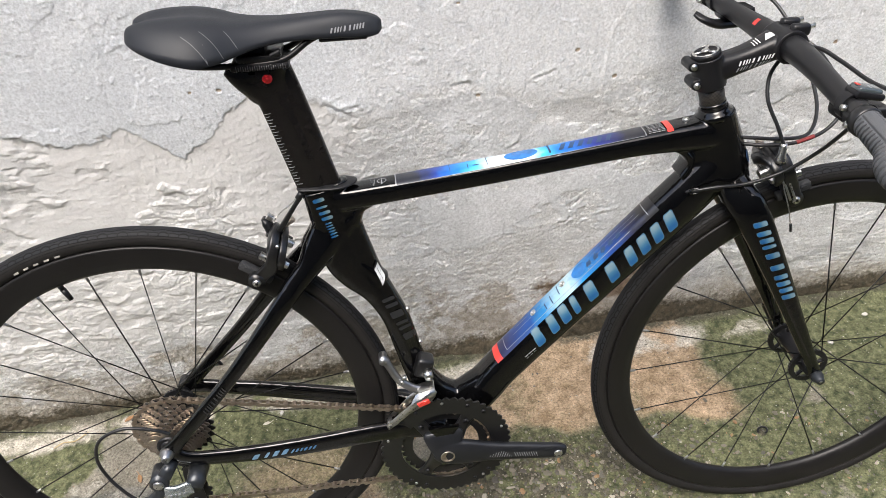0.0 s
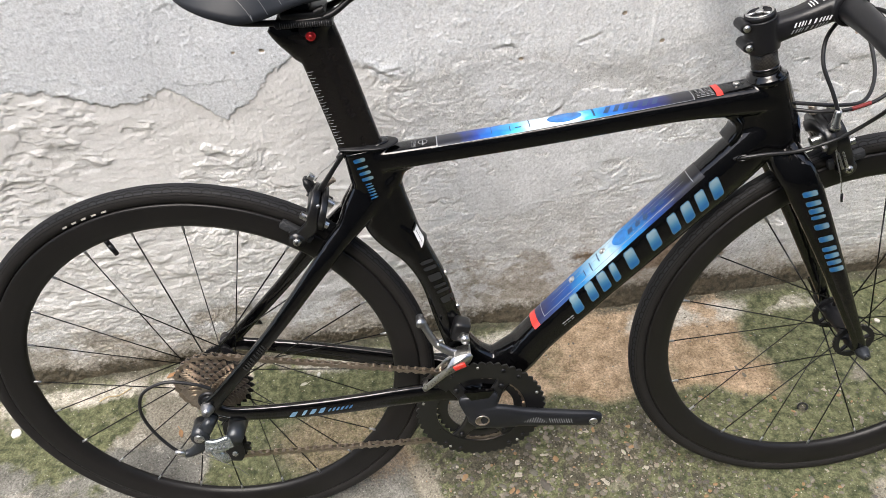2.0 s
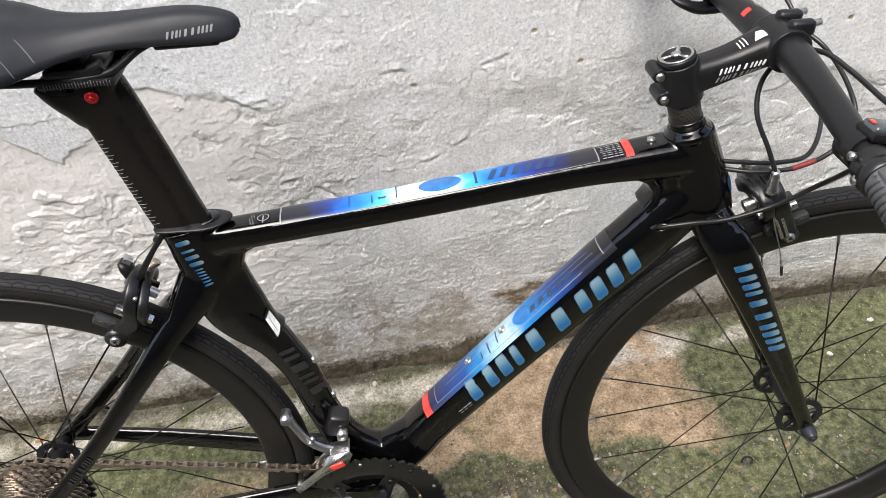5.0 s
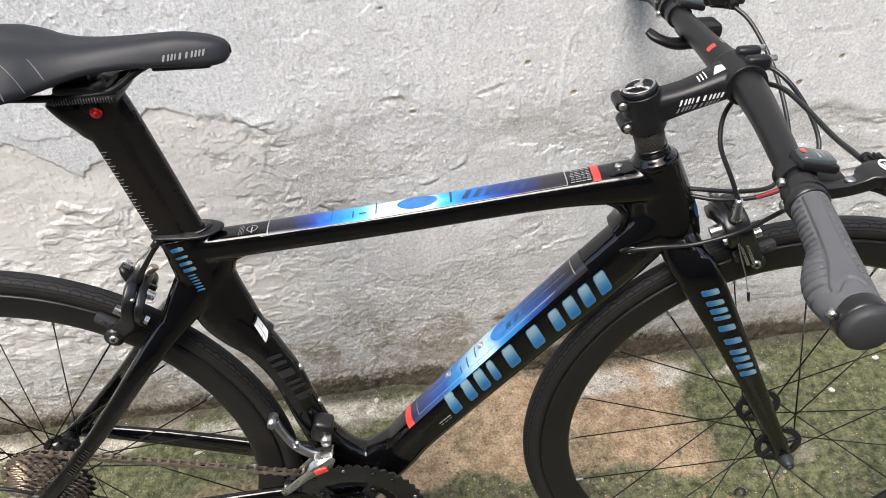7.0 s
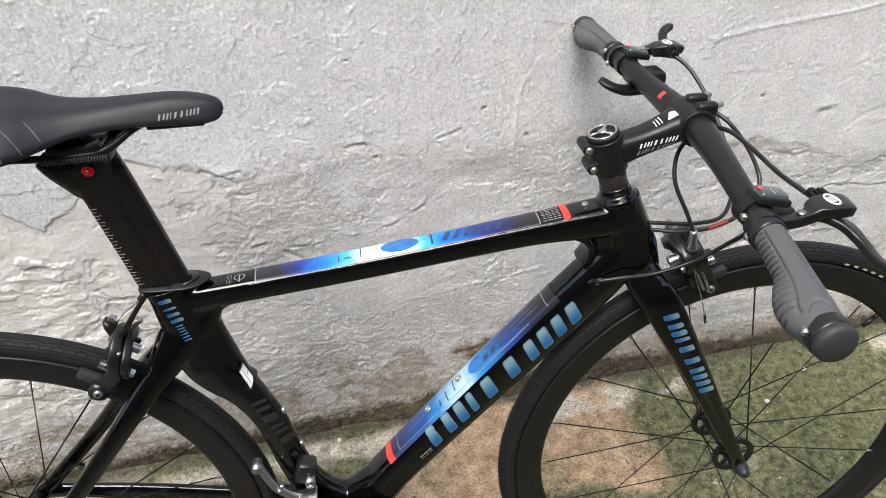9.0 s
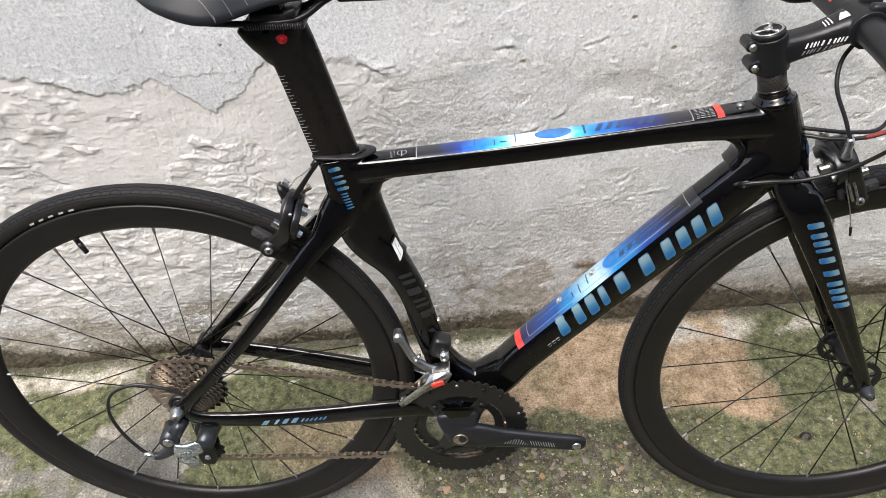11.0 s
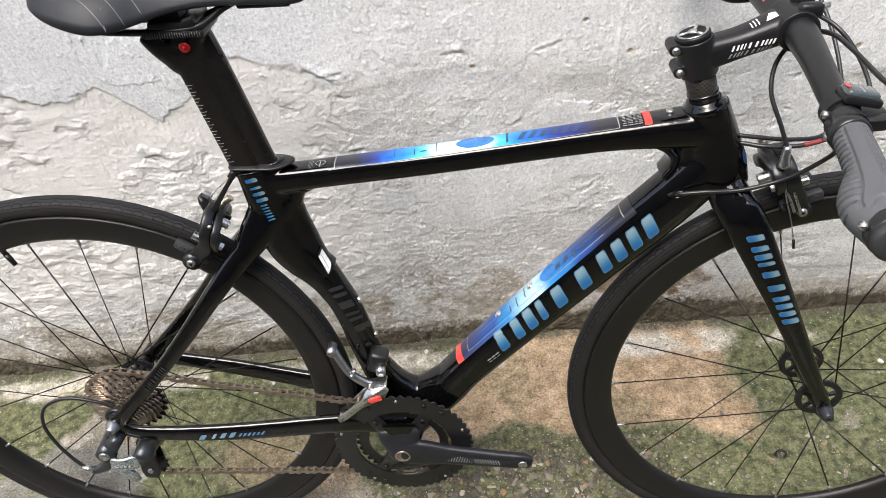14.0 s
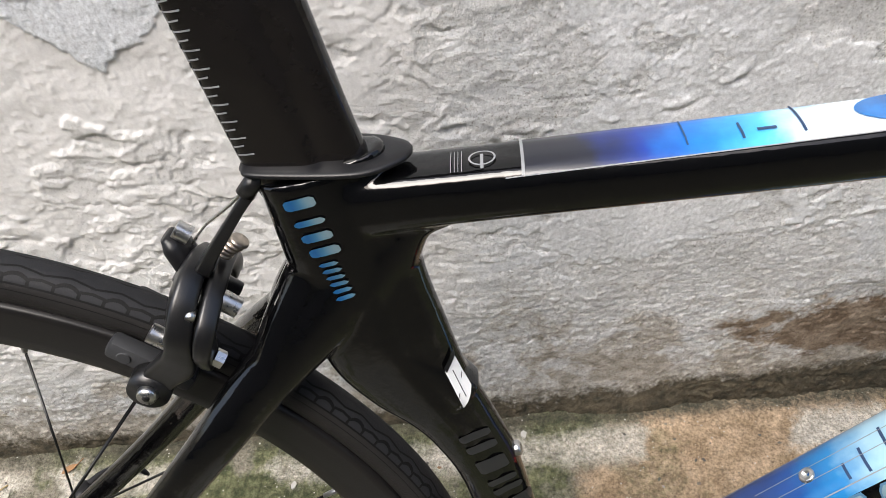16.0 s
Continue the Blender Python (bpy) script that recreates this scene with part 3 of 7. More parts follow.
BAR = [(0.802, -0.350, 0.832), (0.811, -0.295, 0.836), (0.821, -0.235, 0.840), (0.830, -0.170, 0.8445), (0.839, -0.105, 0.849), (0.846, -0.055, 0.8505), (0.850, -0.020, 0.850), (0.850, 0.020, 0.850),
       (0.849, 0.055, 0.8505), (0.847, 0.105, 0.852), (0.844, 0.170, 0.8545), (0.841, 0.235, 0.8575), (0.836, 0.290, 0.860), (0.832, 0.326, 0.862)]


def on_bar(y):
    q = spline(BAR, 8)
    return Vector([np.interp(y, q[:, 1], q[:, k]) for k in range(3)])


bm = bmesh.new()
sweep(bm, [(*p, r, r) for p, r in zip(BAR, (0.0111, 0.0111, 0.0112, 0.0116, 0.0128, 0.0148, 0.0157, 0.0157, 0.0148, 0.0128, 0.0116, 0.0112, 0.0111, 0.0111))], n=24, per=5, side=(0, 0, 1))
handlebar = part("handlebar", bm, SATIN, bicycle, "satin black flat handlebar")


def grip(s, y0, y1):
    """A lock-on grip with a palm wing and ribbed sides."""
    bm = bmesh.new()
    n, m = 96, 190
    rings = []
    for i in range(m + 1):
        f = i / m
        y = y0 + (y1 - y0) * f
        c = on_bar(y)
        wing = max(0.0, math.sin(math.pi * min(1, max(0, (f - 0.42) / 0.62)))) ** 1.2
        ring = []
        for k in range(n):
            a = 2 * math.pi * k / n
            ux, uz = math.cos(a), math.sin(a)
            r = 0.0140 + 0.0022 * f
            r += 0.0110 * wing * max(0, math.cos(a - radians(192))) ** 2.2
            da = abs((a - radians(105) + math.pi) % (2 * math.pi) - math.pi)
            flare = min(1.0, max(0.0, (f - 0.55) / 0.30))
            panel = 0.50 + 0.30 * flare * flare  # half width of the smooth panel on top
            if 0.03 < f < 0.90:
                r -= 0.0024 * math.exp(-(((da - panel) / 0.055) ** 2))
                if panel + 0.10 < da < 2.3 and f < 0.86:
                    ph = f * 18 + 0.9 * (da - panel) * (1 if ux < 0 else -1)
                    r -= 0.0036 * max(0.0, min(1.0, 2.8 * math.cos(2 * math.pi * ph) - 1.6))
            if da < 0.55:
                r -= 0.0018 * math.exp(-(((f - 0.84 - 0.25 * da * da) / 0.010) ** 2))
            ring.append(bm.verts.new((c.x + r * ux, y, c.z + r * uz)))
        rings.append(ring)
    for a, b in zip(rings, rings[1:]):
        for k in range(n):
            bm.faces.new((a[k], a[(k + 1) % n], b[(k + 1) % n], b[k]))
    bm.faces.new(rings[0])
    bm.faces.new(rings[-1])
    bmesh.ops.recalc_face_normals(bm, faces=bm.faces)
    g = part("grip", bm, RUBBER, bicycle, "grey ribbed rubber lock-on grip with palm wing")
    e, c0 = on_bar(y1), on_bar(y0)
    d = Vector((-0.16, s, 0)).normalized()
    for base, prof in ((e, [(0.0164, -0.003), (0.0172, 0.0), (0.0172, 0.006), (0.0168, 0.008), (0.0158, 0.009)]), (c0 - Vector((0, s * 0.010, 0)), [(0.0140, 0.0), (0.0158, 0.001), (0.0158, 0.011), (0.0140, 0.012)])):
        bm = lathe(bmesh.new(), prof, base, axis="z", n=36, m=Vector((0, s, 0)).to_track_quat("Z", "Y").to_matrix().to_4x4())
        part("lock_ring", bm, ANOD, g, "black alloy lock ring")
    bm = bmesh.new()
    lathe(bm, [(0.0164, 0.007), (0.0162, 0.0135), (0.0138, 0.0160)], e, axis="z", n=36, m=Vector((0, s, 0)).to_track_quat("Z", "Y").to_matrix().to_4x4())
    part("end_cap", bm, CAPRUBBER, g, "dark rubber end cap")
    bm = bmesh.new()
    p = e + Vector((-0.0170, s * 0.003, 0.004))
    rod(bm, p, p + Vector((-0.004, -s * 0.001, 0.003)), 0.0030, n=12)
    part("grip_screw", bm, STEEL, g)
    return g


grip(-1, -0.222, -0.338)
grip(1, 0.222, 0.314)


def brake_lever(s, y):
    """A two-finger brake lever on its clamp, with reach out in front of the bar."""
    c = on_bar(y)
    bm = bmesh.new()
    rod(bm, c - Vector((0, 0.007, 0)), c + Vector((0, 0.007, 0)), 0.0148, n=28)
    sweep(bm, [(c.x + 0.008, y, c.z + 0.002, 0.0062, 0.0060), (c.x + 0.026, y + s * 0.001, c.z + 0.003, 0.0056, 0.0055), (c.x + 0.042, y - s * 0.001, c.z + 0.006, 0.0070, 0.0058), (c.x + 0.050, y - s * 0.004, c.z + 0.009, 0.0118, 0.0062), (c.x + 0.062, y - s * 0.006, c.z + 0.010, 0.0140, 0.0064), (c.x + 0.074, y - s * 0.006, c.z + 0.0095, 0.0142, 0.0060), (c.x + 0.080, y - s * 0.005, c.z + 0.008, 0.0125, 0.0052)], n=32, power=5.5)
    lever = sharp(part("brake_lever", bm, ANOD, bicycle, "black alloy brake lever with white oval mark"), 50)
    bm = bmesh.new()
    up = 0.030 if s > 0 else 0.0
    sweep(bm, [(c.x + 0.046, y - s * 0.006, c.z + 0.003, 0.0040, 0.0050), (c.x + 0.060, y - s * 0.002, c.z + 0.001, 0.0042, 0.0085), (c.x + 0.073, y + s * 0.008, c.z - 0.004, 0.0042, 0.0098), (c.x + 0.079, y + s * 0.024, c.z - 0.011 + 0.2 * up, 0.0040, 0.0060), (c.x + 0.080, y + s * 0.044, c.z - 0.016 + 0.6 * up, 0.0038, 0.0054), (c.x + 0.085, y + s * 0.057, c.z - 0.017 + 0.9 * up, 0.0040, 0.0060), (c.x + 0.096, y + s * 0.063, c.z - 0.015 + up, 0.0040, 0.0055), (c.x + 0.100, y + s * 0.064, c.z - 0.0135 + up, 0.0022, 0.0030)], n=24, side=(0.3, 0, 1), power=4.0)
    part("lever_blade", bm, ANOD, lever, "black polished lever blade")
    bm = bmesh.new()
    mark = pose(c.x + 0.063, y - s * 0.006, c.z + 0.0163, 0, 2, 0) @ Matrix.Diagonal((0.85, 1.35, 1, 1))
    lathe(bm, [(0.0074, 0), (0.0074, 0.0006), (0.0056, 0.0006), (0.0056, 0)], axis="z", n=28, close=True)
    for k in range(3):
        block(bm, (0.0032 * (k - 1), 0.001 * (k - 1), 0.0003), (0.0016, 0.0070, 0.0006), 0, m=pose(0, 0, 0, 0, 0, 18))
    part("lever_mark", bm, WHITE, lever, "white oval mark", at=mark)
    bm = bmesh.new()
    lathe(bm, [(0.0040, 0), (0.0044, 0.001), (0.0036, 0.0022)], (c.x + 0.033, y, c.z + 0.0090), axis="z", n=18)
    part("lever_pivot", bm, ALU, lever, "bright pivot cap")
    bm = bmesh.new()
    toothed(bm, 12, 0.0074, y - s * 0.0195, y - s * 0.0275, tooth=0.0018)
    bmesh.ops.translate(bm, vec=(c.x + 0.064, 0, c.z + 0.009), verts=bm.verts)
    rod(bm, (c.x + 0.064, y - s * 0.014, c.z + 0.009), (c.x + 0.063, y - s * 0.036, c.z + 0.008), 0.0056, 0.0048, n=16)
    sharp(part("barrel_adjuster", bm, SATIN, lever, "black knurled cable adjuster"))
    for dz in (-0.006, 0.007):
        part("clamp_bolt", rod(bmesh.new(), (c.x - 0.0135, y + dz * 0.9, c.z + dz), (c.x - 0.0180, y + dz * 0.9, c.z + dz + 0.001), 0.0034, n=12), STEEL, lever)
    return lever


brake_lever(-1, -0.207)
brake_lever(1, 0.207)


def shifter(s, y):
    """A trigger shifter pod under the bar with a gear window on top."""
    c = on_bar(y)
    bm = bmesh.new()
    rod(bm, c - Vector((0, 0.006, 0)), c + Vector((0, 0.006, 0)), 0.0145, n=24)
    block(bm, c + Vector((0.012, 0, 0.0125)), (0.032, 0.024, 0.008), 0.003, m=pose(0, 0, 0, 0, 12, 0))
    block(bm, c + Vector((0.020, -s * 0.016, -0.012)), (0.048, 0.036, 0.018), 0.006)
    sh = sharp(part("shifter", bm, SATIN, bicycle, "dark trigger shifter with gear window"))
    bm = bmesh.new()
    block(bm, c + Vector((0.012, 0, 0.0165)), (0.028, 0.019, 0.008), 0.0035, m=pose(0, 0, 0, 0, 12, 0), seg=3)
    part("gear_window", bm, WINDOW, sh, "smoky grey gear window")
    bm = bmesh.new()
    block(bm, c + Vector((0.001, 0, 0.0232)), (0.004, 0.006, 0.0012), 0.0005, m=pose(0, 0, 0, 0, 12, 0))
    part("gear_needle", bm, REDPAINT, sh, "red gear needle")
    bm = bmesh.new()
    for k in range(3):
        block(bm, c + Vector((0.012 + 0.004 * k, 0.002 * (k - 1), 0.0203 - 0.001 * k)), (0.0015, 0.010 - 0.002 * k, 0.0008), 0)
    part("window_print", bm, GREYPRINT, sh)
    if s < 0:
        return sh
    bm = bmesh.new()
    sweep(bm, [(c.x + 0.020, y - s * 0.022, c.z - 0.026, 0.006, 0.012), (c.x - 0.010, y - s * 0.028, c.z - 0.024, 0.006, 0.012), (c.x - 0.030, y - s * 0.030, c.z - 0.016, 0.005, 0.011), (c.x - 0.042, y - s * 0.024, c.z - 0.008, 0.003, 0.007)], n=14, side=(0, 0, 1), power=2.4)
    part("trigger", bm, SATIN, sh)
    return sh


shifter(-1, -0.184)
shifter(1, 0.180)

# ---- cables ----
CABLES = [
    [(0.889, -0.176, 0.846), (0.892, -0.150, 0.842), (0.893, -0.110, 0.839), (0.888, -0.062, 0.845), (0.878, -0.028, 0.850), (0.866, 0.004, 0.838), (0.848, 0.010, 0.810), (0.842, -0.004, 0.780), (0.853, -0.022, 0.748), (0.861, -0.031, 0.726)],
    [(0.904, 0.176, 0.8645), (0.922, 0.154, 0.848), (0.938, 0.115, 0.812), (0.945, 0.075, 0.772), (0.938, 0.035, 0.742), (0.915, 0.005, 0.722), (0.875, -0.010, 0.724), (0.826, -0.010, 0.730), (0.800, -0.002, 0.731)],
    [(0.880, 0.105, 0.838), (0.897, 0.080, 0.836), (0.920, 0.050, 0.826), (0.941, 0.030, 0.800), (0.952, 0.008, 0.770), (0.942, -0.010, 0.752), (0.917, -0.020, 0.734), (0.881, -0.025, 0.725), (0.845, -0.020, 0.722), (0.824, -0.012, 0.722), (0.798, -0.002, 0.723)],
    [(0.866, -0.160, 0.820), (0.876, -0.130, 0.795), (0.884, -0.095, 0.760), (0.888, -0.062, 0.727), (0.864, -0.042, 0.694), (0.820, -0.036, 0.677), (0.782, -0.033, 0.674), (0.757, -0.0275, 0.669), (0.735, -0.014, 0.660)],
]
for pts in CABLES:
    bm = bmesh.new()
    wire(bm, pts, 0.0025, n=10, per=10)
    part("cable", bm, CABLE, bicycle, "black cable housing")
bm = bmesh.new()
wire(bm, [(0.905, -0.0225, 0.7305), (0.893, -0.0240, 0.7275), (0.881, -0.0250, 0.725)], 0.0028, n=10)
part("cable_sleeve", bm, DULLRED, bicycle, "red printed cable sleeve")
bm = bmesh.new()
wire(bm, [(-0.052, -0.090, 0.268), (-0.066, -0.088, 0.283), (-0.084, -0.084, 0.315), (-0.092, -0.080, 0.352), (-0.080, -0.076, 0.384), (-0.045, -0.073, 0.398), (-0.008, -0.071, 0.388), (0.012, -0.068, 0.374)], 0.0025, n=10)
part("cable", bm, CABLE, bicycle, "black cable housing")


bm = bmesh.new()
lathe(bm, [(0.0034, 0.0), (0.0052, 0.0006), (0.0060, 0.0), (0.0052, -0.002), (0.0034, -0.002)], n=24, close=True)
bmesh.ops.transform(bm, matrix=pose(0.7545, -0.0262, 0.6675, 0, -20, -14) @ Matrix.Diagonal((1.5, 1, 0.8, 1)), verts=bm.verts)
part("cable_port", bm, GLOSS, bicycle, "raised black cable port")


# ---- brakes ----
def caliper(axle, angle, name, reach, cable_arm=True):
    """A dual-pivot rim brake: along is away from the frame, up is away from the axle."""
    a = radians(angle)
    rad = Vector((math.cos(a), 0, math.sin(a)))
    along = Vector((-math.sin(a), 0, math.cos(a))) * (1 if angle < 90 else -1)
    o = axle + rad * reach

    def at(t, y, r):
        if cable_arm and r > -0.02:
            t += 0.50 * (min(r, 0.022) + 0.02) * max(0.0, min(1.0, (0.075 - r) / 0.05))
        return o + along * t + Vector((0, 0.9 * y, 0)) + rad * r

    def arm(bm, pts):
        thin = 0.80 if cable_arm else 1.0
        sweep(bm, [(*at(t, y, r), thin * w, thin * h) for t, y, r, w, h in pts], n=20, per=6, power=4.5, side=along)

    bm = bmesh.new()
    arm(bm, [(0.022, 0.014, 0.010, 0.0052, 0.0060), (0.023, -0.006, 0.014, 0.0072, 0.0094), (0.024, -0.024, 0.008, 0.0082, 0.0102), (0.024, -0.034, -0.004, 0.0086, 0.0096), (0.024, -0.036, -0.015, 0.0092, 0.0072), (0.023, -0.035, -0.026, 0.0120, 0.0060), (0.025, -0.033, -0.038, 0.0110, 0.0060), (0.027, -0.031, -0.053, 0.0100, 0.0075)])
    brake = part(name, bm, ANOD, bicycle, "black dual-pivot rim brake caliper")
    bm = bmesh.new()
    arm(bm, [(0.010, -0.031, -0.020, 0.0050, 0.0058), (0.0105, -0.036, -0.006, 0.0062, 0.0092), (0.011, -0.029, 0.005, 0.0066, 0.0098), (0.011, -0.006, 0.013, 0.0064, 0.0092), (0.012, 0.022, 0.007, 0.0056, 0.0078), (0.014, 0.035, -0.014, 0.0056, 0.0080), (0.024, 0.033, -0.050, 0.0070, 0.0090)])
    part("inner_arm", bm, ANOD, brake)
    if cable_arm:
        bm = bmesh.new()
        arm(bm, [(0.016, -0.012, 0.020, 0.0050, 0.0060), (0.021, -0.015, 0.036, 0.0042, 0.0048), (0.033, -0.014, 0.062, 0.0034, 0.0036), (0.038, -0.012, 0.074, 0.0036, 0.0038)])
        rod(bm, at(0.0385, -0.013, 0.072), at(0.0400, -0.010, 0.084), 0.0046, 0.0040, n=16)
        part("cable_arm", bm, ANOD, brake)
        bm = bmesh.new()
        wire(bm, [at(0.040, -0.011, 0.082), at(0.036, -0.008, 0.060), at(0.030, -0.002, 0.036), at(0.026, 0.002, 0.020)], 0.0008, n=6)
        part("brake_cable", bm, STEEL, brake)
    bm = bmesh.new()
    rod(bm, at(0.002, -0.002, 0.004), at(0.032, -0.002, 0.006), 0.0085, n=18)
    part("pivot", bm, ANOD, brake)
    for t0, t1, y, r, rr, n in ((-0.004, 0.006, -0.018, 0.012, 0.0056, 12) if cable_arm else (-0.008, 0.004, -0.022, -0.002, 0.0066, 12), (0.001, 0.006, -0.033, -0.012, 0.0048, 6), (0.030, 0.0410, -0.033, -0.016, 0.0052, 16), (0.028, 0.036, 0.004, 0.022, 0.0050, 16)):
        sharp(part("caliper_bolt", rod(bmesh.new(), at(t0, y, r), at(t1, y, r), rr, n=n), STEEL, brake, "bright steel bolt"))
    part("set_screw", rod(bmesh.new(), at(0.0175, -0.030, 0.008), at(0.0175, -0.0375, 0.008), 0.0024, n=12), STEEL, brake, "bright set screw")
    bm = bmesh.new()
    for k in range(5):
        lathe(bm, [(0.0042, 0.0), (0.0052, 0.0008), (0.0052, 0.0018), (0.0042, 0.0026)], at(0.010, 0.004, 0.022 + 0.0027 * k), axis="z", n=16, m=rad.to_track_quat("Z", "Y").to_matrix().to_4x4())
    part("return_spring", bm, COG, brake, "brass-coloured return spring")
    turn = Matrix((along, Vector((0, 1, 0)), rad)).transposed().to_4x4()
    for s in (-1, 1):
        bm = bmesh.new()
        block(bm, at(0.032, s * 0.0205, -0.0485), (0.048, 0.011, 0.0125), 0.003, m=turn)
        for t in (0.018, 0.046):
            rod(bm, at(t, s * 0.0258, -0.0485), at(t, s * 0.0275, -0.0485), 0.0042, 0.0036, n=12)
        sharp(part("brake_shoe", bm, CAPRUBBER, brake, "dark rubber brake shoe"))
        bm = bmesh.new()
        rod(bm, at(0.027, s * 0.026, -0.053), at(0.027, s * 0.0385, -0.053), 0.0118, 0.0112, n=24)
        part("shoe_washer", bm, ANOD, brake)
        bm = bmesh.new()
        rod(bm, at(0.027, s * 0.038, -0.053), at(0.027, s * 0.0425, -0.053), 0.0058, 0.0048, n=18)
        bolt = part("shoe_bolt", bm, STEEL, brake, "bright steel shoe bolt")
        # raised black hexagon stands for the dark inside the bolt's socket
        part("bolt_socket_shade", rod(bmesh.new(), at(0.027, s * 0.0422, -0.053), at(0.027, s * 0.0428, -0.053), 0.0022, n=6), SATIN, bolt)
    if cable_arm:
        bm = bmesh.new()
        sweep(bm, [(*at(0.026, 0.004, 0.000), 0.005, 0.008), (*at(0.031, 0.006, 0.006), 0.0065, 0.0105), (*at(0.037, 0.006, 0.012), 0.0065, 0.0100), (*at(0.042, 0.006, 0.014), 0.003, 0.006)], n=16, side=rad)
        part("release_lever", bm, SATIN, brake)
    else:
        bm = bmesh.new()
        arm(bm, [(0.004, 0.010, 0.004, 0.0075, 0.008), (0.008, -0.010, 0.012, 0.0095, 0.008), (0.012, -0.028, 0.008, 0.0088, 0.0075), (0.014, -0.038, -0.004, 0.0070, 0.0065)])
        part("housing", bm, ANOD, brake)
        for dt in (-0.003, 0.003):
            bm = bmesh.new()
            sweep(bm, [(*at(0.016 + dt, -0.039, 0.006), 0.0014, 0.0008), (*at(0.019 + dt, -0.042, -0.020), 0.0014, 0.0008), (*at(0.021 + dt, -0.045, -0.046), 0.0018, 0.0008)], n=10, side=along, power=4)
            part("anchor_plate", bm, STEEL, brake, "bright steel cable plate")
    return brake


caliper(R_AX, 51.5, "rear_brake", 0.360)
caliper(F_AX, 111.0, "front_brake", 0.371, cable_arm=False)
bm = bmesh.new()
lathe(bm, [(0.0075, 0.0), (0.0075, 0.004), (0.0052, 0.010), (0.0046, 0.022), (0.0036, 0.026)], (0.8615, -0.031, 0.702), axis="z", n=20)
part("cable_ferrule", bm, STEEL, bicycle, "bright metal brake cable adjuster")
bm = bmesh.new()
wire(bm, [(0.8615, -0.031, 0.702), (0.869, -0.040, 0.668), (0.878, -0.047, 0.640), (0.886, -0.049, 0.612)], 0.0008, n=6)
part("brake_cable", bm, STEEL, bicycle)
bm = bmesh.new()
rod(bm, (0.885, -0.049, 0.616), (0.8875, -0.049, 0.604), 0.0017, n=8)
part("cable_end", bm, SATIN, bicycle)

# ---- drive train ----
bm = bmesh.new()


def moved(bm, v):
    bmesh.ops.translate(bm, vec=v, verts=bm.verts)
    return bm


toothed(bm, 50, 0.1002, -0.0475, -0.0445, 0.0700, tooth=0.0034)
sharp(part("outer_chainring", moved(bm, BB), ANOD, bicycle, "large black chainring"))
bm = bmesh.new()
toothed(bm, 34, 0.0690, -0.0405, -0.0380, 0.0520)
sharp(part("inner_chainring", moved(bm, BB), ANOD, bicycle, "small black chainring"))
bm = bmesh.new()
for a0 in (58, 128, 238, 308):
    a = radians(a0)
    u, v = Vector((math.cos(a), 0, math.sin(a))), Vector((-math.sin(a), 0, math.cos(a)))
    sweep(bm, [(*(BB + u * 0.012 + Vector((0, -0.050, 0))), 0.005, 0.020), (*(BB + u * 0.034 + Vector((0, -0.048, 0))), 0.004, 0.013), (*(BB + u * 0.058 + Vector((0, -0.0435, 0))), 0.0032, 0.010), (*(BB + u * 0.088 + Vector((0, -0.0440, 0))), 0.0032, 0.017)], n=14, power=3.0)
spider = part("crank_spider", bm, ANOD, bicycle, "black four-arm spider")
for a0 in (58, 128, 238, 308):
    a = radians(a0)
    for rr, d in ((0.060, 0.0), (0.090, 9.0), (0.090, -9.0)):
        b = a + radians(d)
        p = BB + Vector((rr * math.cos(b), -0.0475, rr * math.sin(b)))
        part("chainring_bolt", rod(bmesh.new(), p, p + Vector((0, -0.0015, 0)), 0.0032 if d else 0.0045, n=10), SATIN, spider)
for k in range(5):
    b = radians(20 + 72 * k)
    p = BB + Vector((0.0925 * math.cos(b), -0.0476, 0.0925 * math.sin(b)))
    part("ring_rivet", rod(bmesh.new(), p, p + Vector((0, -0.0012, 0)), 0.0024, n=8), STEEL, spider, "bright rivet")
PEDAL = Vector((0.577, -0.0660, 0.2465))
bm = bmesh.new()
c0 = BB + Vector((0, -0.058, 0))
sweep(bm, [(*(c0 + (PEDAL - c0) * f), w, h) for f, w, h in ((-0.12, 0.006, 0.012), (-0.06, 0.009, 0.021), (0.06, 0.010, 0.0245), (0.20, 0.0095, 0.0235), (0.38, 0.0085, 0.0185), (0.60, 0.0080, 0.0165), (0.85, 0.0078, 0.0150), (1.00, 0.0072, 0.0145), (1.07, 0.0055, 0.0105), (1.085, 0.003, 0.006))], n=28, power=2.4, per=5)
# shield between the two upper arms
sweep(bm, [(*(c0 + Vector((0.004, 0, -0.012))), 0.0080, 0.016), (*(c0 + Vector((-0.002, 0.001, 0.014))), 0.0078, 0.026), (*(c0 + Vector((-0.004, 0.004, 0.032))), 0.0066, 0.031), (*(c0 + Vector((-0.005, 0.007, 0.040))), 0.0045, 0.028)], n=24, power=3.2)
crank = fused(part("crank_arm", bm, CRANK, bicycle, "satin black forged crank arm"), 0.0016, 4)
bm = bmesh.new()
lathe(bm, [(0.0105, -0.0675), (0.0113, -0.0690), (0.0092, -0.0698), (0.0086, -0.0665), (0.0070, -0.0660)], BB, n=28)
part("crank_cap", bm, COG, crank, "bronze-coloured crank cap")
# flat black plate in place of the shade in the crank's hollow
bm = bmesh.new()
plate(bm, [(BB.x - 0.026, BB.z + 0.052), (BB.x + 0.020, BB.z + 0.052), (BB.x + 0.006, BB.z + 0.029), (BB.x - 0.002, BB.z + 0.026), (BB.x - 0.012, BB.z + 0.029)], -0.0590, -0.0520)
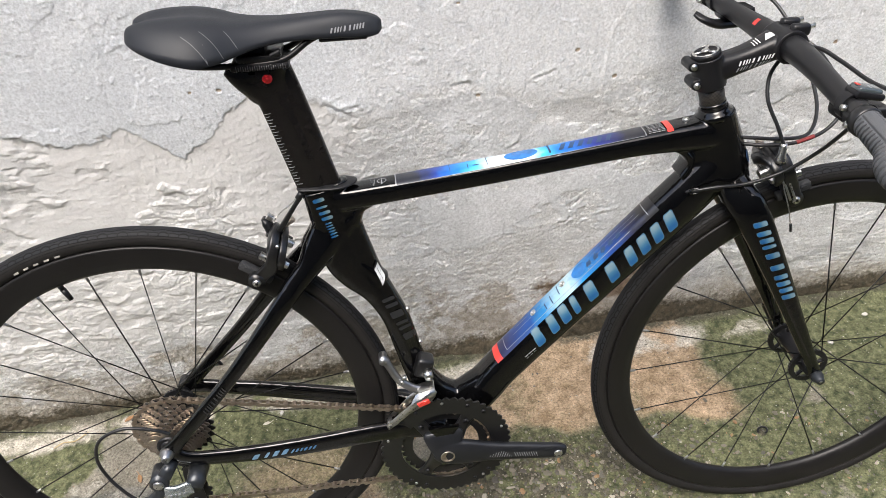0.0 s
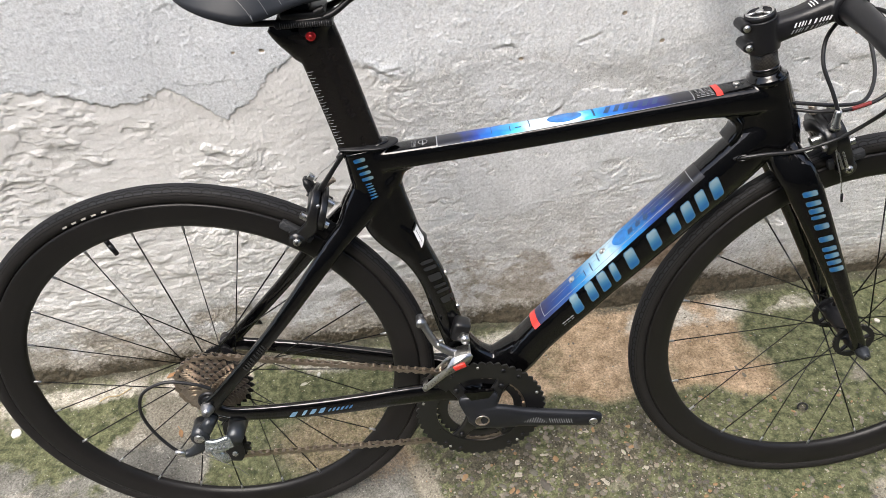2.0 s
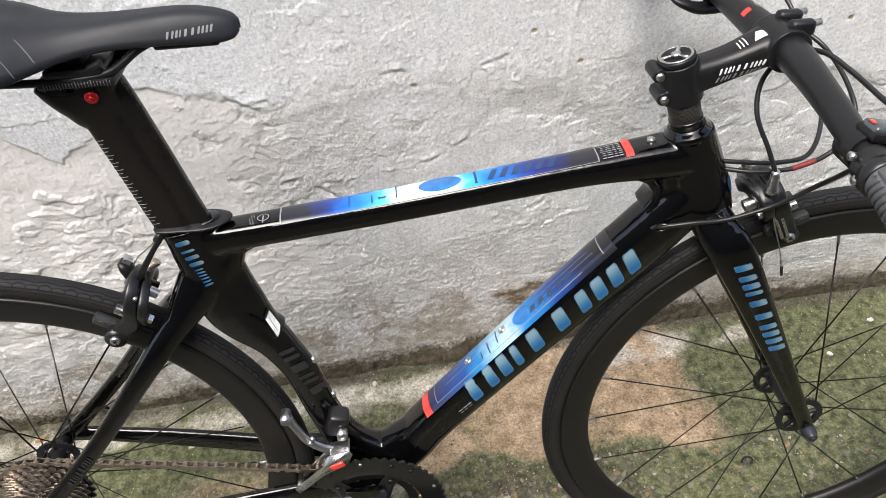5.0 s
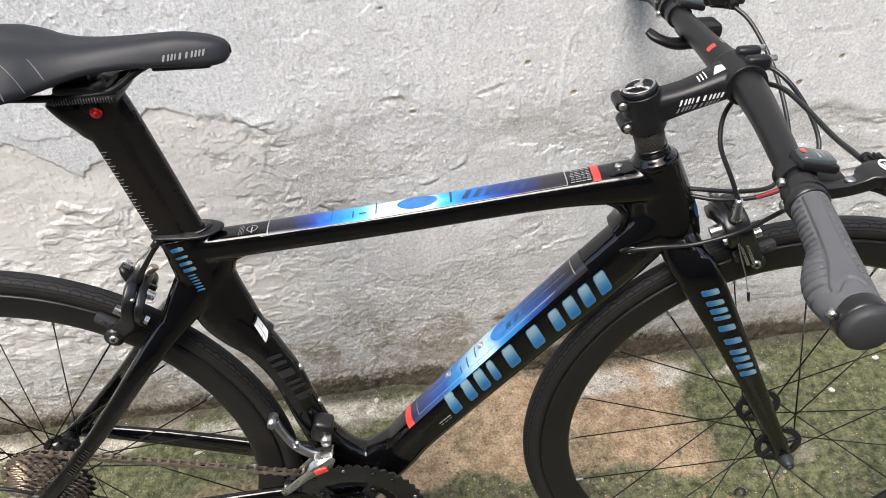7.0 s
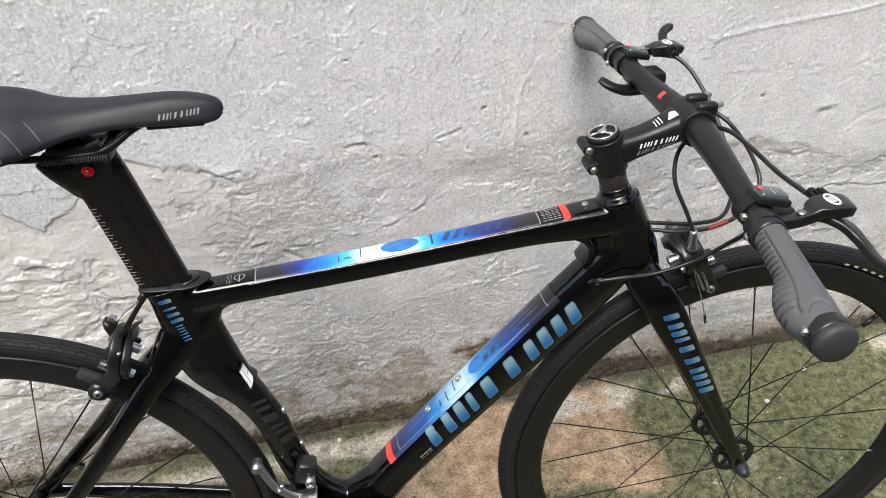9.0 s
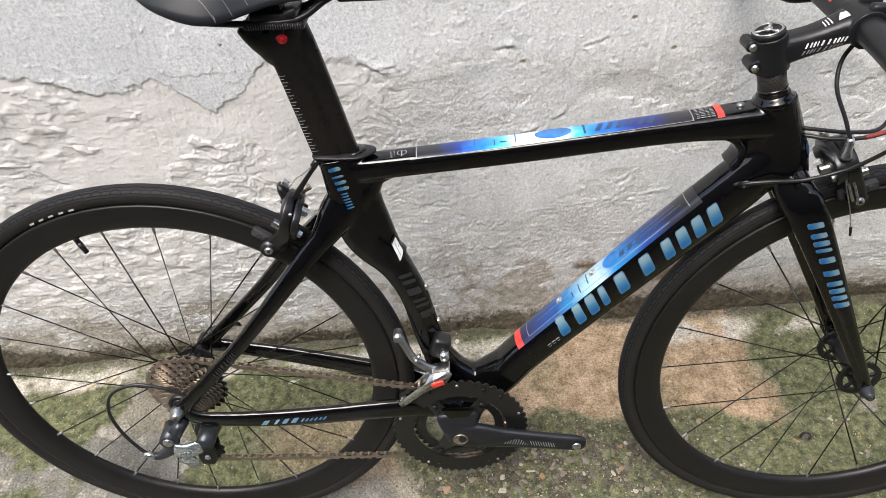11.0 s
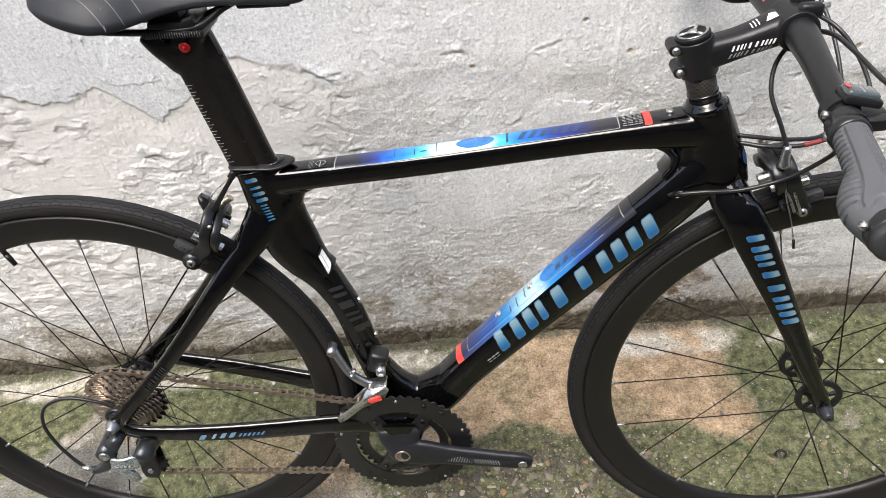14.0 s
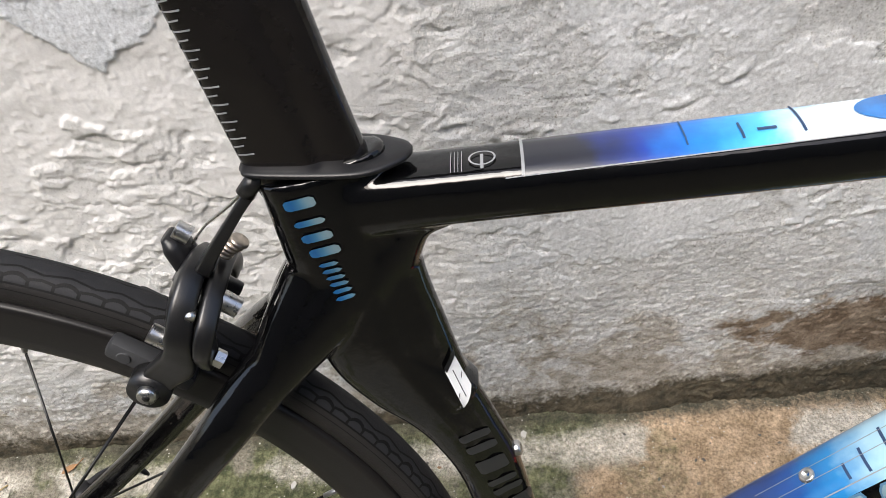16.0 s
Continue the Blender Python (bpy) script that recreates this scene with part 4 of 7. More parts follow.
sharp(part("crank_recess_shade", bm, GLOSS, crank, "black triangular plate standing for a shaded recess"))
bm = bmesh.new()
lathe(bm, [(0.0066, 0.0), (0.0066, -0.0085), (0.0058, -0.0090), (0.0052, -0.0080)], PEDAL, n=20)
part("pedal_hole", bm, STEEL, crank, "bright threaded pedal hole")
bm = bmesh.new()
c1, p1 = BB + Vector((0, 0.058, 0)), Vector((0.233, 0.068, 0.281))
sweep(bm, [(*(c1 + (p1 - c1) * f), w, h) for f, w, h in ((-0.10, 0.008, 0.015), (0.08, 0.010, 0.022), (0.35, 0.0085, 0.0175), (0.85, 0.0078, 0.0150), (1.00, 0.0072, 0.0145), (1.08, 0.004, 0.008))], n=20, power=3.0)
part("crank_arm", bm, CRANK, bicycle, "satin black forged crank arm")

# cassette, small cogs outwards
cassette = new("cassette")
cassette.parent, cassette.matrix_basis, cassette["label"] = bicycle, Matrix.Translation(R_AX), "bronze-coloured steel cassette"
for k, teeth in enumerate((28, 25, 23, 21, 19, 17, 15, 14, 13, 12)):
    bm = bmesh.new()
    r = teeth * 0.0127 / (2 * math.pi) + 0.0012
    y = -0.0190 - 0.0039 * k
    toothed(bm, teeth, r, y - 0.0009, y + 0.0009, r - 0.009 if k < 6 else 0.013, tooth=0.0056)
    sharp(part("cog", bm, COG if k else ANOD, cassette))
    # wide black spacers stand in for the shade between cogs
    if k < 9:
        bm = lathe(bmesh.new(), [(r - 0.0052, y - 0.0010), (r - 0.0052, y - 0.0026), (0.012, y - 0.0026), (0.012, y - 0.0010)], n=32, close=True)
        sharp(part("spacer", bm, ANOD, cassette, "black spacer ring, widened to darken the gap between cogs"))
bm = bmesh.new()
lathe(bm, [(0.017, -0.017), (0.017, -0.0575), (0.013, -0.0585), (0.010, -0.0575)], n=28)
part("lock_ring", bm, SATIN, cassette)

# chain: two shared link meshes set along its run
COG_R, RING_R = 28 * 0.0127 / (2 * math.pi), 34 * 0.0127 / (2 * math.pi)
P_UP, P_LO = Vector((0.016, -0.0300, 0.268)), Vector((0.012, -0.0380, 0.215))


def arc(c, r, y, a0, a1, n=14):
    return [Vector((c.x + r * math.cos(radians(a)), y, c.z + r * math.sin(radians(a)))) for a in np.linspace(a0, a1, n)]


run = arc(R_AX, COG_R, -0.0195, 262, 81) + arc(BB, RING_R, -0.0392, 81, -92, 18) + arc(P_LO, 0.0215, -0.0380, 270, 150, 8) + arc(P_UP, 0.0215, -0.0300, -30, 60, 8)
run = np.array(run)
steps = np.r_[0, np.cumsum(np.linalg.norm(np.diff(run, axis=0), axis=1))]
links = int(steps[-1] / 0.0127)
outer_bm, inner_bm = bmesh.new(), bmesh.new()
for bm, half, t in ((outer_bm, 0.0032, 0.0009), (inner_bm, 0.0019, 0.0009)):
    for s in (-1, 1):
        plate(bm, [(x, z) for x, z in ((-0.0100, 0), (-0.0090, 0.0030), (-0.0064, 0.0042), (-0.0036, 0.0032), (0, 0.0024), (0.0036, 0.0032), (0.0064, 0.0042), (0.0090, 0.0030), (0.0100, 0), (0.0090, -0.0030), (0.0064, -0.0042), (0.0036, -0.0032), (0, -0.0024), (-0.0036, -0.0032), (-0.0064, -0.0042), (-0.0090, -0.0030))], s * half, s * (half + t))
    for x in (-0.00635, 0.00635):
        rod(bm, (x, -half - t - 0.0004, 0), (x, half + t + 0.0004, 0), 0.0019 if half > 0.0025 else 0.0036, n=8)
chain = new("chain")
chain.parent, chain["label"] = bicycle, "bronze-grey steel chain"
kinds = [part("outer_link", outer_bm, CHAIN, chain, smooth=False), part("inner_link", inner_bm, CHAIN, chain, smooth=False)]
for k in range(links):
    p, q = [Vector([np.interp(s, steps, run[:, i]) for i in range(3)]) for s in (k * 0.0127, (k + 1) * 0.0127)]
    d = (q - p).normalized()
    side = Vector((0, 1, 0))
    side = (side - d * side.dot(d)).normalized()
    m = Matrix.Translation((p + q) / 2) @ Matrix((d, side, d.cross(side))).transposed().to_4x4()
    o = kinds[k % 2] if k < 2 else kinds[k % 2].copy()
    if k >= 2:
        scene.collection.objects.link(o)
    o.matrix_basis = m

# rear derailleur
bm = bmesh.new()
rod(bm, (0.004, -0.064, 0.318), (-0.010, -0.084, 0.304), 0.0085, 0.0105, n=18)
rod(bm, (-0.017, -0.062, 0.299), (-0.017, -0.093, 0.299), 0.0140, 0.0128, n=28)
sweep(bm, [(-0.017, -0.082, 0.292, 0.010, 0.012), (-0.022, -0.086, 0.276, 0.009, 0.010), (-0.036, -0.088, 0.266, 0.007, 0.007), (-0.046, -0.089, 0.264, 0.006, 0.006)], n=18)
derailleur = part("rear_derailleur", bm, GREYMETAL, bicycle, "dark grey metal rear derailleur")
bm = bmesh.new()
sweep(bm, [(-0.012, -0.092, 0.282, 0.004, 0.012), (0.006, -0.092, 0.279, 0.005, 0.0135), (0.026, -0.086, 0.282, 0.005, 0.012)], n=18, power=3.0)
sweep(bm, [(-0.004, -0.090, 0.268, 0.006, 0.006), (0.006, -0.088, 0.250, 0.006, 0.009), (0.010, -0.084, 0.236, 0.004, 0.006)], n=16)
link_arm = part("link_arm", bm, RDGREY, derailleur, "brushed silver link arm with unreadable print")
bm = bmesh.new()
for k, wdt in enumerate((0.006, 0.004, 0.005, 0.004)):
    block(bm, (-0.002 + 0.0062 * k, -0.0978, 0.279 + 0.0006 * k), (wdt * 0.7, 0.0006, 0.005), 0)
part("arm_print", bm, GREYPRINT, derailleur)
bm = bmesh.new()
rod(bm, (0.031, -0.052, 0.284), (0.031, -0.090, 0.286), 0.0150, 0.0125, n=26)
sweep(bm, [(0.031, -0.070, 0.285, 0.016, 0.013), (0.026, -0.066, 0.268, 0.013, 0.012), (0.018, -0.060, 0.256, 0.008, 0.008)], n=18)
part("knuckle", bm, GREYMETAL, derailleur)
for y, lab in ((-0.0465, "outer"), (-0.0255, "inner")):
    bm = bmesh.new()
    sweep(bm, [(P_UP.x + 0.002, y, P_UP.z + 0.014, 0.0012, 0.008), (P_UP.x, y, P_UP.z, 0.0012, 0.014), (0.014, y - 0.003, 0.242, 0.0012, 0.012), (P_LO.x, y - 0.006, P_LO.z, 0.0012, 0.015), (P_LO.x - 0.002, y - 0.007, P_LO.z - 0.016, 0.0012, 0.010)], n=14, power=4.0)
    part("cage_plate", bm, ANOD, derailleur)
for p in (P_UP, P_LO):
    bm = bmesh.new()
    toothed(bm, 11, 0.0205, p.y - 0.002, p.y + 0.002, tooth=0.0055)
    moved(bm, Vector((p.x, 0, p.z)))
    sharp(part("jockey_wheel", bm, SATIN, derailleur))
    bm = bmesh.new()
    rod(bm, (p.x, p.y - 0.013, p.z), (p.x, p.y - 0.018, p.z), 0.0045, n=14)
    part("wheel_bolt", bm, STEEL, derailleur, "bright steel bolt")
part("pivot_bolt", rod(bmesh.new(), (-0.017, -0.0925, 0.299), (-0.017, -0.0955, 0.299), 0.0078, 0.0070, n=22), STEEL, derailleur, "bright steel pivot bolt")
part("cable_adjuster", rod(bmesh.new(), (-0.045, -0.0895, 0.265), (-0.060, -0.0905, 0.272), 0.0052, 0.0042, n=14), STEEL, derailleur, "bright cable adjuster")
part("link_bolt", rod(bmesh.new(), (-0.012, -0.090, 0.270), (-0.004, -0.092, 0.268), 0.0050, n=12), STEEL, derailleur, "bright steel bolt")
bm = bmesh.new()
wire(bm, [(-0.020, -0.094, 0.266), (0.004, -0.090, 0.240), (0.022, -0.082, 0.212), (0.033, -0.080, 0.192)], 0.0007, n=6)
part("gear_cable", bm, STEEL, derailleur)

# front derailleur
bm = bmesh.new()
sweep(bm, [(0.324, -0.030, 0.438, 0.006, 0.006), (0.330, -0.033, 0.424, 0.0055, 0.0055), (0.342, -0.036, 0.400, 0.005, 0.006), (0.360, -0.038, 0.384, 0.005, 0.007), (0.374, -0.038, 0.378, 0.005, 0.007)], n=16)
rod(bm, (0.322, -0.022, 0.440), (0.322, -0.040, 0.440), 0.0062, n=14)
fder = part("front_derailleur", bm, ALU, bicycle, "polished silver front derailleur")
bm = bmesh.new()
plate(bm, [(0.306, 0.318), (0.318, 0.330), (0.352, 0.362), (0.362, 0.384), (0.392, 0.392), (0.398, 0.384), (0.392, 0.370), (0.374, 0.356), (0.350, 0.342), (0.322, 0.316), (0.310, 0.308)], -0.0535, -0.0515)
plate(bm, [(0.310, 0.314), (0.352, 0.362), (0.392, 0.388), (0.392, 0.372), (0.350, 0.342), (0.322, 0.316)], -0.0330, -0.0315)
block(bm, (0.380, -0.0425, 0.387), (0.030, 0.022, 0.003), 0.001, m=pose(0, 0, 0, 0, -14, 0))
rod(bm, (0.312, -0.0535, 0.314), (0.312, -0.0315, 0.314), 0.0045, n=12)
bmesh.ops.scale(bm, vec=(0.86, 1, 0.86), verts=bm.verts, space=Matrix.Translation((-0.380, 0, -0.380)))
part("cage", bm, STEEL, fder, "bright chain cage")
bm = bmesh.new()
block(bm, (0.375, -0.0545, 0.366), (0.019, 0.003, 0.008), 0.001, m=pose(0, 0, 0, 0, -22, 0))
part("cage_label", bm, REDPAINT, fder, "red sticker on the cage")
bm = bmesh.new()
block(bm, (0.380, -0.020, 0.410), (0.026, 0.026, 0.034), 0.006, m=pose(0, 0, 0, 0, 18, 0))
part("mount", bm, ANOD, fder, "black mount")
part("mount_bolt", rod(bmesh.new(), (0.384, -0.030, 0.406), (0.386, -0.043, 0.404), 0.0075, 0.0065, n=16), STEEL, fder, "bright steel bolt")
for x, z in ((0.346, 0.402), (0.350, 0.410)):
    part("limit_screw", rod(bmesh.new(), (x, -0.040, z), (x, -0.046, z), 0.0030, n=10), STEEL, fder, "bright steel screw")

# ---- prints, laid on the finished skins ----
from mathutils.bvhtree import BVHTree


def skin(ob):
    ev = ob.evaluated_get(bpy.context.evaluated_depsgraph_get())
    me = ev.to_mesh()
    tree = BVHTree.FromPolygons([v.co.copy() for v in me.vertices], [list(p.vertices) for p in me.polygons])
    ev.to_mesh_clear()
    return tree


def lay(bm, tree, quad, way=(0, 1, 0), lift=0.0004, nu=6, nv=2, back=0.06):
    """A patch with four corners, dropped along the way onto the skin."""
    way = Vector(way).normalized()
    a, b, c, d = (Vector(q) for q in quad)
    rows = []
    for i in range(nu + 1):
        row = []
        for j in range(nv + 1):
            u, v = i / nu, j / nv
            p = (a * (1 - u) + b * u) * (1 - v) + (d * (1 - u) + c * u) * v
            hit, nrm, _, _ = tree.ray_cast(p - way * back, way)
            if hit is None:
                hit, nrm, _, _ = tree.find_nearest(p)
            row.append(bm.verts.new(hit - way * lift + nrm * lift * 0.5))
        rows.append(row)
    for r0, r1 in zip(rows, rows[1:]):
        for j in range(nv):
            bm.faces.new((r0[j], r1[j], r1[j + 1], r0[j + 1]))
    return bm


def side_quad(p0, p1, up, u0, u1, v0, v1, slant=0.0, y=0.0):
    """A patch of a printed band along p0-p1 in the bicycle's plane, with the letters' height along up."""
    p0, p1, up = Vector((p0[0], y, p0[1])), Vector((p1[0], y, p1[1])), Vector((up[0], 0, up[1]))
    run_v = (p1 - p0).normalized() * up.length * slant
    f = lambda u, v: p0.lerp(p1, u) + up * v + run_v * v
    return [f(u0, v0), f(u1, v0), f(u1, v1), f(u0, v1)]


def band(name, tree, parent, mat, p0, p1, up, cells, label, slant=0.25, way=(0, 1, 0), y=0.0, rim=None):
    """A row of plain slanted shapes where a maker's word stands: cells of (from, to, low, high, bars)."""
    bm, edge = bmesh.new(), bmesh.new()
    tall = Vector(up).length / (Vector(p1) - Vector(p0)).length  # the band's height in units of its length

    def shape(out, u0, u1, v0, v1, grow, lift):
        """A slanted block with clipped corners."""
        u0, u1, v0, v1 = u0 - grow * tall, u1 + grow * tall, v0 - grow, v1 + grow
        c = min(0.12, 0.3 * (v1 - v0))
        rows = [(v0, 0.6 * c), (v0 + c, 0.0), (v1 - c, 0.0), (v1, 0.6 * c)]
        for (va, ca), (vb, cb) in zip(rows, rows[1:]):
            q0, q1 = side_quad(p0, p1, up, u0 + ca * tall, u1 - ca * tall, va, va, slant, y), side_quad(p0, p1, up, u0 + cb * tall, u1 - cb * tall, vb, vb, slant, y)
            lay(out, tree, [q0[0], q0[1], q1[1], q1[0]], way, nu=4, nv=2, lift=lift)

    for u0, u1, v0, v1, count in cells:
        w = u1 - u0
        pieces = {1: [(u0 + 0.14 * w, u1 - 0.14 * w, v0, v1)], 2: [(u0 + 0.04 * w, u0 + 0.36 * w, v0, v1), (u0 + 0.62 * w, u1 - 0.04 * w, v0, v1)]}[count]
        for q in pieces:
            shape(bm, *q, 0.0, 0.0006)
            if rim:
                shape(edge, *q, 0.04, 0.00035)
    ob = part(name, bm, mat, parent, label)
    if rim:
        part(name + "_outline", edge, rim, parent, "thin pale outline")
    else:
        edge.free()
    return ob


SEVEN = [(0.050, 0.118, 0, 1, 1), (0.160, 0.300, 0, 1, 2), (0.322, 0.366, 0, 1, 1), (0.415, 0.490, 0, 1, 1), (0.560, 0.635, 0, 1, 1), (0.690, 0.832, 0, 1, 2), (0.856, 1.0, 0, 1, 2)]
MODEL = [(0.04, 0.16, 0, 1, 1), (0.23, 0.30, 0, 1, 1), (0.35, 0.58, 0, 1, 2), (0.63, 0.74, 0.05, 0.72, 2), (0.76, 0.87, 0.05, 0.72, 2), (0.89, 1.0, 0.05, 0.72, 2)]
FOUR = [(0.0, 0.22, 0, 1, 2), (0.28, 0.48, 0, 1, 1), (0.54, 0.74, 0, 1, 2), (0.80, 1.0, 0, 1, 1)]


frame_skin, fork_skin, post_skin, stem_skin, crank_skin = skin(frame_part), skin(fork), skin(seatpost), skin(stem), skin(crank)
BLUE, DEEP, LIGHT, ICE = (0.012, 0.10, 0.42), (0.006, 0.018, 0.12), (0.10, 0.36, 0.72), (0.62, 0.76, 0.86)
WORD_STOPS = [(0.0, (0.018, 0.13, 0.30)), (0.30, (0.010, 0.10, 0.28)), (0.58, (0.05, 0.17, 0.30)), (0.80, (0.15, 0.26, 0.33)), (1.0, (0.20, 0.29, 0.33))]
RIMBLUE = material("pale_blue_outline", (0.07, 0.16, 0.26), 0.3, coat=0.6)
WORD = gradient("down_tube_lettering", (0.541, 0, 0.4135), (0.5216, 0, 0.4326), WORD_STOPS, vary=0.14)
FORK_WORD = gradient("fork_lettering", (0.827, 0, 0.630), (0.8425, 0, 0.6379), WORD_STOPS, vary=0.14)
SEAT_WORD = gradient("seat_tube_lettering", (0.2545, 0, 0.7035), (0.2690, 0, 0.7078), [(p, tuple(0.7 * v for v in c)) for p, c in WORD_STOPS], vary=0.2)
STEEL_BLUE = gradient("steel_blue_lettering", (0.1, 0, 0.30), (0.2, 0, 0.32), [(0.0, (0.04, 0.15, 0.30)), (0.5, (0.20, 0.33, 0.45)), (1.0, (0.05, 0.14, 0.28))], vary=0.3)
TT_ART = gradient("top_tube_art", (0.363, 0, 0.70), (0.683, 0, 0.745), [(0.0, (0.008, 0.008, 0.010)), (0.14, (0.008, 0.010, 0.02)), (0.24, (0.004, 0.032, 0.26)), (0.33, (0.005, 0.18, 0.62)), (0.40, (0.07, 0.47, 0.84)), (0.47, (0.72, 0.83, 0.90)),
                                                                     (0.60, (0.74, 0.83, 0.90)), (0.66, (0.04, 0.42, 0.82)), (0.74, (0.006, 0.16, 0.58)), (0.86, (0.01, 0.02, 0.20)), (1.0, (0.008, 0.008, 0.014))], vary=0.13)
DT_ART = gradient("down_tube_art", (0.489, 0, 0.415), (0.706, 0, 0.645), [(0.0, (0.008, 0.009, 0.014)), (0.12, (0.01, 0.014, 0.07)), (0.28, (0.005, 0.055, 0.24)), (0.38, (0.012, 0.18, 0.44)), (0.45, (0.30, 0.50, 0.62)), (0.56, (0.42, 0.58, 0.68)),
                                                                      (0.62, (0.012, 0.20, 0.50)), (0.78, (0.006, 0.045, 0.22)), (0.92, (0.008, 0.012, 0.05)), (1.0, (0.008, 0.008, 0.01))], vary=0.14)
# down tube
band("down_tube_print", frame_skin, frame_part, WORD, (0.541, 0.4135), (0.740, 0.616), (-0.0205, 0.0180), SEVEN, "blue and silver printed shapes", slant=0.40, rim=RIMBLUE)
DT_UP = Vector((0.725, 0, -0.69))
bm = bmesh.new()
for k in range(10):
    f0, f1 = k / 10, (k + 1) / 10
    a, b = Vector((0.489, 0, 0.412)).lerp(Vector((0.706, 0, 0.645)), f0), Vector((0.489, 0, 0.412)).lerp(Vector((0.706, 0, 0.645)), f1)
    lay(bm, frame_skin, [a + Vector((0, -0.020, 0)), b + Vector((0, -0.020, 0)), b + Vector((0, 0.020, 0)), a + Vector((0, 0.020, 0))], DT_UP, nu=3, nv=10)
bmesh.ops.remove_doubles(bm, verts=bm.verts, dist=0.0002)
part("down_tube_art", bm, DT_ART, frame_part, "glossy blue art print on the down tube")


def on_dt(f, y):
    return Vector((0.489, y, 0.412)).lerp(Vector((0.706, y, 0.645)), f)


def disc(bm, tree, c, r, along, across, way, lift, squash=1.0, inner=0.0):
    n = 24
    quads = []
    for k in range(n):
        t0, t1 = 2 * math.pi * k / n, 2 * math.pi * (k + 1) / n
        p = lambda t, q: c + along * (q * math.cos(t)) + across * (q * squash * math.sin(t))
        lay(bm, tree, [p(t0, inner), p(t0, r), p(t1, r), p(t1, inner)], way, lift=lift, nu=2, nv=1)
    return bm


DT_AL, TT_AL, YV = Vector((0.685, 0, 0.728)), Vector((0.992, 0, 0.124)), Vector((0, 1, 0))
BLUEDOT = material("blue_disc", (0.012, 0.15, 0.46), 0.25, coat=1.0, vary=0.85, scale=70)
bm = disc(bmesh.new(), frame_skin, on_dt(0.56, -0.004), 0.014, DT_AL, YV, DT_UP, 0.0008, 0.75)
part("art_disc", bm, BLUEDOT, frame_part, "blue printed disc")
for f, y0, y1 in ((0.33, -0.014, -0.004), (0.37, -0.015, 0.0), (0.42, -0.012, 0.006), (0.66, -0.012, 0.0), (0.70, -0.014, 0.004)):
    part("art_bar", lay(bmesh.new(), frame_skin, [on_dt(f, y0), on_dt(f + 0.006, y0), on_dt(f + 0.006, y1), on_dt(f, y1)], DT_UP, nu=1, nv=3, lift=0.0008), NAVY, frame_part, "dark printed bar")
for f in (0.60, 0.645, 0.69, 0.735, 0.78):
    part("art_bar", lay(bmesh.new(), frame_skin, [on_dt(f, -0.012), on_dt(f + 0.026, -0.012), on_dt(f + 0.034, -0.005), on_dt(f + 0.008, -0.005)], DT_UP, nu=2, nv=2, lift=0.0009), NAVY, frame_part, "dark printed bar")
bm = bmesh.new()
for f, y, w in ((0.602, -0.0150, 0.004), (0.611, -0.0118, 0.002), (0.624, -0.0142, 0.006), (0.633, -0.0106, 0.003), (0.652, -0.0152, 0.003), (0.664, -0.0127, 0.005), (0.689, -0.0146, 0.002), (0.702, -0.0110, 0.003)):
    lay(bm, frame_skin, [on_dt(f, y), on_dt(f + w, y), on_dt(f + w, y + 0.0009), on_dt(f, y + 0.0009)], DT_UP, nu=1, nv=1, lift=0.0009)
part("art_speck", bm, GREYPRINT, frame_part, "pale printed specks")
bm = bmesh.new()
for y in (-0.0165, 0.0165):
    lay(bm, frame_skin, [on_dt(0.05, y), on_dt(0.85, y), on_dt(0.85, y + 0.0006), on_dt(0.05, y + 0.0006)], DT_UP, nu=24, nv=1, lift=0.0008)
lay(bm, frame_skin, [on_dt(0.05, -0.0165), on_dt(0.054, -0.0165), on_dt(0.054, 0.0165), on_dt(0.05, 0.0165)], DT_UP, nu=1, nv=10, lift=0.0008)
lay(bm, frame_skin, [on_dt(0.95, -0.0165), on_dt(0.954, -0.0165), on_dt(0.954, 0.0165), on_dt(0.95, 0.0165)], DT_UP, nu=1, nv=10, lift=0.0008)
for y, f0, f1 in ((-0.005, 0.12, 0.50), (0.004, 0.14, 0.52), (-0.008, 0.66, 0.92), (-0.001, 0.62, 0.90), (0.006, 0.64, 0.88)):
    lay(bm, frame_skin, [on_dt(f0, y), on_dt(f1, y), on_dt(f1, y + 0.0005), on_dt(f0, y + 0.0005)], DT_UP, nu=16, nv=1, lift=0.0008)
part("pin_line", bm, GREYPRINT, frame_part, "thin grey outline")
bm = bmesh.new()
lay(bm, frame_skin, [on_dt(-0.028, -0.0200), on_dt(0.010, -0.0200), on_dt(0.010, 0.018), on_dt(-0.028, 0.018)], DT_UP, nu=3, nv=10, lift=0.0007)
part("red_stripe", bm, REDPAINT, frame_part, "red printed stripe")
bm = bmesh.new()
for k in range(3):
    lay(bm, frame_skin, side_quad((0.532, 0.408), (0.550, 0.426), (-0.0015, 0.0015), 0.02 + 0.3 * k, 0.26 + 0.3 * k, 0, 1.0), nu=2, nv=1)
    lay(bm, frame_skin, side_quad((0.534, 0.405), (0.552, 0.423), (-0.0012, 0.0012), 0.02 + 0.3 * k, 0.22 + 0.3 * k, 0, 0.6), nu=2, nv=1)
part("small_print", bm, GREYPRINT, frame_part, "tiny grey unreadable print")
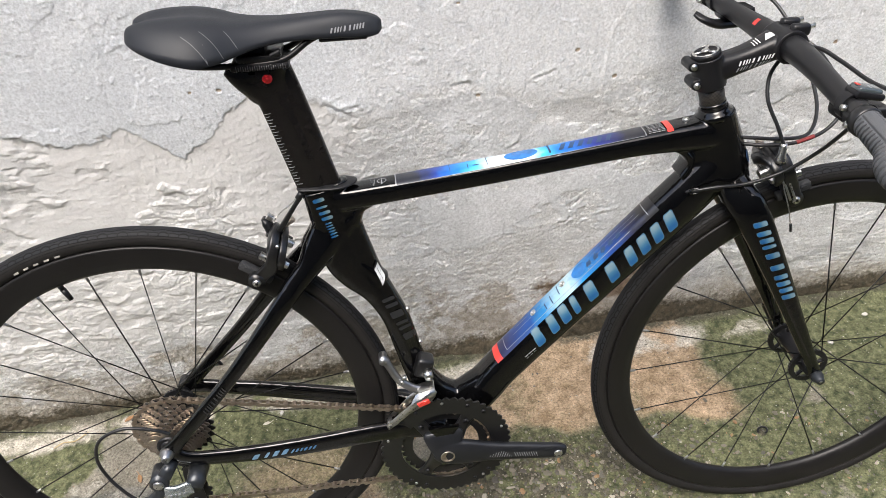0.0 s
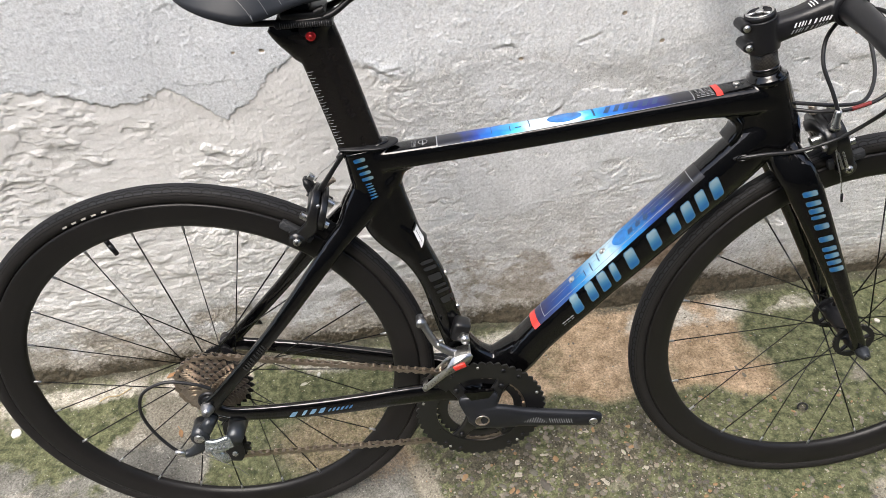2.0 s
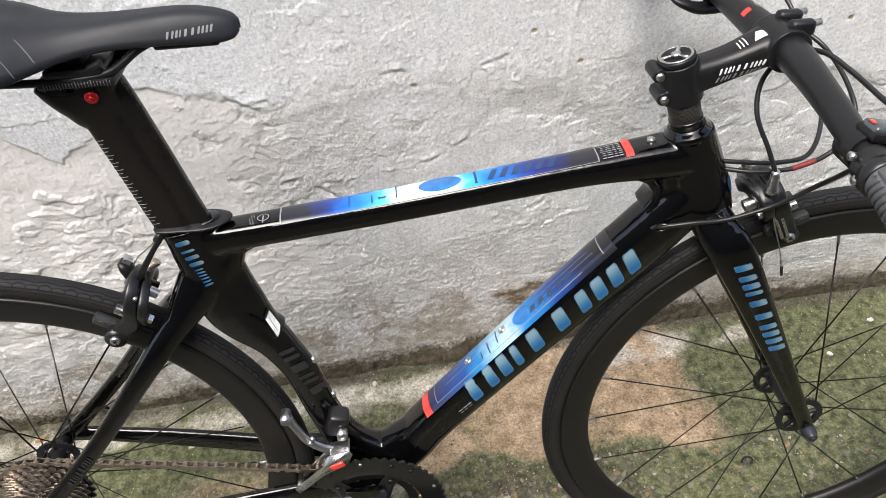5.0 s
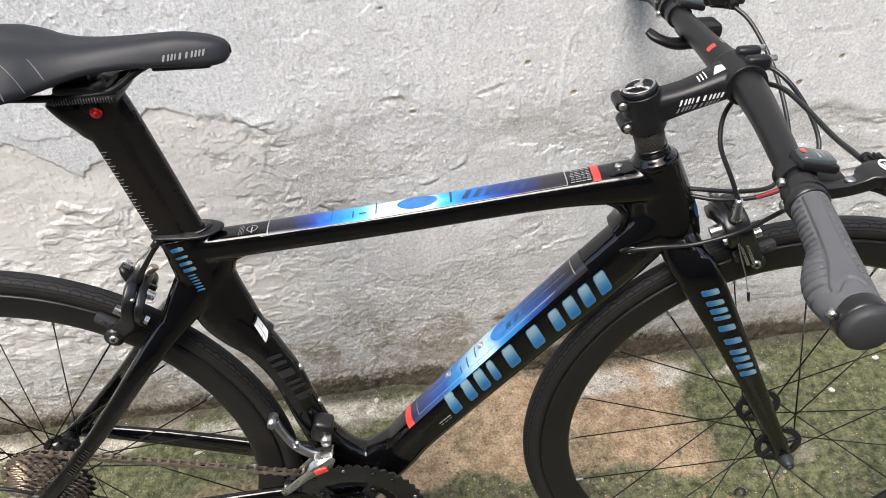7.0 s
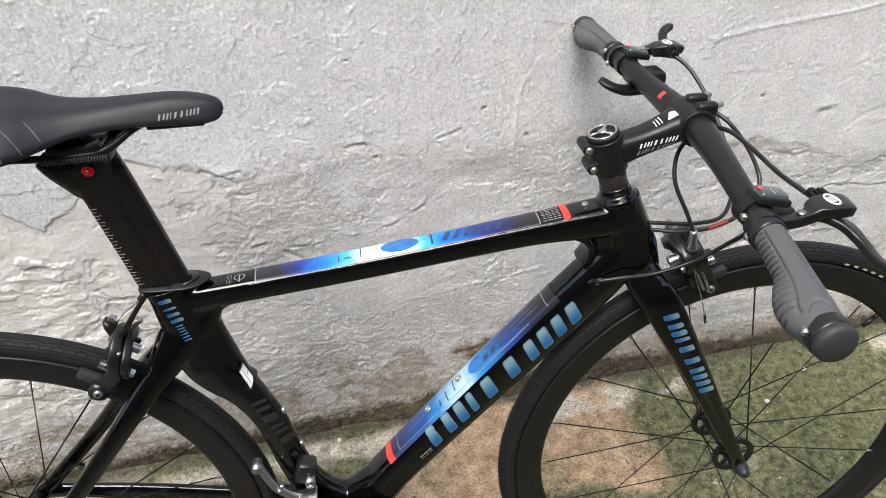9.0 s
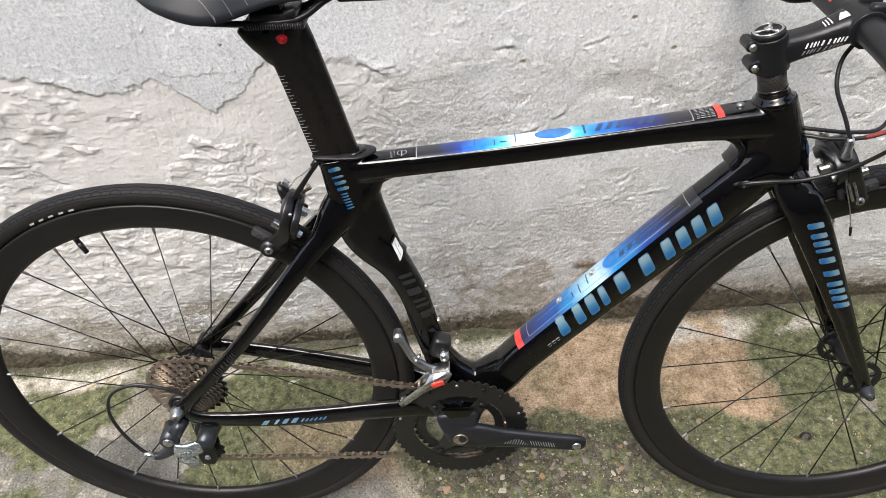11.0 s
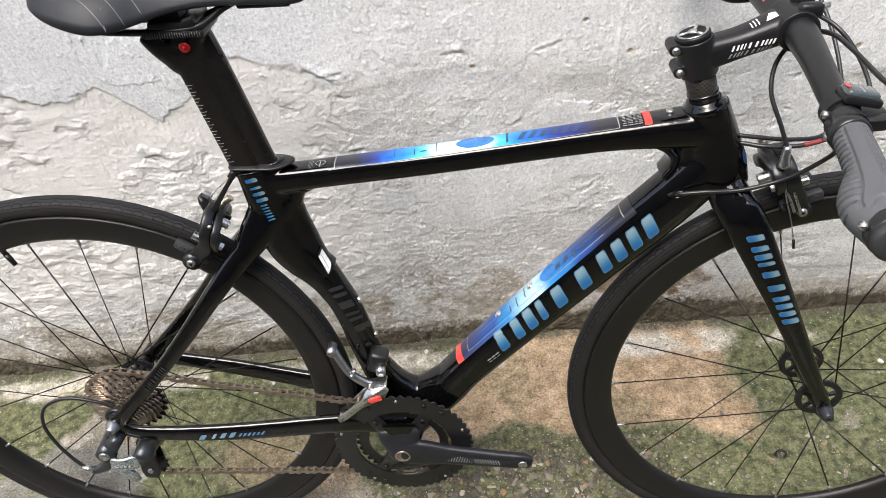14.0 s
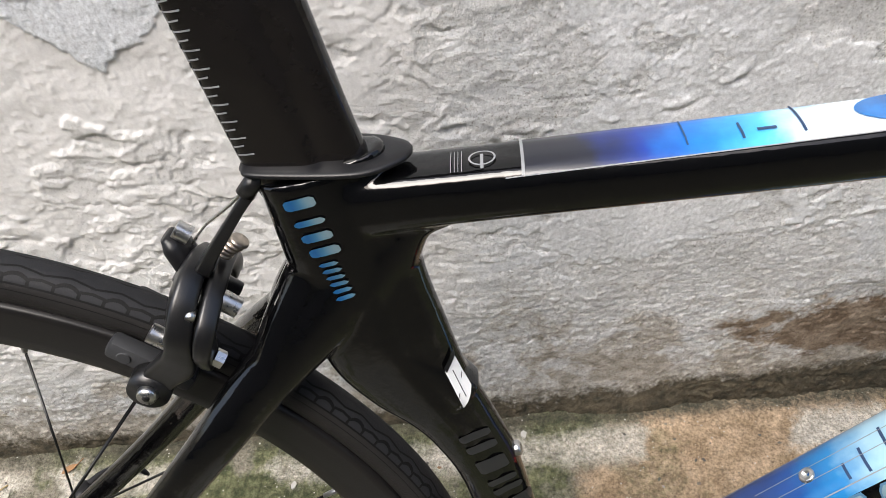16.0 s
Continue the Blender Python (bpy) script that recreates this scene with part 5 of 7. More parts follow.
# top tube
TT_DOWN = (0, 0.35, -1)
tt_at = lambda x, y: Vector((x, y, 0.702 + (x - 0.315) * 0.1245))
bm = bmesh.new()
for k in range(16):
    x0, x1 = 0.363 + 0.020 * k, 0.363 + 0.020 * (k + 1)
    lay(bm, frame_skin, [tt_at(x0, -0.0145), tt_at(x1, -0.0145), tt_at(x1, 0.0145), tt_at(x0, 0.0145)], TT_DOWN, nu=2, nv=8)
bmesh.ops.remove_doubles(bm, verts=bm.verts, dist=0.0002)
part("top_tube_art", bm, TT_ART, frame_part, "glossy blue and white art print on the top tube")
bm = disc(bmesh.new(), frame_skin, tt_at(0.525, 0.000), 0.022, TT_AL, YV, TT_DOWN, 0.0008, 0.52)
part("art_disc", bm, BLUEDOT, frame_part, "blue printed disc")
for x, w, y0, y1 in ((0.432, 0.0008, -0.010, 0.010), (0.455, 0.0012, -0.010, 0.002), (0.462, 0.008, -0.006, -0.004), (0.480, 0.0012, -0.010, 0.012), (0.560, 0.0025, -0.011, 0.010)):
    part("art_bar", lay(bmesh.new(), frame_skin, [tt_at(x, y0), tt_at(x + w, y0), tt_at(x + w, y1), tt_at(x, y1)], TT_DOWN, nu=1, nv=4, lift=0.0008), NAVY, frame_part, "dark printed bar")
for k in range(6):
    x = 0.572 + 0.012 * k
    part("art_bar", lay(bmesh.new(), frame_skin, [tt_at(x, -0.009), tt_at(x + 0.006, -0.009), tt_at(x + 0.013, 0.006), tt_at(x + 0.007, 0.006)], TT_DOWN, nu=1, nv=4, lift=0.0008), NAVY, frame_part, "dark printed bar")
bm = bmesh.new()
lay(bm, frame_skin, [tt_at(0.355, -0.0152), tt_at(0.684, -0.0152), tt_at(0.684, -0.0147), tt_at(0.355, -0.0147)], TT_DOWN, nu=30, nv=1, lift=0.0009)
lay(bm, frame_skin, [tt_at(0.362, -0.015), tt_at(0.3634, -0.015), tt_at(0.3634, 0.014), tt_at(0.362, 0.014)], TT_DOWN, nu=1, nv=8, lift=0.0009)
lay(bm, frame_skin, [tt_at(0.683, -0.015), tt_at(0.6842, -0.015), tt_at(0.6842, 0.014), tt_at(0.683, 0.014)], TT_DOWN, nu=1, nv=8, lift=0.0009)
disc(bm, frame_skin, tt_at(0.345, -0.002), 0.0062, TT_AL, YV, TT_DOWN, 0.0008, 0.9, inner=0.0053)
lay(bm, frame_skin, [tt_at(0.3442, -0.0095), tt_at(0.3456, -0.0095), tt_at(0.3456, 0.001), tt_at(0.3442, 0.001)], TT_DOWN, nu=1, nv=4, lift=0.0008)
for k in range(4):
    lay(bm, frame_skin, [tt_at(0.331 + 0.0016 * k, -0.010), tt_at(0.3313 + 0.0016 * k, -0.010), tt_at(0.3313 + 0.0016 * k, 0.005), tt_at(0.331 + 0.0016 * k, 0.005)], TT_DOWN, nu=1, nv=4, lift=0.0008)
for k in range(8):
    y = -0.0132 + 0.0034 * k
    for x0, x1 in ((0.6875, 0.6915), (0.6925, 0.6985), (0.6995, 0.7030), (0.7040, 0.7085)):
        lay(bm, frame_skin, [tt_at(x0 + 0.0006 * (k % 3), y), tt_at(x1, y), tt_at(x1, y + 0.0012), tt_at(x0 + 0.0006 * (k % 3), y + 0.0012)], TT_DOWN, nu=2, nv=1, lift=0.0008)
part("top_tube_print", bm, GREYPRINT, frame_part, "grey outline and unreadable print")
bm = bmesh.new()
lay(bm, frame_skin, [tt_at(0.7105, -0.0165), tt_at(0.7185, -0.0165), tt_at(0.7185, 0.015), tt_at(0.7105, 0.015)], TT_DOWN, nu=2, nv=10, lift=0.0008)
part("red_stripe", bm, REDPAINT, frame_part, "red printed stripe")
bm = bmesh.new()
lathe(bm, [(0.0042, -0.004), (0.0042, 0.0012), (0.0034, 0.0018)], (0.7395, 0, 0.7590), axis="z", n=18)
part("frame_bolt", bm, STEEL, frame_part, "bright steel bolt")
for x, z in ((0.590, 0.5165), (0.5478, 0.4700)):
    bm = bmesh.new()
    up = Vector((-0.725, 0, 0.69))
    hit = frame_skin.ray_cast(Vector((x, 0, z)) + up * 0.1, -up)[0] or Vector((x, 0, z))
    lathe(bm, [(0.0052, -0.003), (0.0052, 0.0014), (0.0042, 0.0022), (0.0024, 0.0022), (0.0022, 0.0006)], hit, axis="z", n=18, m=up.to_track_quat("Z", "Y").to_matrix().to_4x4())
    part("frame_bolt", bm, STEEL, frame_part, "bright steel bottle cage bolt")
for x, z in ((0.362, 0.501), (0.383, 0.440)):
    bm = bmesh.new()
    fw = Vector((0.94, 0, 0.34))
    hit = frame_skin.ray_cast(Vector((x, 0, z)) + fw * 0.1, -fw)[0] or Vector((x, 0, z))
    lathe(bm, [(0.0048, -0.003), (0.0048, 0.0020), (0.0036, 0.0030)], hit, axis="z", n=16, m=fw.to_track_quat("Z", "Y").to_matrix().to_4x4())
    part("frame_bolt", bm, STEEL, frame_part, "bright steel bottle cage bolt")
# seat tube, stays, fork, post
band("seat_tube_print", frame_skin, frame_part, SEAT_WORD, (0.2545, 0.7035), (0.2725, 0.6425), (0.0150, 0.0025), MODEL, "blue printed shapes", slant=-0.1)
band("stay_print", frame_skin, frame_part, STEEL_BLUE, (0.108, 0.302), (0.207, 0.3045), (0.0006, 0.0095), MODEL, "steel blue printed shapes", slant=0.6, y=-0.045)
band("stay_print", frame_skin, frame_part, DIMPRINT, (0.068, 0.400), (0.104, 0.440), (-0.006, 0.0055), SEVEN, "dim grey print", y=-0.05)
band("seat_tube_dim_print", frame_skin, frame_part, DIMPRINT, (0.328, 0.535), (0.358, 0.455), (0.016, 0.005), FOUR, "dim grey printed shapes")
band("fork_print", fork_skin, fork, FORK_WORD, (0.8270, 0.6300), (0.8975, 0.4920), (0.0165, 0.0060), SEVEN, "blue printed shapes", slant=0.15, rim=RIMBLUE)
bm = bmesh.new()
lay(bm, frame_skin, [(0.3227, -0.012, 0.5840), (0.3292, -0.010, 0.5925), (0.3372, -0.010, 0.5700), (0.3312, -0.012, 0.5565)], (-0.45, 0.9, 0), nu=6, nv=6, lift=0.0008)
part("sticker", bm, WHITE, frame_part, "small white sticker")
bm = bmesh.new()
STK_WAY = (-0.45, 0.9, 0)
lay(bm, frame_skin, [(0.3267, -0.011, 0.584), (0.3273, -0.011, 0.584), (0.3327, -0.011, 0.566), (0.3321, -0.011, 0.566)], STK_WAY, nu=3, nv=1, lift=0.0013)
lay(bm, frame_skin, [(0.3277, -0.011, 0.566), (0.3283, -0.011, 0.566), (0.3334, -0.011, 0.580), (0.3328, -0.011, 0.580)], STK_WAY, nu=3, nv=1, lift=0.0013)
lay(bm, frame_skin, [(0.3225, -0.012, 0.5875), (0.3290, -0.010, 0.5965), (0.3298, -0.010, 0.5925), (0.3233, -0.012, 0.5835)], STK_WAY, nu=3, nv=1, lift=0.0013)
part("sticker_mark", bm, SATIN, frame_part)
bm = bmesh.new()
for k in range(25):
    f = k / 24
    p = Vector((0.2145, 0, 0.817)).lerp(Vector((0.2385, 0, 0.722)), f)
    ln = 0.0075 if k % 2 == 0 else 0.0048
    lay(bm, post_skin, [p + Vector((0.001, 0, 0)), p + Vector((0.001 + ln, 0, 0.0012)), p + Vector((0.001 + ln, 0, 0.0004)), p + Vector((0.001, 0, -0.0008))], nu=2, nv=1)
    if k % 2 == 0:
        q = p + Vector((-0.0032, 0, -0.0008))
        lay(bm, post_skin, [q, q + Vector((0.0030, 0, 0.0004)), q + Vector((0.0030, 0, 0.0028)), q + Vector((0, 0, 0.0024))], nu=1, nv=1)
part("height_scale", bm, GREYPRINT, seatpost, "fine grey printed scale")
# stem, saddle, crank, tyres
band("stem_print", stem_skin, stem, WHITE, (0.786, 0.830), (0.829, 0.839), (-0.001, 0.0056), SEVEN, "white printed shapes", slant=0.4)
band("stem_dim_print", stem_skin, stem, GREYPRINT, (0.784, 0.8225), (0.826, 0.832), (0, 0.0048), SEVEN, "grey print", slant=0.4)
bm = bmesh.new()
for k in range(3):
    lay(bm, stem_skin, [(0.804 + 0.0035 * k, -0.010, 0.87), (0.8052 + 0.0035 * k, -0.010, 0.87), (0.8052 + 0.0035 * k, 0.000 + 0.002 * k, 0.87), (0.804 + 0.0035 * k, 0.000 + 0.002 * k, 0.87)], (0.2, 0, -1), nu=1, nv=3)
lay(bm, stem_skin, [(0.818, -0.010, 0.87), (0.830, -0.010, 0.87), (0.830, 0.000, 0.87), (0.824, 0.003, 0.87)], (0.2, 0, -1), nu=3, nv=3)
part("stem_top_print", bm, WHITE, stem, "white printed shape")
saddle_skin, bar_skin = skin(saddle), skin(handlebar)
band("saddle_print", saddle_skin, saddle, GREYPRINT, (0.302, 0.9085), (0.342, 0.9105), (0.0005, 0.0055), SEVEN, "grey printed shapes", slant=0.2)
bm = bmesh.new()
for a, b, wd in (((0.150, -0.052), (0.176, -0.066), 0.0012), ((0.168, -0.045), (0.190, -0.056), 0.0016), ((0.192, -0.036), (0.204, -0.044), 0.0016)):
    lay(bm, saddle_skin, [(a[0], a[1], 0.93), (b[0], b[1], 0.93), (b[0] + wd, b[1], 0.93), (a[0] + wd, a[1], 0.93)], (0, 0, -1), nu=8, nv=1)
part("saddle_line", bm, LINE, saddle, "thin grey lines")
bm = bmesh.new()
lay(bm, bar_skin, [(0.836, 0.050, 0.9), (0.843, 0.050, 0.9), (0.843, 0.058, 0.9), (0.836, 0.058, 0.9)], (0, 0, -1), nu=3, nv=2)
part("bar_mark", bm, REDPAINT, handlebar, "red printed mark")
bm = bmesh.new()
for k in range(3):
    lay(bm, bar_skin, [(0.850 + 0.003 * k, 0.054, 0.9), (0.852 + 0.003 * k, 0.054, 0.9), (0.852 + 0.003 * k, 0.064 - 0.002 * k, 0.9), (0.850 + 0.003 * k, 0.064 - 0.002 * k, 0.9)], (0, 0, -1), nu=1, nv=3)
part("bar_print", bm, GREYPRINT, handlebar)
bm = disc(bmesh.new(), frame_skin, Vector((0.819, -0.008, 0.706)), 0.010, UP, Vector((0.7, 0.7, 0)), (-0.8, 0.6, 0), 0.0006, 0.45)
part("head_badge", bm, NAVY, frame_part, "small blue printed badge")
bm = bmesh.new()
for k in range(22):
    u = k / 21
    x = 0.466 + 0.078 * u
    z = 0.2545 - 0.0895 * (x - 0.488)
    hh = 0.0110 * math.sin(math.pi * min(1, u * 2.0)) if u < 0.55 else 0.0095
    s = 0.005 if u < 0.55 else -0.005
    lay(bm, crank_skin, [(x, -0.05, z - 0.004), (x + 0.0011, -0.05, z - 0.004), (x + 0.0011 + s * hh * 60, -0.05, z - 0.004 + hh), (x + s * hh * 60, -0.05, z - 0.004 + hh)], nu=1, nv=3)
part("crank_print", bm, GREYPRINT, crank, "fine grey striped print")
for w, mid, r in ((rear_wheel, 109.5, 0.3195), (front_wheel, 66.0, 0.3195)):
    bm = bmesh.new()
    for k in range(5):
        a = radians(mid + 5.4 - 2.7 * k)
        er, et = Vector((math.cos(a), 0, math.sin(a))), Vector((math.sin(a), 0, -math.cos(a)))
        for lo, hi, u0, u1 in ((0.0, 0.34, 0.0, 0.0062), (0.44, 0.62, 0.001, 0.0048), (0.72, 1.0, 0.001, 0.0066)):
            p = [er * (r - 0.001 + 0.0080 * v) + et * (1.15 * u + 0.002 * v) + Vector((0, -0.01245 - 0.0003 + 0.0006 * v, 0)) for u, v in ((u0, lo), (u1, lo), (u1, hi), (u0, hi))]
            bm.faces.new([bm.verts.new(q) for q in p])
    part("tyre_print", bm, material("tyre_print_paint", (0.36, 0.345, 0.31), 0.7), w, "faded yellowish printed blocks")

# ---- wall and ground ----
def wall_y(x):
    return 0.415 + 0.0781 * (x - 0.493)


def lattice(ix, iy, seed):
    h = (ix.astype(np.int64) * 374761393 + iy.astype(np.int64) * 668265263 + seed * 974711) & 0x7FFFFFFF
    h = ((h ^ (h >> 13)) * 1274126177) & 0x7FFFFFFF
    return ((h ^ (h >> 16)) & 0xFFFF) / 65535.0


def vnoise(x, y, seed):
    """Smooth value noise in 0..1."""
    ix, iy = np.floor(x), np.floor(y)
    fx, fy = x - ix, y - iy
    fx, fy = fx * fx * fx * (fx * (fx * 6 - 15) + 10), fy * fy * fy * (fy * (fy * 6 - 15) + 10)
    a, b = lattice(ix, iy, seed), lattice(ix + 1, iy, seed)
    c, d = lattice(ix, iy + 1, seed), lattice(ix + 1, iy + 1, seed)
    return (a + (b - a) * fx) * (1 - fy) + (c + (d - c) * fx) * fy


def fbm(x, y, scale, seed, octaves=5, gain=0.5, ridge=False):
    out, amp, total = 0.0, 1.0, 0.0
    for k in range(octaves):
        ca, sa = math.cos(0.6 * k), math.sin(0.6 * k)
        v = vnoise((x * ca - y * sa) * scale * 2**k + 17.3 * k, (x * sa + y * ca) * scale * 2**k - 9.1 * k, seed + k)
        if ridge:
            v = 1 - np.abs(2 * v - 1)
        out, total, amp = out + amp * v, total + amp, amp * gain
    return out / total


def step(a, b, v):
    t = np.clip((v - a) / (b - a), 0, 1)
    return t * t * (3 - 2 * t)


def sheet(name, grid, masks, mat):
    """A mesh from a rectangular grid of places, with the masks as point attributes."""
    n, m = grid.shape[:2]
    idx = np.arange(n * m).reshape(n, m)
    quads = np.stack([idx[:-1, :-1], idx[1:, :-1], idx[1:, 1:], idx[:-1, 1:]], -1).reshape(-1, 4)
    me = bpy.data.meshes.new(name)
    me.vertices.add(n * m)
    me.vertices.foreach_set("co", grid.reshape(-1).astype(np.float32))
    me.loops.add(quads.size)
    me.loops.foreach_set("vertex_index", quads.reshape(-1).astype(np.int32))
    me.polygons.add(len(quads))
    me.polygons.foreach_set("loop_start", np.arange(0, quads.size, 4, dtype=np.int32))
    me.polygons.foreach_set("use_smooth", np.ones(len(quads), dtype=bool))
    for key, v in masks.items():
        me.attributes.new(key, "FLOAT", "POINT").data.foreach_set("value", v.reshape(-1).astype(np.float32))
    me.update()
    me.validate()
    me.materials.append(mat)
    return new(name, me)


def layered(name, base, layers, rough=(0.75, 0.95), pores=((480, 0.58, 0.66, 0.60), (190, 0.63, 0.70, 0.70)), bumps=((140, 0.5, 0.0010), (330, 0.9, 0.0028), (900, 1.0, 0.0016)), speck=None, by=None, grain=(0.60, 1.28)):
    """A weathered mineral surface: a base colour, then layers (mask name, colour, colour, noise scale) mixed over it."""
    m = bpy.data.materials.new(name)
    m.use_nodes = True
    nt = m.node_tree
    b = nt.nodes["Principled BSDF"]
    tc = nt.nodes.new("ShaderNodeTexCoord")

    def noise_node(scale, detail=6, rough_n=0.6):
        n = nt.nodes.new("ShaderNodeTexNoise")
        n.inputs["Scale"].default_value, n.inputs["Detail"].default_value, n.inputs["Roughness"].default_value = scale, detail, rough_n
        nt.links.new(tc.outputs["Object"], n.inputs["Vector"])
        return n

    def two(c0, c1, scale):
        r = nt.nodes.new("ShaderNodeValToRGB")
        r.color_ramp.elements[0].position, r.color_ramp.elements[0].color = 0.34, (*c0, 1)
        r.color_ramp.elements[1].position, r.color_ramp.elements[1].color = 0.66, (*c1, 1)
        nt.links.new(noise_node(scale).outputs["Fac"], r.inputs["Fac"])
        return r.outputs["Color"]

    colour = two(*base)
    for key, c0, c1, scale in layers:
        at = nt.nodes.new("ShaderNodeAttribute")
        at.attribute_name = key
        mix = nt.nodes.new("ShaderNodeMix")
        mix.data_type = "RGBA"
        # the layer's edge breaks up along the grain
        add = nt.nodes.new("ShaderNodeMath")
        add.operation = "MULTIPLY_ADD"
        add.inputs[1].default_value = 1.1
        nt.links.new(noise_node(110, 7, 0.7).outputs["Fac"], add.inputs[0])
        nt.links.new(at.outputs["Fac"], add.inputs[2])
        cut = nt.nodes.new("ShaderNodeMapRange")
        cut.inputs["From Min"].default_value, cut.inputs["From Max"].default_value = 0.80, 1.25
        nt.links.new(add.outputs["Value"], cut.inputs["Value"])
        nt.links.new(cut.outputs["Result"], mix.inputs["Factor"])
        nt.links.new(colour, mix.inputs["A"])
        nt.links.new(two(c0, c1, scale), mix.inputs["B"])
        colour = mix.outputs["Result"]
    if speck:
        key, c, scale, size = speck
        vor = nt.nodes.new("ShaderNodeTexVoronoi")
        vor.inputs["Scale"].default_value = scale
        nt.links.new(tc.outputs["Object"], vor.inputs["Vector"])
        sep = nt.nodes.new("ShaderNodeSeparateColor")
        nt.links.new(vor.outputs["Color"], sep.inputs["Color"])
        small = nt.nodes.new("ShaderNodeMath")
        small.operation = "MULTIPLY"
        small.inputs[1].default_value = size
        nt.links.new(sep.outputs["Red"], small.inputs[0])
        less = nt.nodes.new("ShaderNodeMath")
        less.operation = "LESS_THAN"
        nt.links.new(vor.outputs["Distance"], less.inputs[0])
        nt.links.new(small.outputs["Value"], less.inputs[1])
        keep = nt.nodes.new("ShaderNodeMath")
        keep.operation = "GREATER_THAN"
        keep.inputs[1].default_value = 0.80
        nt.links.new(sep.outputs["Green"], keep.inputs[0])
        both = nt.nodes.new("ShaderNodeMath")
        both.operation = "MULTIPLY"
        nt.links.new(less.outputs["Value"], both.inputs[0])
        nt.links.new(keep.outputs["Value"], both.inputs[1])
        mix = nt.nodes.new("ShaderNodeMix")
        mix.data_type = "RGBA"
        nt.links.new(both.outputs["Value"], mix.inputs["Factor"])
        nt.links.new(colour, mix.inputs["A"])
        mix.inputs["B"].default_value = (*c, 1)
        colour = mix.outputs["Result"]
    g = nt.nodes.new("ShaderNodeMapRange")
    g.inputs["From Min"].default_value, g.inputs["From Max"].default_value = 0.3, 0.7
    g.inputs["To Min"].default_value, g.inputs["To Max"].default_value = grain
    nt.links.new(noise_node(230, 8, 0.75).outputs["Fac"], g.inputs["Value"])
    at = nt.nodes.new("ShaderNodeAttribute")
    at.attribute_name = "clean"
    calm = nt.nodes.new("ShaderNodeMapRange")
    calm.inputs["To Max"].default_value = 0.7
    nt.links.new(at.outputs["Fac"], calm.inputs["Value"])
    even = nt.nodes.new("ShaderNodeMix")  # less grain where a smooth coat is left
    even.inputs["B"].default_value = 0.97
    nt.links.new(calm.outputs["Result"], even.inputs["Factor"])
    nt.links.new(g.outputs["Result"], even.inputs["A"])
    gm = nt.nodes.new("ShaderNodeVectorMath")
    gm.operation = "SCALE"
    nt.links.new(colour, gm.inputs[0])
    nt.links.new(even.outputs["Result"], gm.inputs["Scale"])
    colour = gm.outputs["Vector"]
    # small dark pore-like specks from noise, multiplied over the colour
    for scale, lo, hi, dim in pores:
        pr = nt.nodes.new("ShaderNodeMapRange")
        pr.inputs["From Min"].default_value, pr.inputs["From Max"].default_value = lo, hi
        nt.links.new(noise_node(scale, 3, 0.55).outputs["Fac"], pr.inputs["Value"])
        amount = pr.outputs["Result"]
        if by:
            at = nt.nodes.new("ShaderNodeAttribute")
            at.attribute_name = by
            mul = nt.nodes.new("ShaderNodeMath")
            mul.operation = "MULTIPLY"
            nt.links.new(at.outputs["Fac"], mul.inputs[0])
            nt.links.new(amount, mul.inputs[1])
            amount = mul.outputs["Value"]
        mix = nt.nodes.new("ShaderNodeMix")
        mix.data_type, mix.blend_type = "RGBA", "MULTIPLY"
        mix.inputs["B"].default_value = (dim, dim * 0.97, dim * 0.92, 1)
        nt.links.new(amount, mix.inputs["Factor"])
        nt.links.new(colour, mix.inputs["A"])
        colour = mix.outputs["Result"]
    nt.links.new(colour, b.inputs["Base Color"])
    rr = nt.nodes.new("ShaderNodeMapRange")
    rr.inputs["To Min"].default_value, rr.inputs["To Max"].default_value = rough
    nt.links.new(noise_node(40).outputs["Fac"], rr.inputs["Value"])
    nt.links.new(rr.outputs["Result"], b.inputs["Roughness"])
    b.inputs["Specular IOR Level"].default_value = 0.25
    normal = None
    for scale, strength, dist in bumps:
        bp = nt.nodes.new("ShaderNodeBump")
        bp.inputs["Strength"].default_value, bp.inputs["Distance"].default_value = strength, dist
        nt.links.new(noise_node(scale, 5, 0.65).outputs["Fac"], bp.inputs["Height"])
        if by:
            at = nt.nodes.new("ShaderNodeAttribute")
            at.attribute_name = by
            mul = nt.nodes.new("ShaderNodeMath")
            mul.operation = "MULTIPLY"
            mul.inputs[1].default_value = strength
            nt.links.new(at.outputs["Fac"], mul.inputs[0])
            nt.links.new(mul.outputs["Value"], bp.inputs["Strength"])
        if normal:
            nt.links.new(normal, bp.inputs["Normal"])
        normal = bp.outputs["Normal"]
    nt.links.new(normal, b.inputs["Normal"])
    return m


PLASTER = layered("old_plaster", ((0.67, 0.671, 0.666), (0.81, 0.814, 0.816), 30.0),
                  [("skim", (0.565, 0.578, 0.587), (0.685, 0.695, 0.708), 14.0), ("clean", (0.66, 0.652, 0.636), (0.75, 0.743, 0.728), 12.0), ("paint", (0.65, 0.675, 0.70), (0.75, 0.77, 0.79), 7.0), ("grime", (0.36, 0.325, 0.27), (0.61, 0.58, 0.53), 60.0), ("rust", (0.17, 0.12, 0.08), (0.42, 0.34, 0.26), 40.0),
                   ("pit", (0.30, 0.24, 0.17), (0.46, 0.39, 0.30), 120.0), ("foot", (0.055, 0.050, 0.036), (0.15, 0.125, 0.085), 60.0)], by="rough")
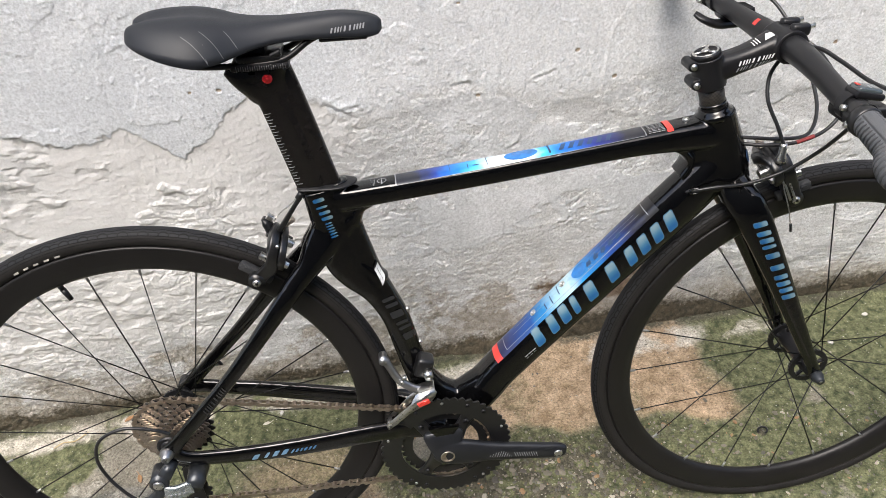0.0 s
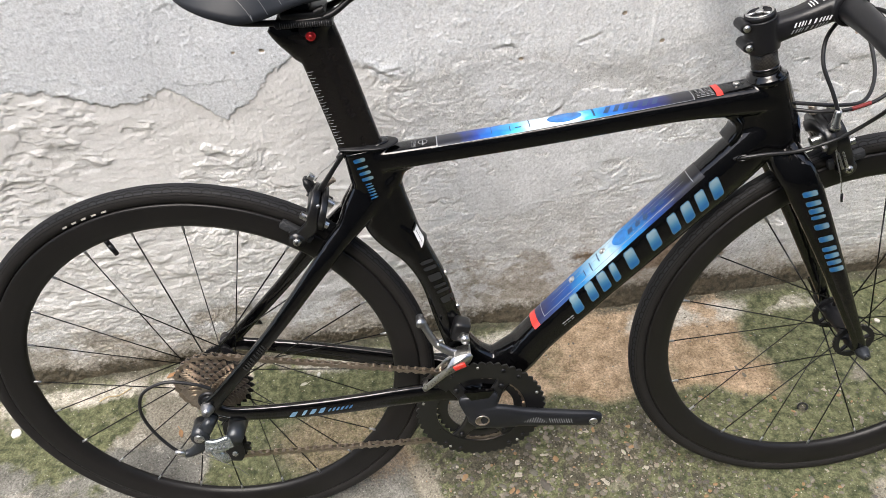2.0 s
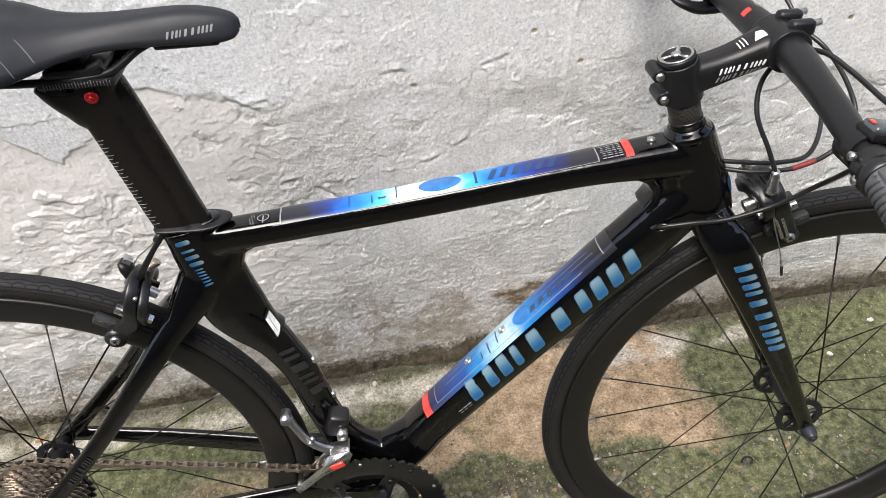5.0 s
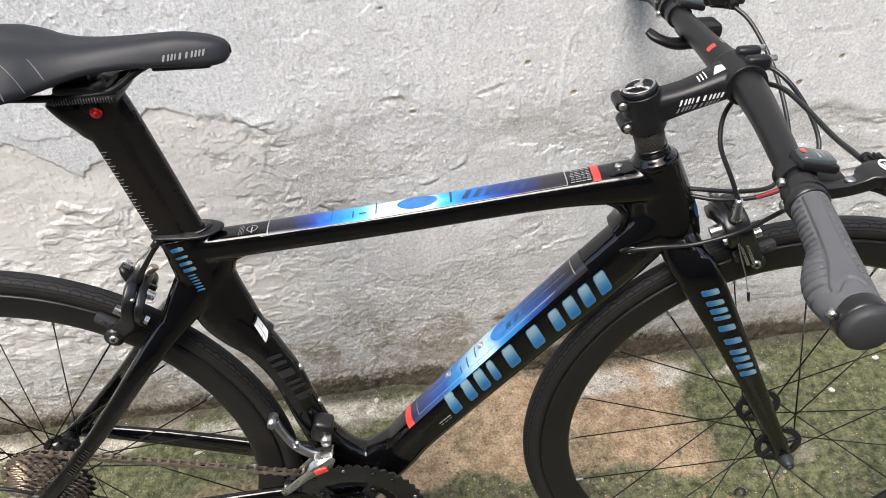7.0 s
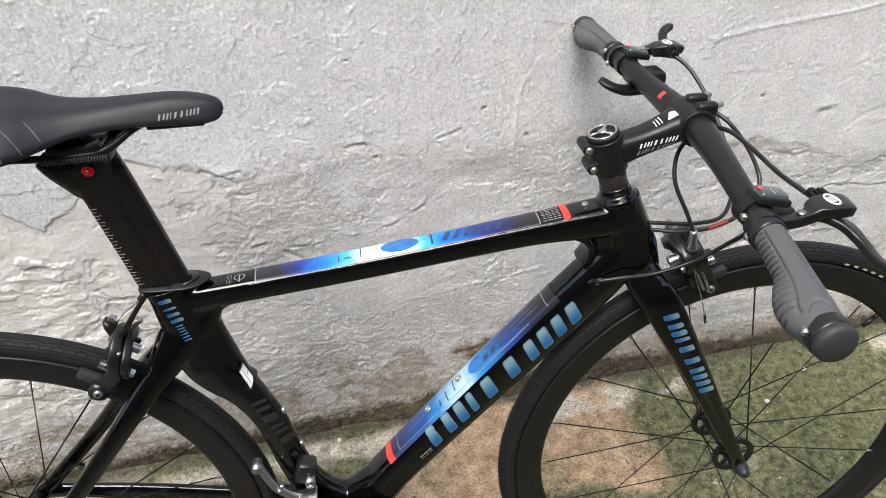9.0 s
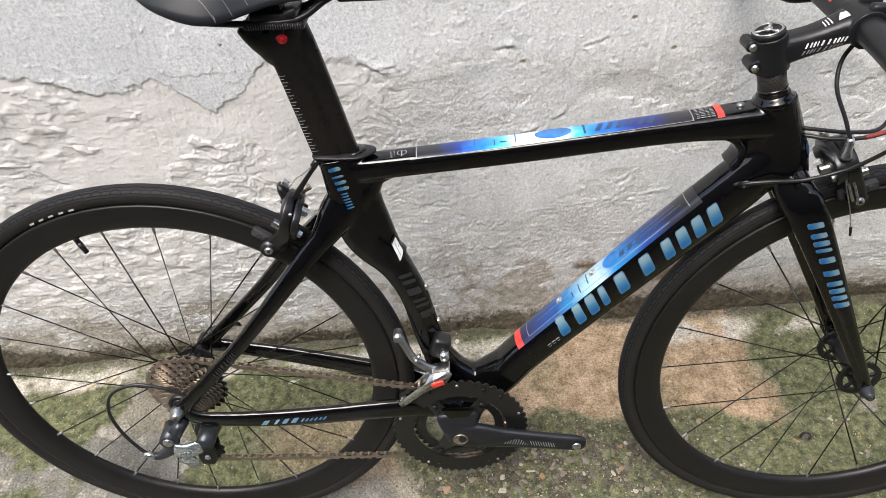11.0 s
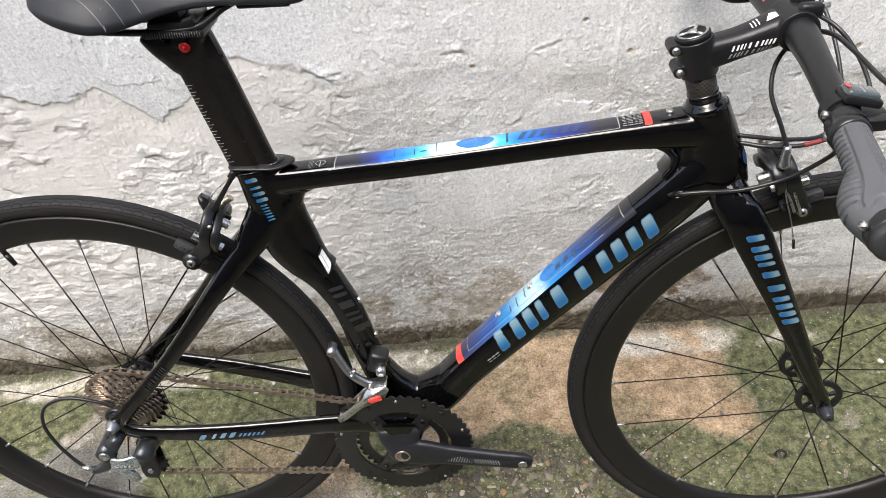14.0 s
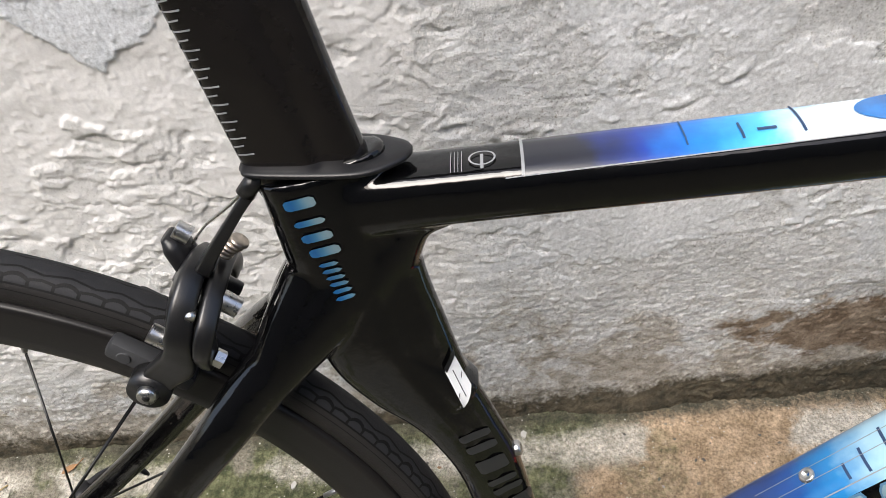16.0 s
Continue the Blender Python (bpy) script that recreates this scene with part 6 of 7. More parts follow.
CONCRETE = layered("mossy_concrete", ((0.205, 0.188, 0.146), (0.335, 0.307, 0.250), 16.0),
                   [("slab", (0.145, 0.142, 0.122), (0.270, 0.262, 0.235), 22.0), ("earth", (0.285, 0.205, 0.125), (0.56, 0.42, 0.285), 30.0), ("pale", (0.42, 0.385, 0.32), (0.68, 0.64, 0.56), 45.0), ("moss", (0.048, 0.060, 0.028), (0.200, 0.204, 0.110), 60.0),
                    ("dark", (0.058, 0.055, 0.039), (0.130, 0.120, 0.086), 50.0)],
                   rough=(0.7, 0.95), grain=(0.30, 1.62), bumps=((160, 0.9, 0.004), (500, 0.8, 0.0016), (1400, 0.5, 0.0006)), speck=("x", (0.55, 0.53, 0.47), 210.0, 0.26))

# wall: fine relief where the camera passes, coarse further off
xs = np.r_[-7.0, -4.0, -2.2, -1.3, np.arange(-0.80, -0.1, 0.0026), np.arange(-0.1, 1.15, 0.0016), np.arange(1.15, 2.05, 0.0026), 2.4, 3.2, 5.0, 8.0]
zs = np.r_[-0.06, np.arange(-0.01, 1.06, 0.0017), 1.2, 1.5, 2.0, 2.6, 3.2]
X, Z = np.meshgrid(xs, zs, indexing="ij")
EDGE = [(-7, 0.72), (-0.9, 0.70), (-0.40, 0.69), (-0.233, 0.666), (-0.204, 0.655), (-0.155, 0.629), (-0.111, 0.633), (-0.058, 0.651), (-0.019, 0.622), (0.026, 0.585), (0.070, 0.618), (0.106, 0.659), (0.15, 0.69), (0.25, 0.66), (0.284, 0.629),
        (0.36, 0.626), (0.45, 0.655), (0.524, 0.639), (0.634, 0.608), (0.75, 0.62), (0.90, 0.66), (1.10, 0.60), (1.40, 0.52), (1.90, 0.48), (8, 0.5)]
edge_z = np.interp(X, [e[0] for e in EDGE], [e[1] for e in EDGE]) + 0.020 * (fbm(X, Z, 28, 3, 4) - 0.5) + 0.014 * (fbm(X, Z, 90, 9, 3) - 0.5) + 0.05 * (fbm(X, Z, 5, 8, 3) - 0.5) * step(0.15, 0.4, X)
soft = 0.0025 + 0.05 * step(0.12, 0.45, X) * fbm(X, Z, 3, 5, 2)
paint = step(-soft, soft, Z - edge_z)
skim = step(0.50, 0.535, fbm(X * 0.9, Z * 1.3, 6.5, 21, 6, 0.62)) * (1 - paint) * step(0.18, 0.34, Z)
rough_m = (1 - paint) * (1 - 0.75 * skim)
low = (1 - step(0.10, 0.36, Z + 0.10 * (fbm(X, Z, 6, 31, 4) - 0.5))) * (1 - 0.65 * step(0.88, 1.08, X + 0.1 * (fbm(X, Z, 5, 35, 3) - 0.5)))
WX, WZ = X + 0.016 * (fbm(X, Z, 38, 12, 4, 0.6) - 0.5), Z + 0.016 * (fbm(X, Z, 38, 16, 4, 0.6) - 0.5)
t1 = fbm(WX * 0.8, WZ * 1.25, 9, 11, 5, 0.52)
t2 = fbm(WX * 0.85, WZ * 1.2, 20, 17, 4, 0.52)
clean = (1 - step(0.20, 0.42, X + 0.10 * (fbm(X, Z, 7, 33, 4) - 0.5))) * step(0.09, 0.24, Z + 0.14 * (fbm(X, Z, 8, 37, 4) - 0.5)) * (1 - paint)
flakes = step(0.44, 0.446, t1) + step(0.53, 0.535, t1) + 0.7 * step(0.60, 0.606, t1) + 0.8 * step(0.47, 0.476, t2) + 0.7 * step(0.57, 0.576, t2)
patch = step(0.40, 0.58, fbm(X, Z * 1.2, 9, 15, 3))  # where the sand has been laid bare
crumb = 0.7 * (0.5 - fbm(X, Z * 1.1, 95, 13, 3, 0.8, ridge=True)) + 0.30 * (0.5 - fbm(X, Z * 1.2, 34, 14, 2, 0.6, ridge=True))
sand = fbm(X, Z, 190, 27, 2, 0.8) - 0.5
h = 0.006 * (fbm(X, Z, 1.8, 1, 3) - 0.5) + 0.0044 * paint + 0.0020 * skim
t3 = fbm(WX * 0.7, WZ * 1.5, 44, 23, 3, 0.5)
h += rough_m * (0.0008 * flakes * (1 + 0.5 * clean) + 0.0009 * (0.35 + 0.65 * clean) * (step(0.50, 0.52, t3) + step(0.62, 0.64, t3)) + (1 - 0.75 * clean) * (0.0005 * crumb * (0.10 + 0.90 * patch) + 0.0024 * sand * (0.25 + 0.75 * patch)) + 0.0004 * (fbm(X, Z, 24, 19, 4, 0.6) - 0.5))
h += 0.0007 * rough_m * (fbm(X * 7, Z * 0.8, 12, 29, 4) - 0.5) * (1 - patch)
h += paint * (0.0004 * (fbm(X, Z, 22, 41, 4, 0.55) - 0.5) + 0.0008 * step(0.73, 0.79, fbm(X, Z, 190, 45, 2)) + 0.0014 * (fbm(X * 8, Z * 0.7, 7, 46, 5, 0.75) - 0.5) + 0.0008 * step(0.52, 0.526, fbm(WX, WZ, 7, 43, 5, 0.55)) + 0.0006 * sand)
h += skim * (0.0006 * (fbm(X, Z, 50, 47, 4, 0.65) - 0.5) + 0.0007 * step(0.72, 0.78, fbm(X, Z, 190, 49, 2)) + 0.0013 * (fbm(X * 8, Z * 0.7, 8, 48, 5, 0.75) - 0.5) + 0.0006 * sand)
h += low * rough_m * (0.0012 * (fbm(X * 0.8, Z * 1.3, 60, 51, 4, 0.7) - 0.5) + 0.0016 * sand)
# trowel lines and scratches: from, to, height
for (ax, az), (bx, bz), up in (((0.54, 0.325), (0.80, 0.350), 0.0010), ((0.93, 0.72), (0.94, 0.90), 0.0009), ((1.05, 0.77), (1.35, 0.80), 0.0010), ((0.735, 0.50), (0.745, 0.72), 0.0012), ((0.36, 0.475), (0.40, 0.440), -0.004), ((0.17, 0.42), (0.28, 0.40), 0.0015)):
    t = np.clip(((X - ax) * (bx - ax) + (Z - az) * (bz - az)) / ((bx - ax) ** 2 + (bz - az) ** 2), 0, 1)
    d = np.hypot(X - ax - t * (bx - ax), Z - az - t * (bz - az) + 0.008 * (fbm(X, Z, 14, 71, 3) - 0.5))
    h += up * np.exp(-((d / 0.004) ** 2))
# cracked lips where one coat has come off another
LIPS = [[(0.285, 0.642), (0.325, 0.646), (0.357, 0.648), (0.373, 0.642)], [(0.265, 0.655), (0.298, 0.633), (0.298, 0.604), (0.279, 0.548), (0.296, 0.530)], [(0.479, 0.664), (0.500, 0.667), (0.521, 0.653)],
        [(0.530, 0.501), (0.588, 0.531), (0.607, 0.560), (0.643, 0.603), (0.666, 0.616), (0.681, 0.589)], [(0.378, 0.487), (0.418, 0.490), (0.437, 0.497), (0.477, 0.487)], [(0.284, 0.486), (0.314, 0.500), (0.329, 0.501)],
        [(0.622, 0.658), (0.651, 0.667)], [(1.121, 0.705), (1.343, 0.701), (1.624, 0.684)], [(0.873, 0.858), (0.969, 0.876)], [(1.189, 0.530), (1.240, 0.543)], [(1.378, 0.586), (1.450, 0.562)], [(1.250, 0.438), (1.384, 0.441), (1.530, 0.423), (1.633, 0.434)]]
for n_line, line in enumerate(LIPS):
    deep = 0.18 if 7 <= n_line <= 10 else 0.55
    for (ax, az), (bx, bz) in zip(line, line[1:]):
        near_it = (X > min(ax, bx) - 0.03) & (X < max(ax, bx) + 0.03) & (Z > min(az, bz) - 0.03) & (Z < max(az, bz) + 0.03)
        xx, zz = X[near_it], Z[near_it]
        wx, wz = xx + 0.010 * (fbm(xx, zz, 45, 72, 3) - 0.5), zz + 0.012 * (fbm(xx, zz, 45, 74, 3) - 0.5)
        t = np.clip(((wx - ax) * (bx - ax) + (wz - az) * (bz - az)) / ((bx - ax) ** 2 + (bz - az) ** 2), 0, 1)
        dx, dz = wx - ax - t * (bx - ax), wz - az - t * (bz - az)
        here = deep * step(0.40, 0.58, fbm(xx, zz, 34, 76, 3))
        h[near_it] += here * 0.0022 * np.exp(-((dx / 0.009) ** 2) - ((dz - 0.004) / 0.006) ** 2) - here * 0.0030 * np.exp(-((dx / 0.006) ** 2) - ((dz + 0.003) / 0.0035) ** 2)
d = np.hypot((X - 1.30) * 0.7, Z - 0.623)
h += 0.003 * np.exp(-((d / 0.014) ** 2)) - 0.004 * np.exp(-((np.hypot((X - 1.305) * 0.6, Z - 0.612) / 0.008) ** 2))
pit = np.zeros_like(X)
for px, pz, pr in ((0.489, 0.800, 0.0030), (0.688, 0.699, 0.0035), (0.060, 0.702, 0.0028), (0.519, 0.637, 0.004), (0.761, 0.643, 0.004), (1.463, 0.764, 0.005), (1.114, 0.621, 0.005), (1.171, 0.659, 0.004), (0.105, 0.70, 0.0032)):
    d = np.hypot((X - px) * 0.7, Z - pz) + 0.004 * (fbm(X, Z, 120, 81, 2) - 0.5)
    pit = np.maximum(pit, 1 - step(pr * 0.5, pr, d))
h -= 0.0018 * pit
# the foot: a rounded, broken mortar strip
foot_n = fbm(X, Z, 9, 91, 4)
foot = 0.95 * (1 - step(0.010, 0.085, Z + 0.06 * (foot_n - 0.5) - 0.012 * step(0.35, 0.8, X) * (1 - step(0.9, 1.2, X))))
h += 0.012 * (1 - step(0.0, 0.06, Z)) * fbm(X, Z, 7, 93, 3) + 0.006 * foot * (fbm(X, Z, 110, 95, 3, 0.7) - 0.5)
warp = 0.10 * (fbm(X, Z, 11, 107, 5, 0.6) - 0.5)
spot = np.exp(-(((X - 0.80 + warp) / 0.19) ** 2) - (((Z - 0.150 - warp) / 0.085) ** 2))
rust = step(0.26, 0.90, spot * (0.35 + 1.3 * fbm(X * 0.7, Z * 1.3, 26, 101, 5, 0.65))) * 0.9
spot = np.exp(-(((X - 1.72 + warp) / 0.07) ** 2) - (((Z - 0.54 - warp) / 0.045) ** 2))
rust += 0.7 * step(0.35, 1.0, spot * (0.35 + 1.2 * fbm(X, Z, 30, 103, 5, 0.65)))
grime = np.clip(low * step(0.36, 0.66, fbm(X, Z * 1.4, 16, 111, 5, 0.62)) * 0.75 + 0.10 * low, 0, 1) + 0.14 * rough_m * step(0.56, 0.72, fbm(X, Z, 20, 113, 5, 0.6))
grime = np.maximum(grime, 0.8 * (1 - step(0.02, 0.17, Z + 0.12 * (fbm(X, Z, 10, 117, 5, 0.6) - 0.5))))
grime = grime * (1 - 0.7 * clean)
grid = np.stack([X, wall_y(X) - h, Z], -1)
wall = tagged(sheet("wall_north", grid, {"paint": paint * (1 - 0.5 * step(0.12, 0.40, X)), "skim": skim, "clean": clean, "rough": np.clip((rough_m * 0.85 + 0.30 - 0.28 * skim) * (1 - 0.65 * clean), 0.10, 1), "grime": np.clip(grime, 0, 1), "rust": np.clip(rust, 0, 1), "pit": pit, "foot": np.clip(foot, 0, 1)}, PLASTER), "old white plaster wall, flaking, stained and dark at its foot", "wall", kind="structure")
bm = bmesh.new()
for (x0, x1) in ((-7.0, 8.0),):
    v = [bm.verts.new((x, wall_y(x) + d, z)) for x in (x0, x1) for d in (0.03, 0.25) for z in (-0.06, 3.2)]
    for q in ((0, 1, 3, 2), (4, 6, 7, 5), (0, 4, 5, 1), (2, 3, 7, 6), (1, 5, 7, 3), (0, 2, 6, 4)):
        bm.faces.new([v[i] for i in q])
part("wall_core", bm, PLASTER, wall, smooth=False)

# unseen wall opposite, added dark and tall to shape reflections and skylight
bm = bmesh.new()
block(bm, (0.5, -4.2, 2.47), (15, 0.2, 5.0), 0)
tagged(part("unseen_wall_south", bm, material("far_plaster", (0.11, 0.107, 0.10), 0.9, vary=0.25, scale=3), smooth=False), "plain unseen wall across the lane, added dark for the reflections", "wall", kind="structure")

# ground: one sheet to the horizon
xs = np.r_[-80, -40, -15, -6, -3, -1.8, -1.2, np.arange(-0.80, 2.15, 0.005), 2.4, 3.0, 4.5, 8, 20, 45, 80]
ys = np.r_[-80, -40, -15, -6, -3, -1.6, -0.9, -0.6, np.arange(-0.40, 0.60, 0.005), 0.8, 1.5, 4, 12, 40, 80]
X, Y = np.meshgrid(xs, ys, indexing="ij")
near = step(-1.6, -0.4, Y)
wob = 0.06 * (fbm(X, Y, 7, 201, 4) - 0.5)
slab = (1 - step(0.27, 0.31, X + 0.25 * Y + wob * 0.6)) * (1 - step(0.11, 0.16, Y + 0.09 * X + wob))
earth = step(0.42, 0.54, X + 0.10 * (0.4 - Y) + wob * 3.0) * (1 - step(0.98, 1.06, X + 0.35 * (Y - 0.3) + wob * 2)) * step(0.145, 0.20, Y + wob * 1.2) * (0.72 + 0.28 * step(0.35, 0.60, fbm(X, Y, 9, 205, 4)))
earth = np.maximum(earth, 0.62 * (1 - step(0.09, 0.23, np.hypot((X - 0.16) * 0.9, (Y - 0.13) * 1.5) + wob)))
pale = np.exp(-(((Y - wall_y(X) + 0.060) / 0.034) ** 2)) * step(0.40, 0.54, fbm(X, Y, 6, 211, 4)) * 0.9 + 0.45 * step(0.64, 0.70, fbm(X, Y, 18, 213, 5, 0.6)) * (1 - step(-0.15, 0.0, X)) + 0.9 * np.exp(-(((X + 0.36) / 0.10) ** 2) - ((Y - 0.295) / 0.032) ** 2) * step(0.36, 0.50, fbm(X, Y, 12, 215, 4))
moss = step(0.40, 0.62, fbm(X, Y, 5.5, 221, 5, 0.6) + 0.18 * np.exp(-(((X + 0.02) / 0.2) ** 2) - ((Y - 0.2) / 0.1) ** 2) - 0.04 * (1 - step(-0.32, -0.14, X + wob)) + 0.30 * step(1.10, 1.28, X) - 0.10 * step(0.98, 1.15, X) * (1 - step(-0.02, 0.06, Y + wob)) - 0.04 * slab + 0.26 * step(0.30, 0.36, X + 0.2 * Y + wob) * (1 - step(0.10, 0.17, Y - 0.04 * X + wob * 1.4)) * (1 - step(0.95, 1.15, X))) * (1 - 0.85 * earth) * (1 - 0.7 * np.clip(pale, 0, 1))
# away from the stretch in view the ground is evenly mottled
seen = step(-1.2, -0.75, X) * (1 - step(2.1, 2.6, X)) * step(-0.9, -0.38, Y) * (1 - step(0.6, 0.9, Y))
slab, earth, pale, moss = slab * seen, earth * seen, pale * seen, moss * seen + 0.42 * (1 - seen)
gravel_m = step(0.30, 0.36, X + 0.2 * Y + wob) * (1 - step(0.10, 0.17, Y - 0.04 * X + wob * 1.4))
# darker strip along the wall's base, dark mottling in the gravel
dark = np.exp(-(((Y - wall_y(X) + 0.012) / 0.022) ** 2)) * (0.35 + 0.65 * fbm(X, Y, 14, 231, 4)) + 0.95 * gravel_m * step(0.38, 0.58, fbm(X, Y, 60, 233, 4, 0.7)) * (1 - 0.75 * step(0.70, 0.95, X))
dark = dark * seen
dark = np.maximum(dark, 0.85 * (1 - step(-0.9, -0.5, Y + 3 * wob)))  # unseen foreground, darkened to keep the frame's reflections black
dark = np.maximum(dark, 1 - step(0.006, 0.011, np.hypot(X - 1.047, Y - 0.123) + 0.006 * (fbm(X, Y, 90, 235, 2) - 0.5)))
h = near * (0.006 * (fbm(X, Y, 4, 241, 4) - 0.5) + 0.0035 * (fbm(X, Y, 45, 243, 4) - 0.5) + 0.0030 * moss * fbm(X, Y, 70, 245, 3)) + 0.003 * slab - 0.003
h -= 0.004 * np.exp(-(((X + 0.25 * Y - 0.30 + wob * 0.6) / 0.006) ** 2)) * (1 - step(0.10, 0.16, Y))
h += 0.012 * step(-0.07, -0.01, Y - wall_y(X)) * fbm(X, Y, 6, 247, 3)
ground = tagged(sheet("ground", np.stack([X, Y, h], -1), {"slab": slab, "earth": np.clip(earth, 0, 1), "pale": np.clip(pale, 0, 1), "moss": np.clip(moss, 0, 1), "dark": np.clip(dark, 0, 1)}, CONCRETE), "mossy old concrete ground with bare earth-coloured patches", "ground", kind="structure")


def stone_material(name, per_island):
    m = bpy.data.materials.new(name)
    m.use_nodes = True
    nt = m.node_tree
    b = nt.nodes["Principled BSDF"]
    src = nt.nodes.new("ShaderNodeNewGeometry") if per_island else nt.nodes.new("ShaderNodeObjectInfo")
    r = nt.nodes.new("ShaderNodeValToRGB")
    r.color_ramp.interpolation = "CONSTANT"
    cols = [(0.0, (0.15, 0.14, 0.11)), (0.22, (0.24, 0.21, 0.165)), (0.42, (0.11, 0.10, 0.082)), (0.60, (0.30, 0.265, 0.205)), (0.70, (0.36, 0.22, 0.11)), (0.80, (0.19, 0.165, 0.13)), (0.93, (0.48, 0.44, 0.36))]
    r.color_ramp.elements[0].color = (*cols[0][1], 1)
    r.color_ramp.elements[1].position, r.color_ramp.elements[1].color = cols[-1][0], (*cols[-1][1], 1)
    for p, c in cols[1:-1]:
        r.color_ramp.elements.new(p).color = (*c, 1)
    nt.links.new(src.outputs["Random Per Island" if per_island else "Random"], r.inputs["Fac"])
    tc = nt.nodes.new("ShaderNodeTexCoord")
    n = nt.nodes.new("ShaderNodeTexNoise")
    n.inputs["Scale"].default_value = 300
    nt.links.new(tc.outputs["Object"], n.inputs["Vector"])
    mix = nt.nodes.new("ShaderNodeMix")
    mix.data_type, mix.blend_type = "RGBA", "MULTIPLY"
    mix.inputs["Factor"].default_value = 0.5
    nt.links.new(r.outputs["Color"], mix.inputs["A"])
    nt.links.new(n.outputs["Color"], mix.inputs["B"])
    nt.links.new(mix.outputs["Result"], b.inputs["Base Color"])
    b.inputs["Roughness"].default_value = 0.6
    return m


STONES, STONE = stone_material("gravel_stones", True), stone_material("pebble_stone", False)
rng = np.random.default_rng(5)


def ground_z(x, y):
    i, j = np.clip(np.searchsorted(xs, x), 1, len(xs) - 1), np.clip(np.searchsorted(ys, y), 1, len(ys) - 1)
    return h[i, j]


def scatter(count, x0, x1, y0, y1, keep):
    out = []
    while len(out) < count:
        x, y = rng.uniform(x0, x1), rng.uniform(y0, y1)
        if rng.random() < keep(x, y):
            out.append((x, y))
    return out


bm = bmesh.new()
bmesh.ops.create_icosphere(bm, subdivisions=1, radius=1)
ico_v = np.array([v.co[:] for v in bm.verts])
ico_f = np.array([[v.index for v in f.verts] for f in bm.faces])
bm.free()


def in_gravel(x, y):
    i, j = np.clip(np.searchsorted(xs, x), 1, len(xs) - 1), np.clip(np.searchsorted(ys, y), 1, len(ys) - 1)
    return float(gravel_m[i, j])


spots = scatter(3600, 0.25, 1.35, -0.30, 0.22, lambda x, y: in_gravel(x, y) * (1.0 if x < 0.85 else 0.45)) + scatter(1500, -0.75, 2.0, -0.15, 0.50, lambda x, y: 0.30 if y < wall_y(x) - 0.03 else 0)
vs, fs = [], []
for k, (x, y) in enumerate(spots):
    r = (0.0012 + 0.0040 * rng.random() ** 2.5) * (1.0 if k < 3600 else 0.55)
    ang = rng.uniform(0, 6.28)
    c, s = math.cos(ang), math.sin(ang)
    p = ico_v * rng.uniform(0.8, 1.2, (12, 1)) * (r * rng.uniform(0.9, 1.5), r * rng.uniform(0.7, 1.0), r * 0.6)
    p = np.stack([p[:, 0] * c - p[:, 1] * s + x, p[:, 0] * s + p[:, 1] * c + y, p[:, 2] + ground_z(x, y) + r * 0.15], -1)
    fs.append(ico_f + 12 * k)
    vs.append(p)
me = bpy.data.meshes.new("gravel")
me.from_pydata(np.vstack(vs).tolist(), [], np.vstack(fs).tolist())
me.materials.append(STONES)
tagged(new("gravel", me), "small mixed stones set in the mossy ground", "gravel", kind="stuff")

# larger pebbles, each a piece of the ground
shapes = []
for k in range(6):
    bm = bmesh.new()
    bmesh.ops.create_icosphere(bm, subdivisions=2, radius=1)
    for v in bm.verts:
        v.co *= 0.80 + 0.62 * noise.noise(v.co * 0.9 + Vector((7.1 * k, 0, 0)))
        v.co.z *= 0.42
    me = bpy.data.meshes.new("pebble")
    bm.to_mesh(me)
    bm.free()
    me.materials.append(STONE)
    shapes.append(me)
KNOWN = [(0.503, 0.030, 0.009), (0.502, 0.086, 0.0105), (0.632, 0.085, 0.008), (0.522, 0.004, 0.014), (0.573, 0.074, 0.0075), (0.589, 0.059, 0.007), (0.36, 0.055, 0.009), (0.42, 0.05, 0.007), (0.55, 0.055, 0.007)]
spots = KNOWN + [(x, y, 0.0030 + 0.0052 * rng.random() ** 2) for x, y in scatter(210, 0.30, 0.95, -0.16, 0.16, in_gravel)] + [(x, y, 0.003 + 0.004 * rng.random()) for x, y in scatter(45, 0.9, 1.9, -0.05, 0.4, lambda x, y: 0.5)]
for k, (x, y, r) in enumerate(spots):
    o = new("pebble", shapes[k % 6])
    o.parent = ground
    o.matrix_basis = Matrix.Translation((x, y, float(ground_z(x, y)) - 0.02 * r)) @ pose(0, 0, 0, rng.uniform(-12, 12), rng.uniform(-12, 12), rng.uniform(0, 360)) @ Matrix.Diagonal((r * rng.uniform(1.0, 1.5), r * rng.uniform(0.75, 1.0), r, 1))

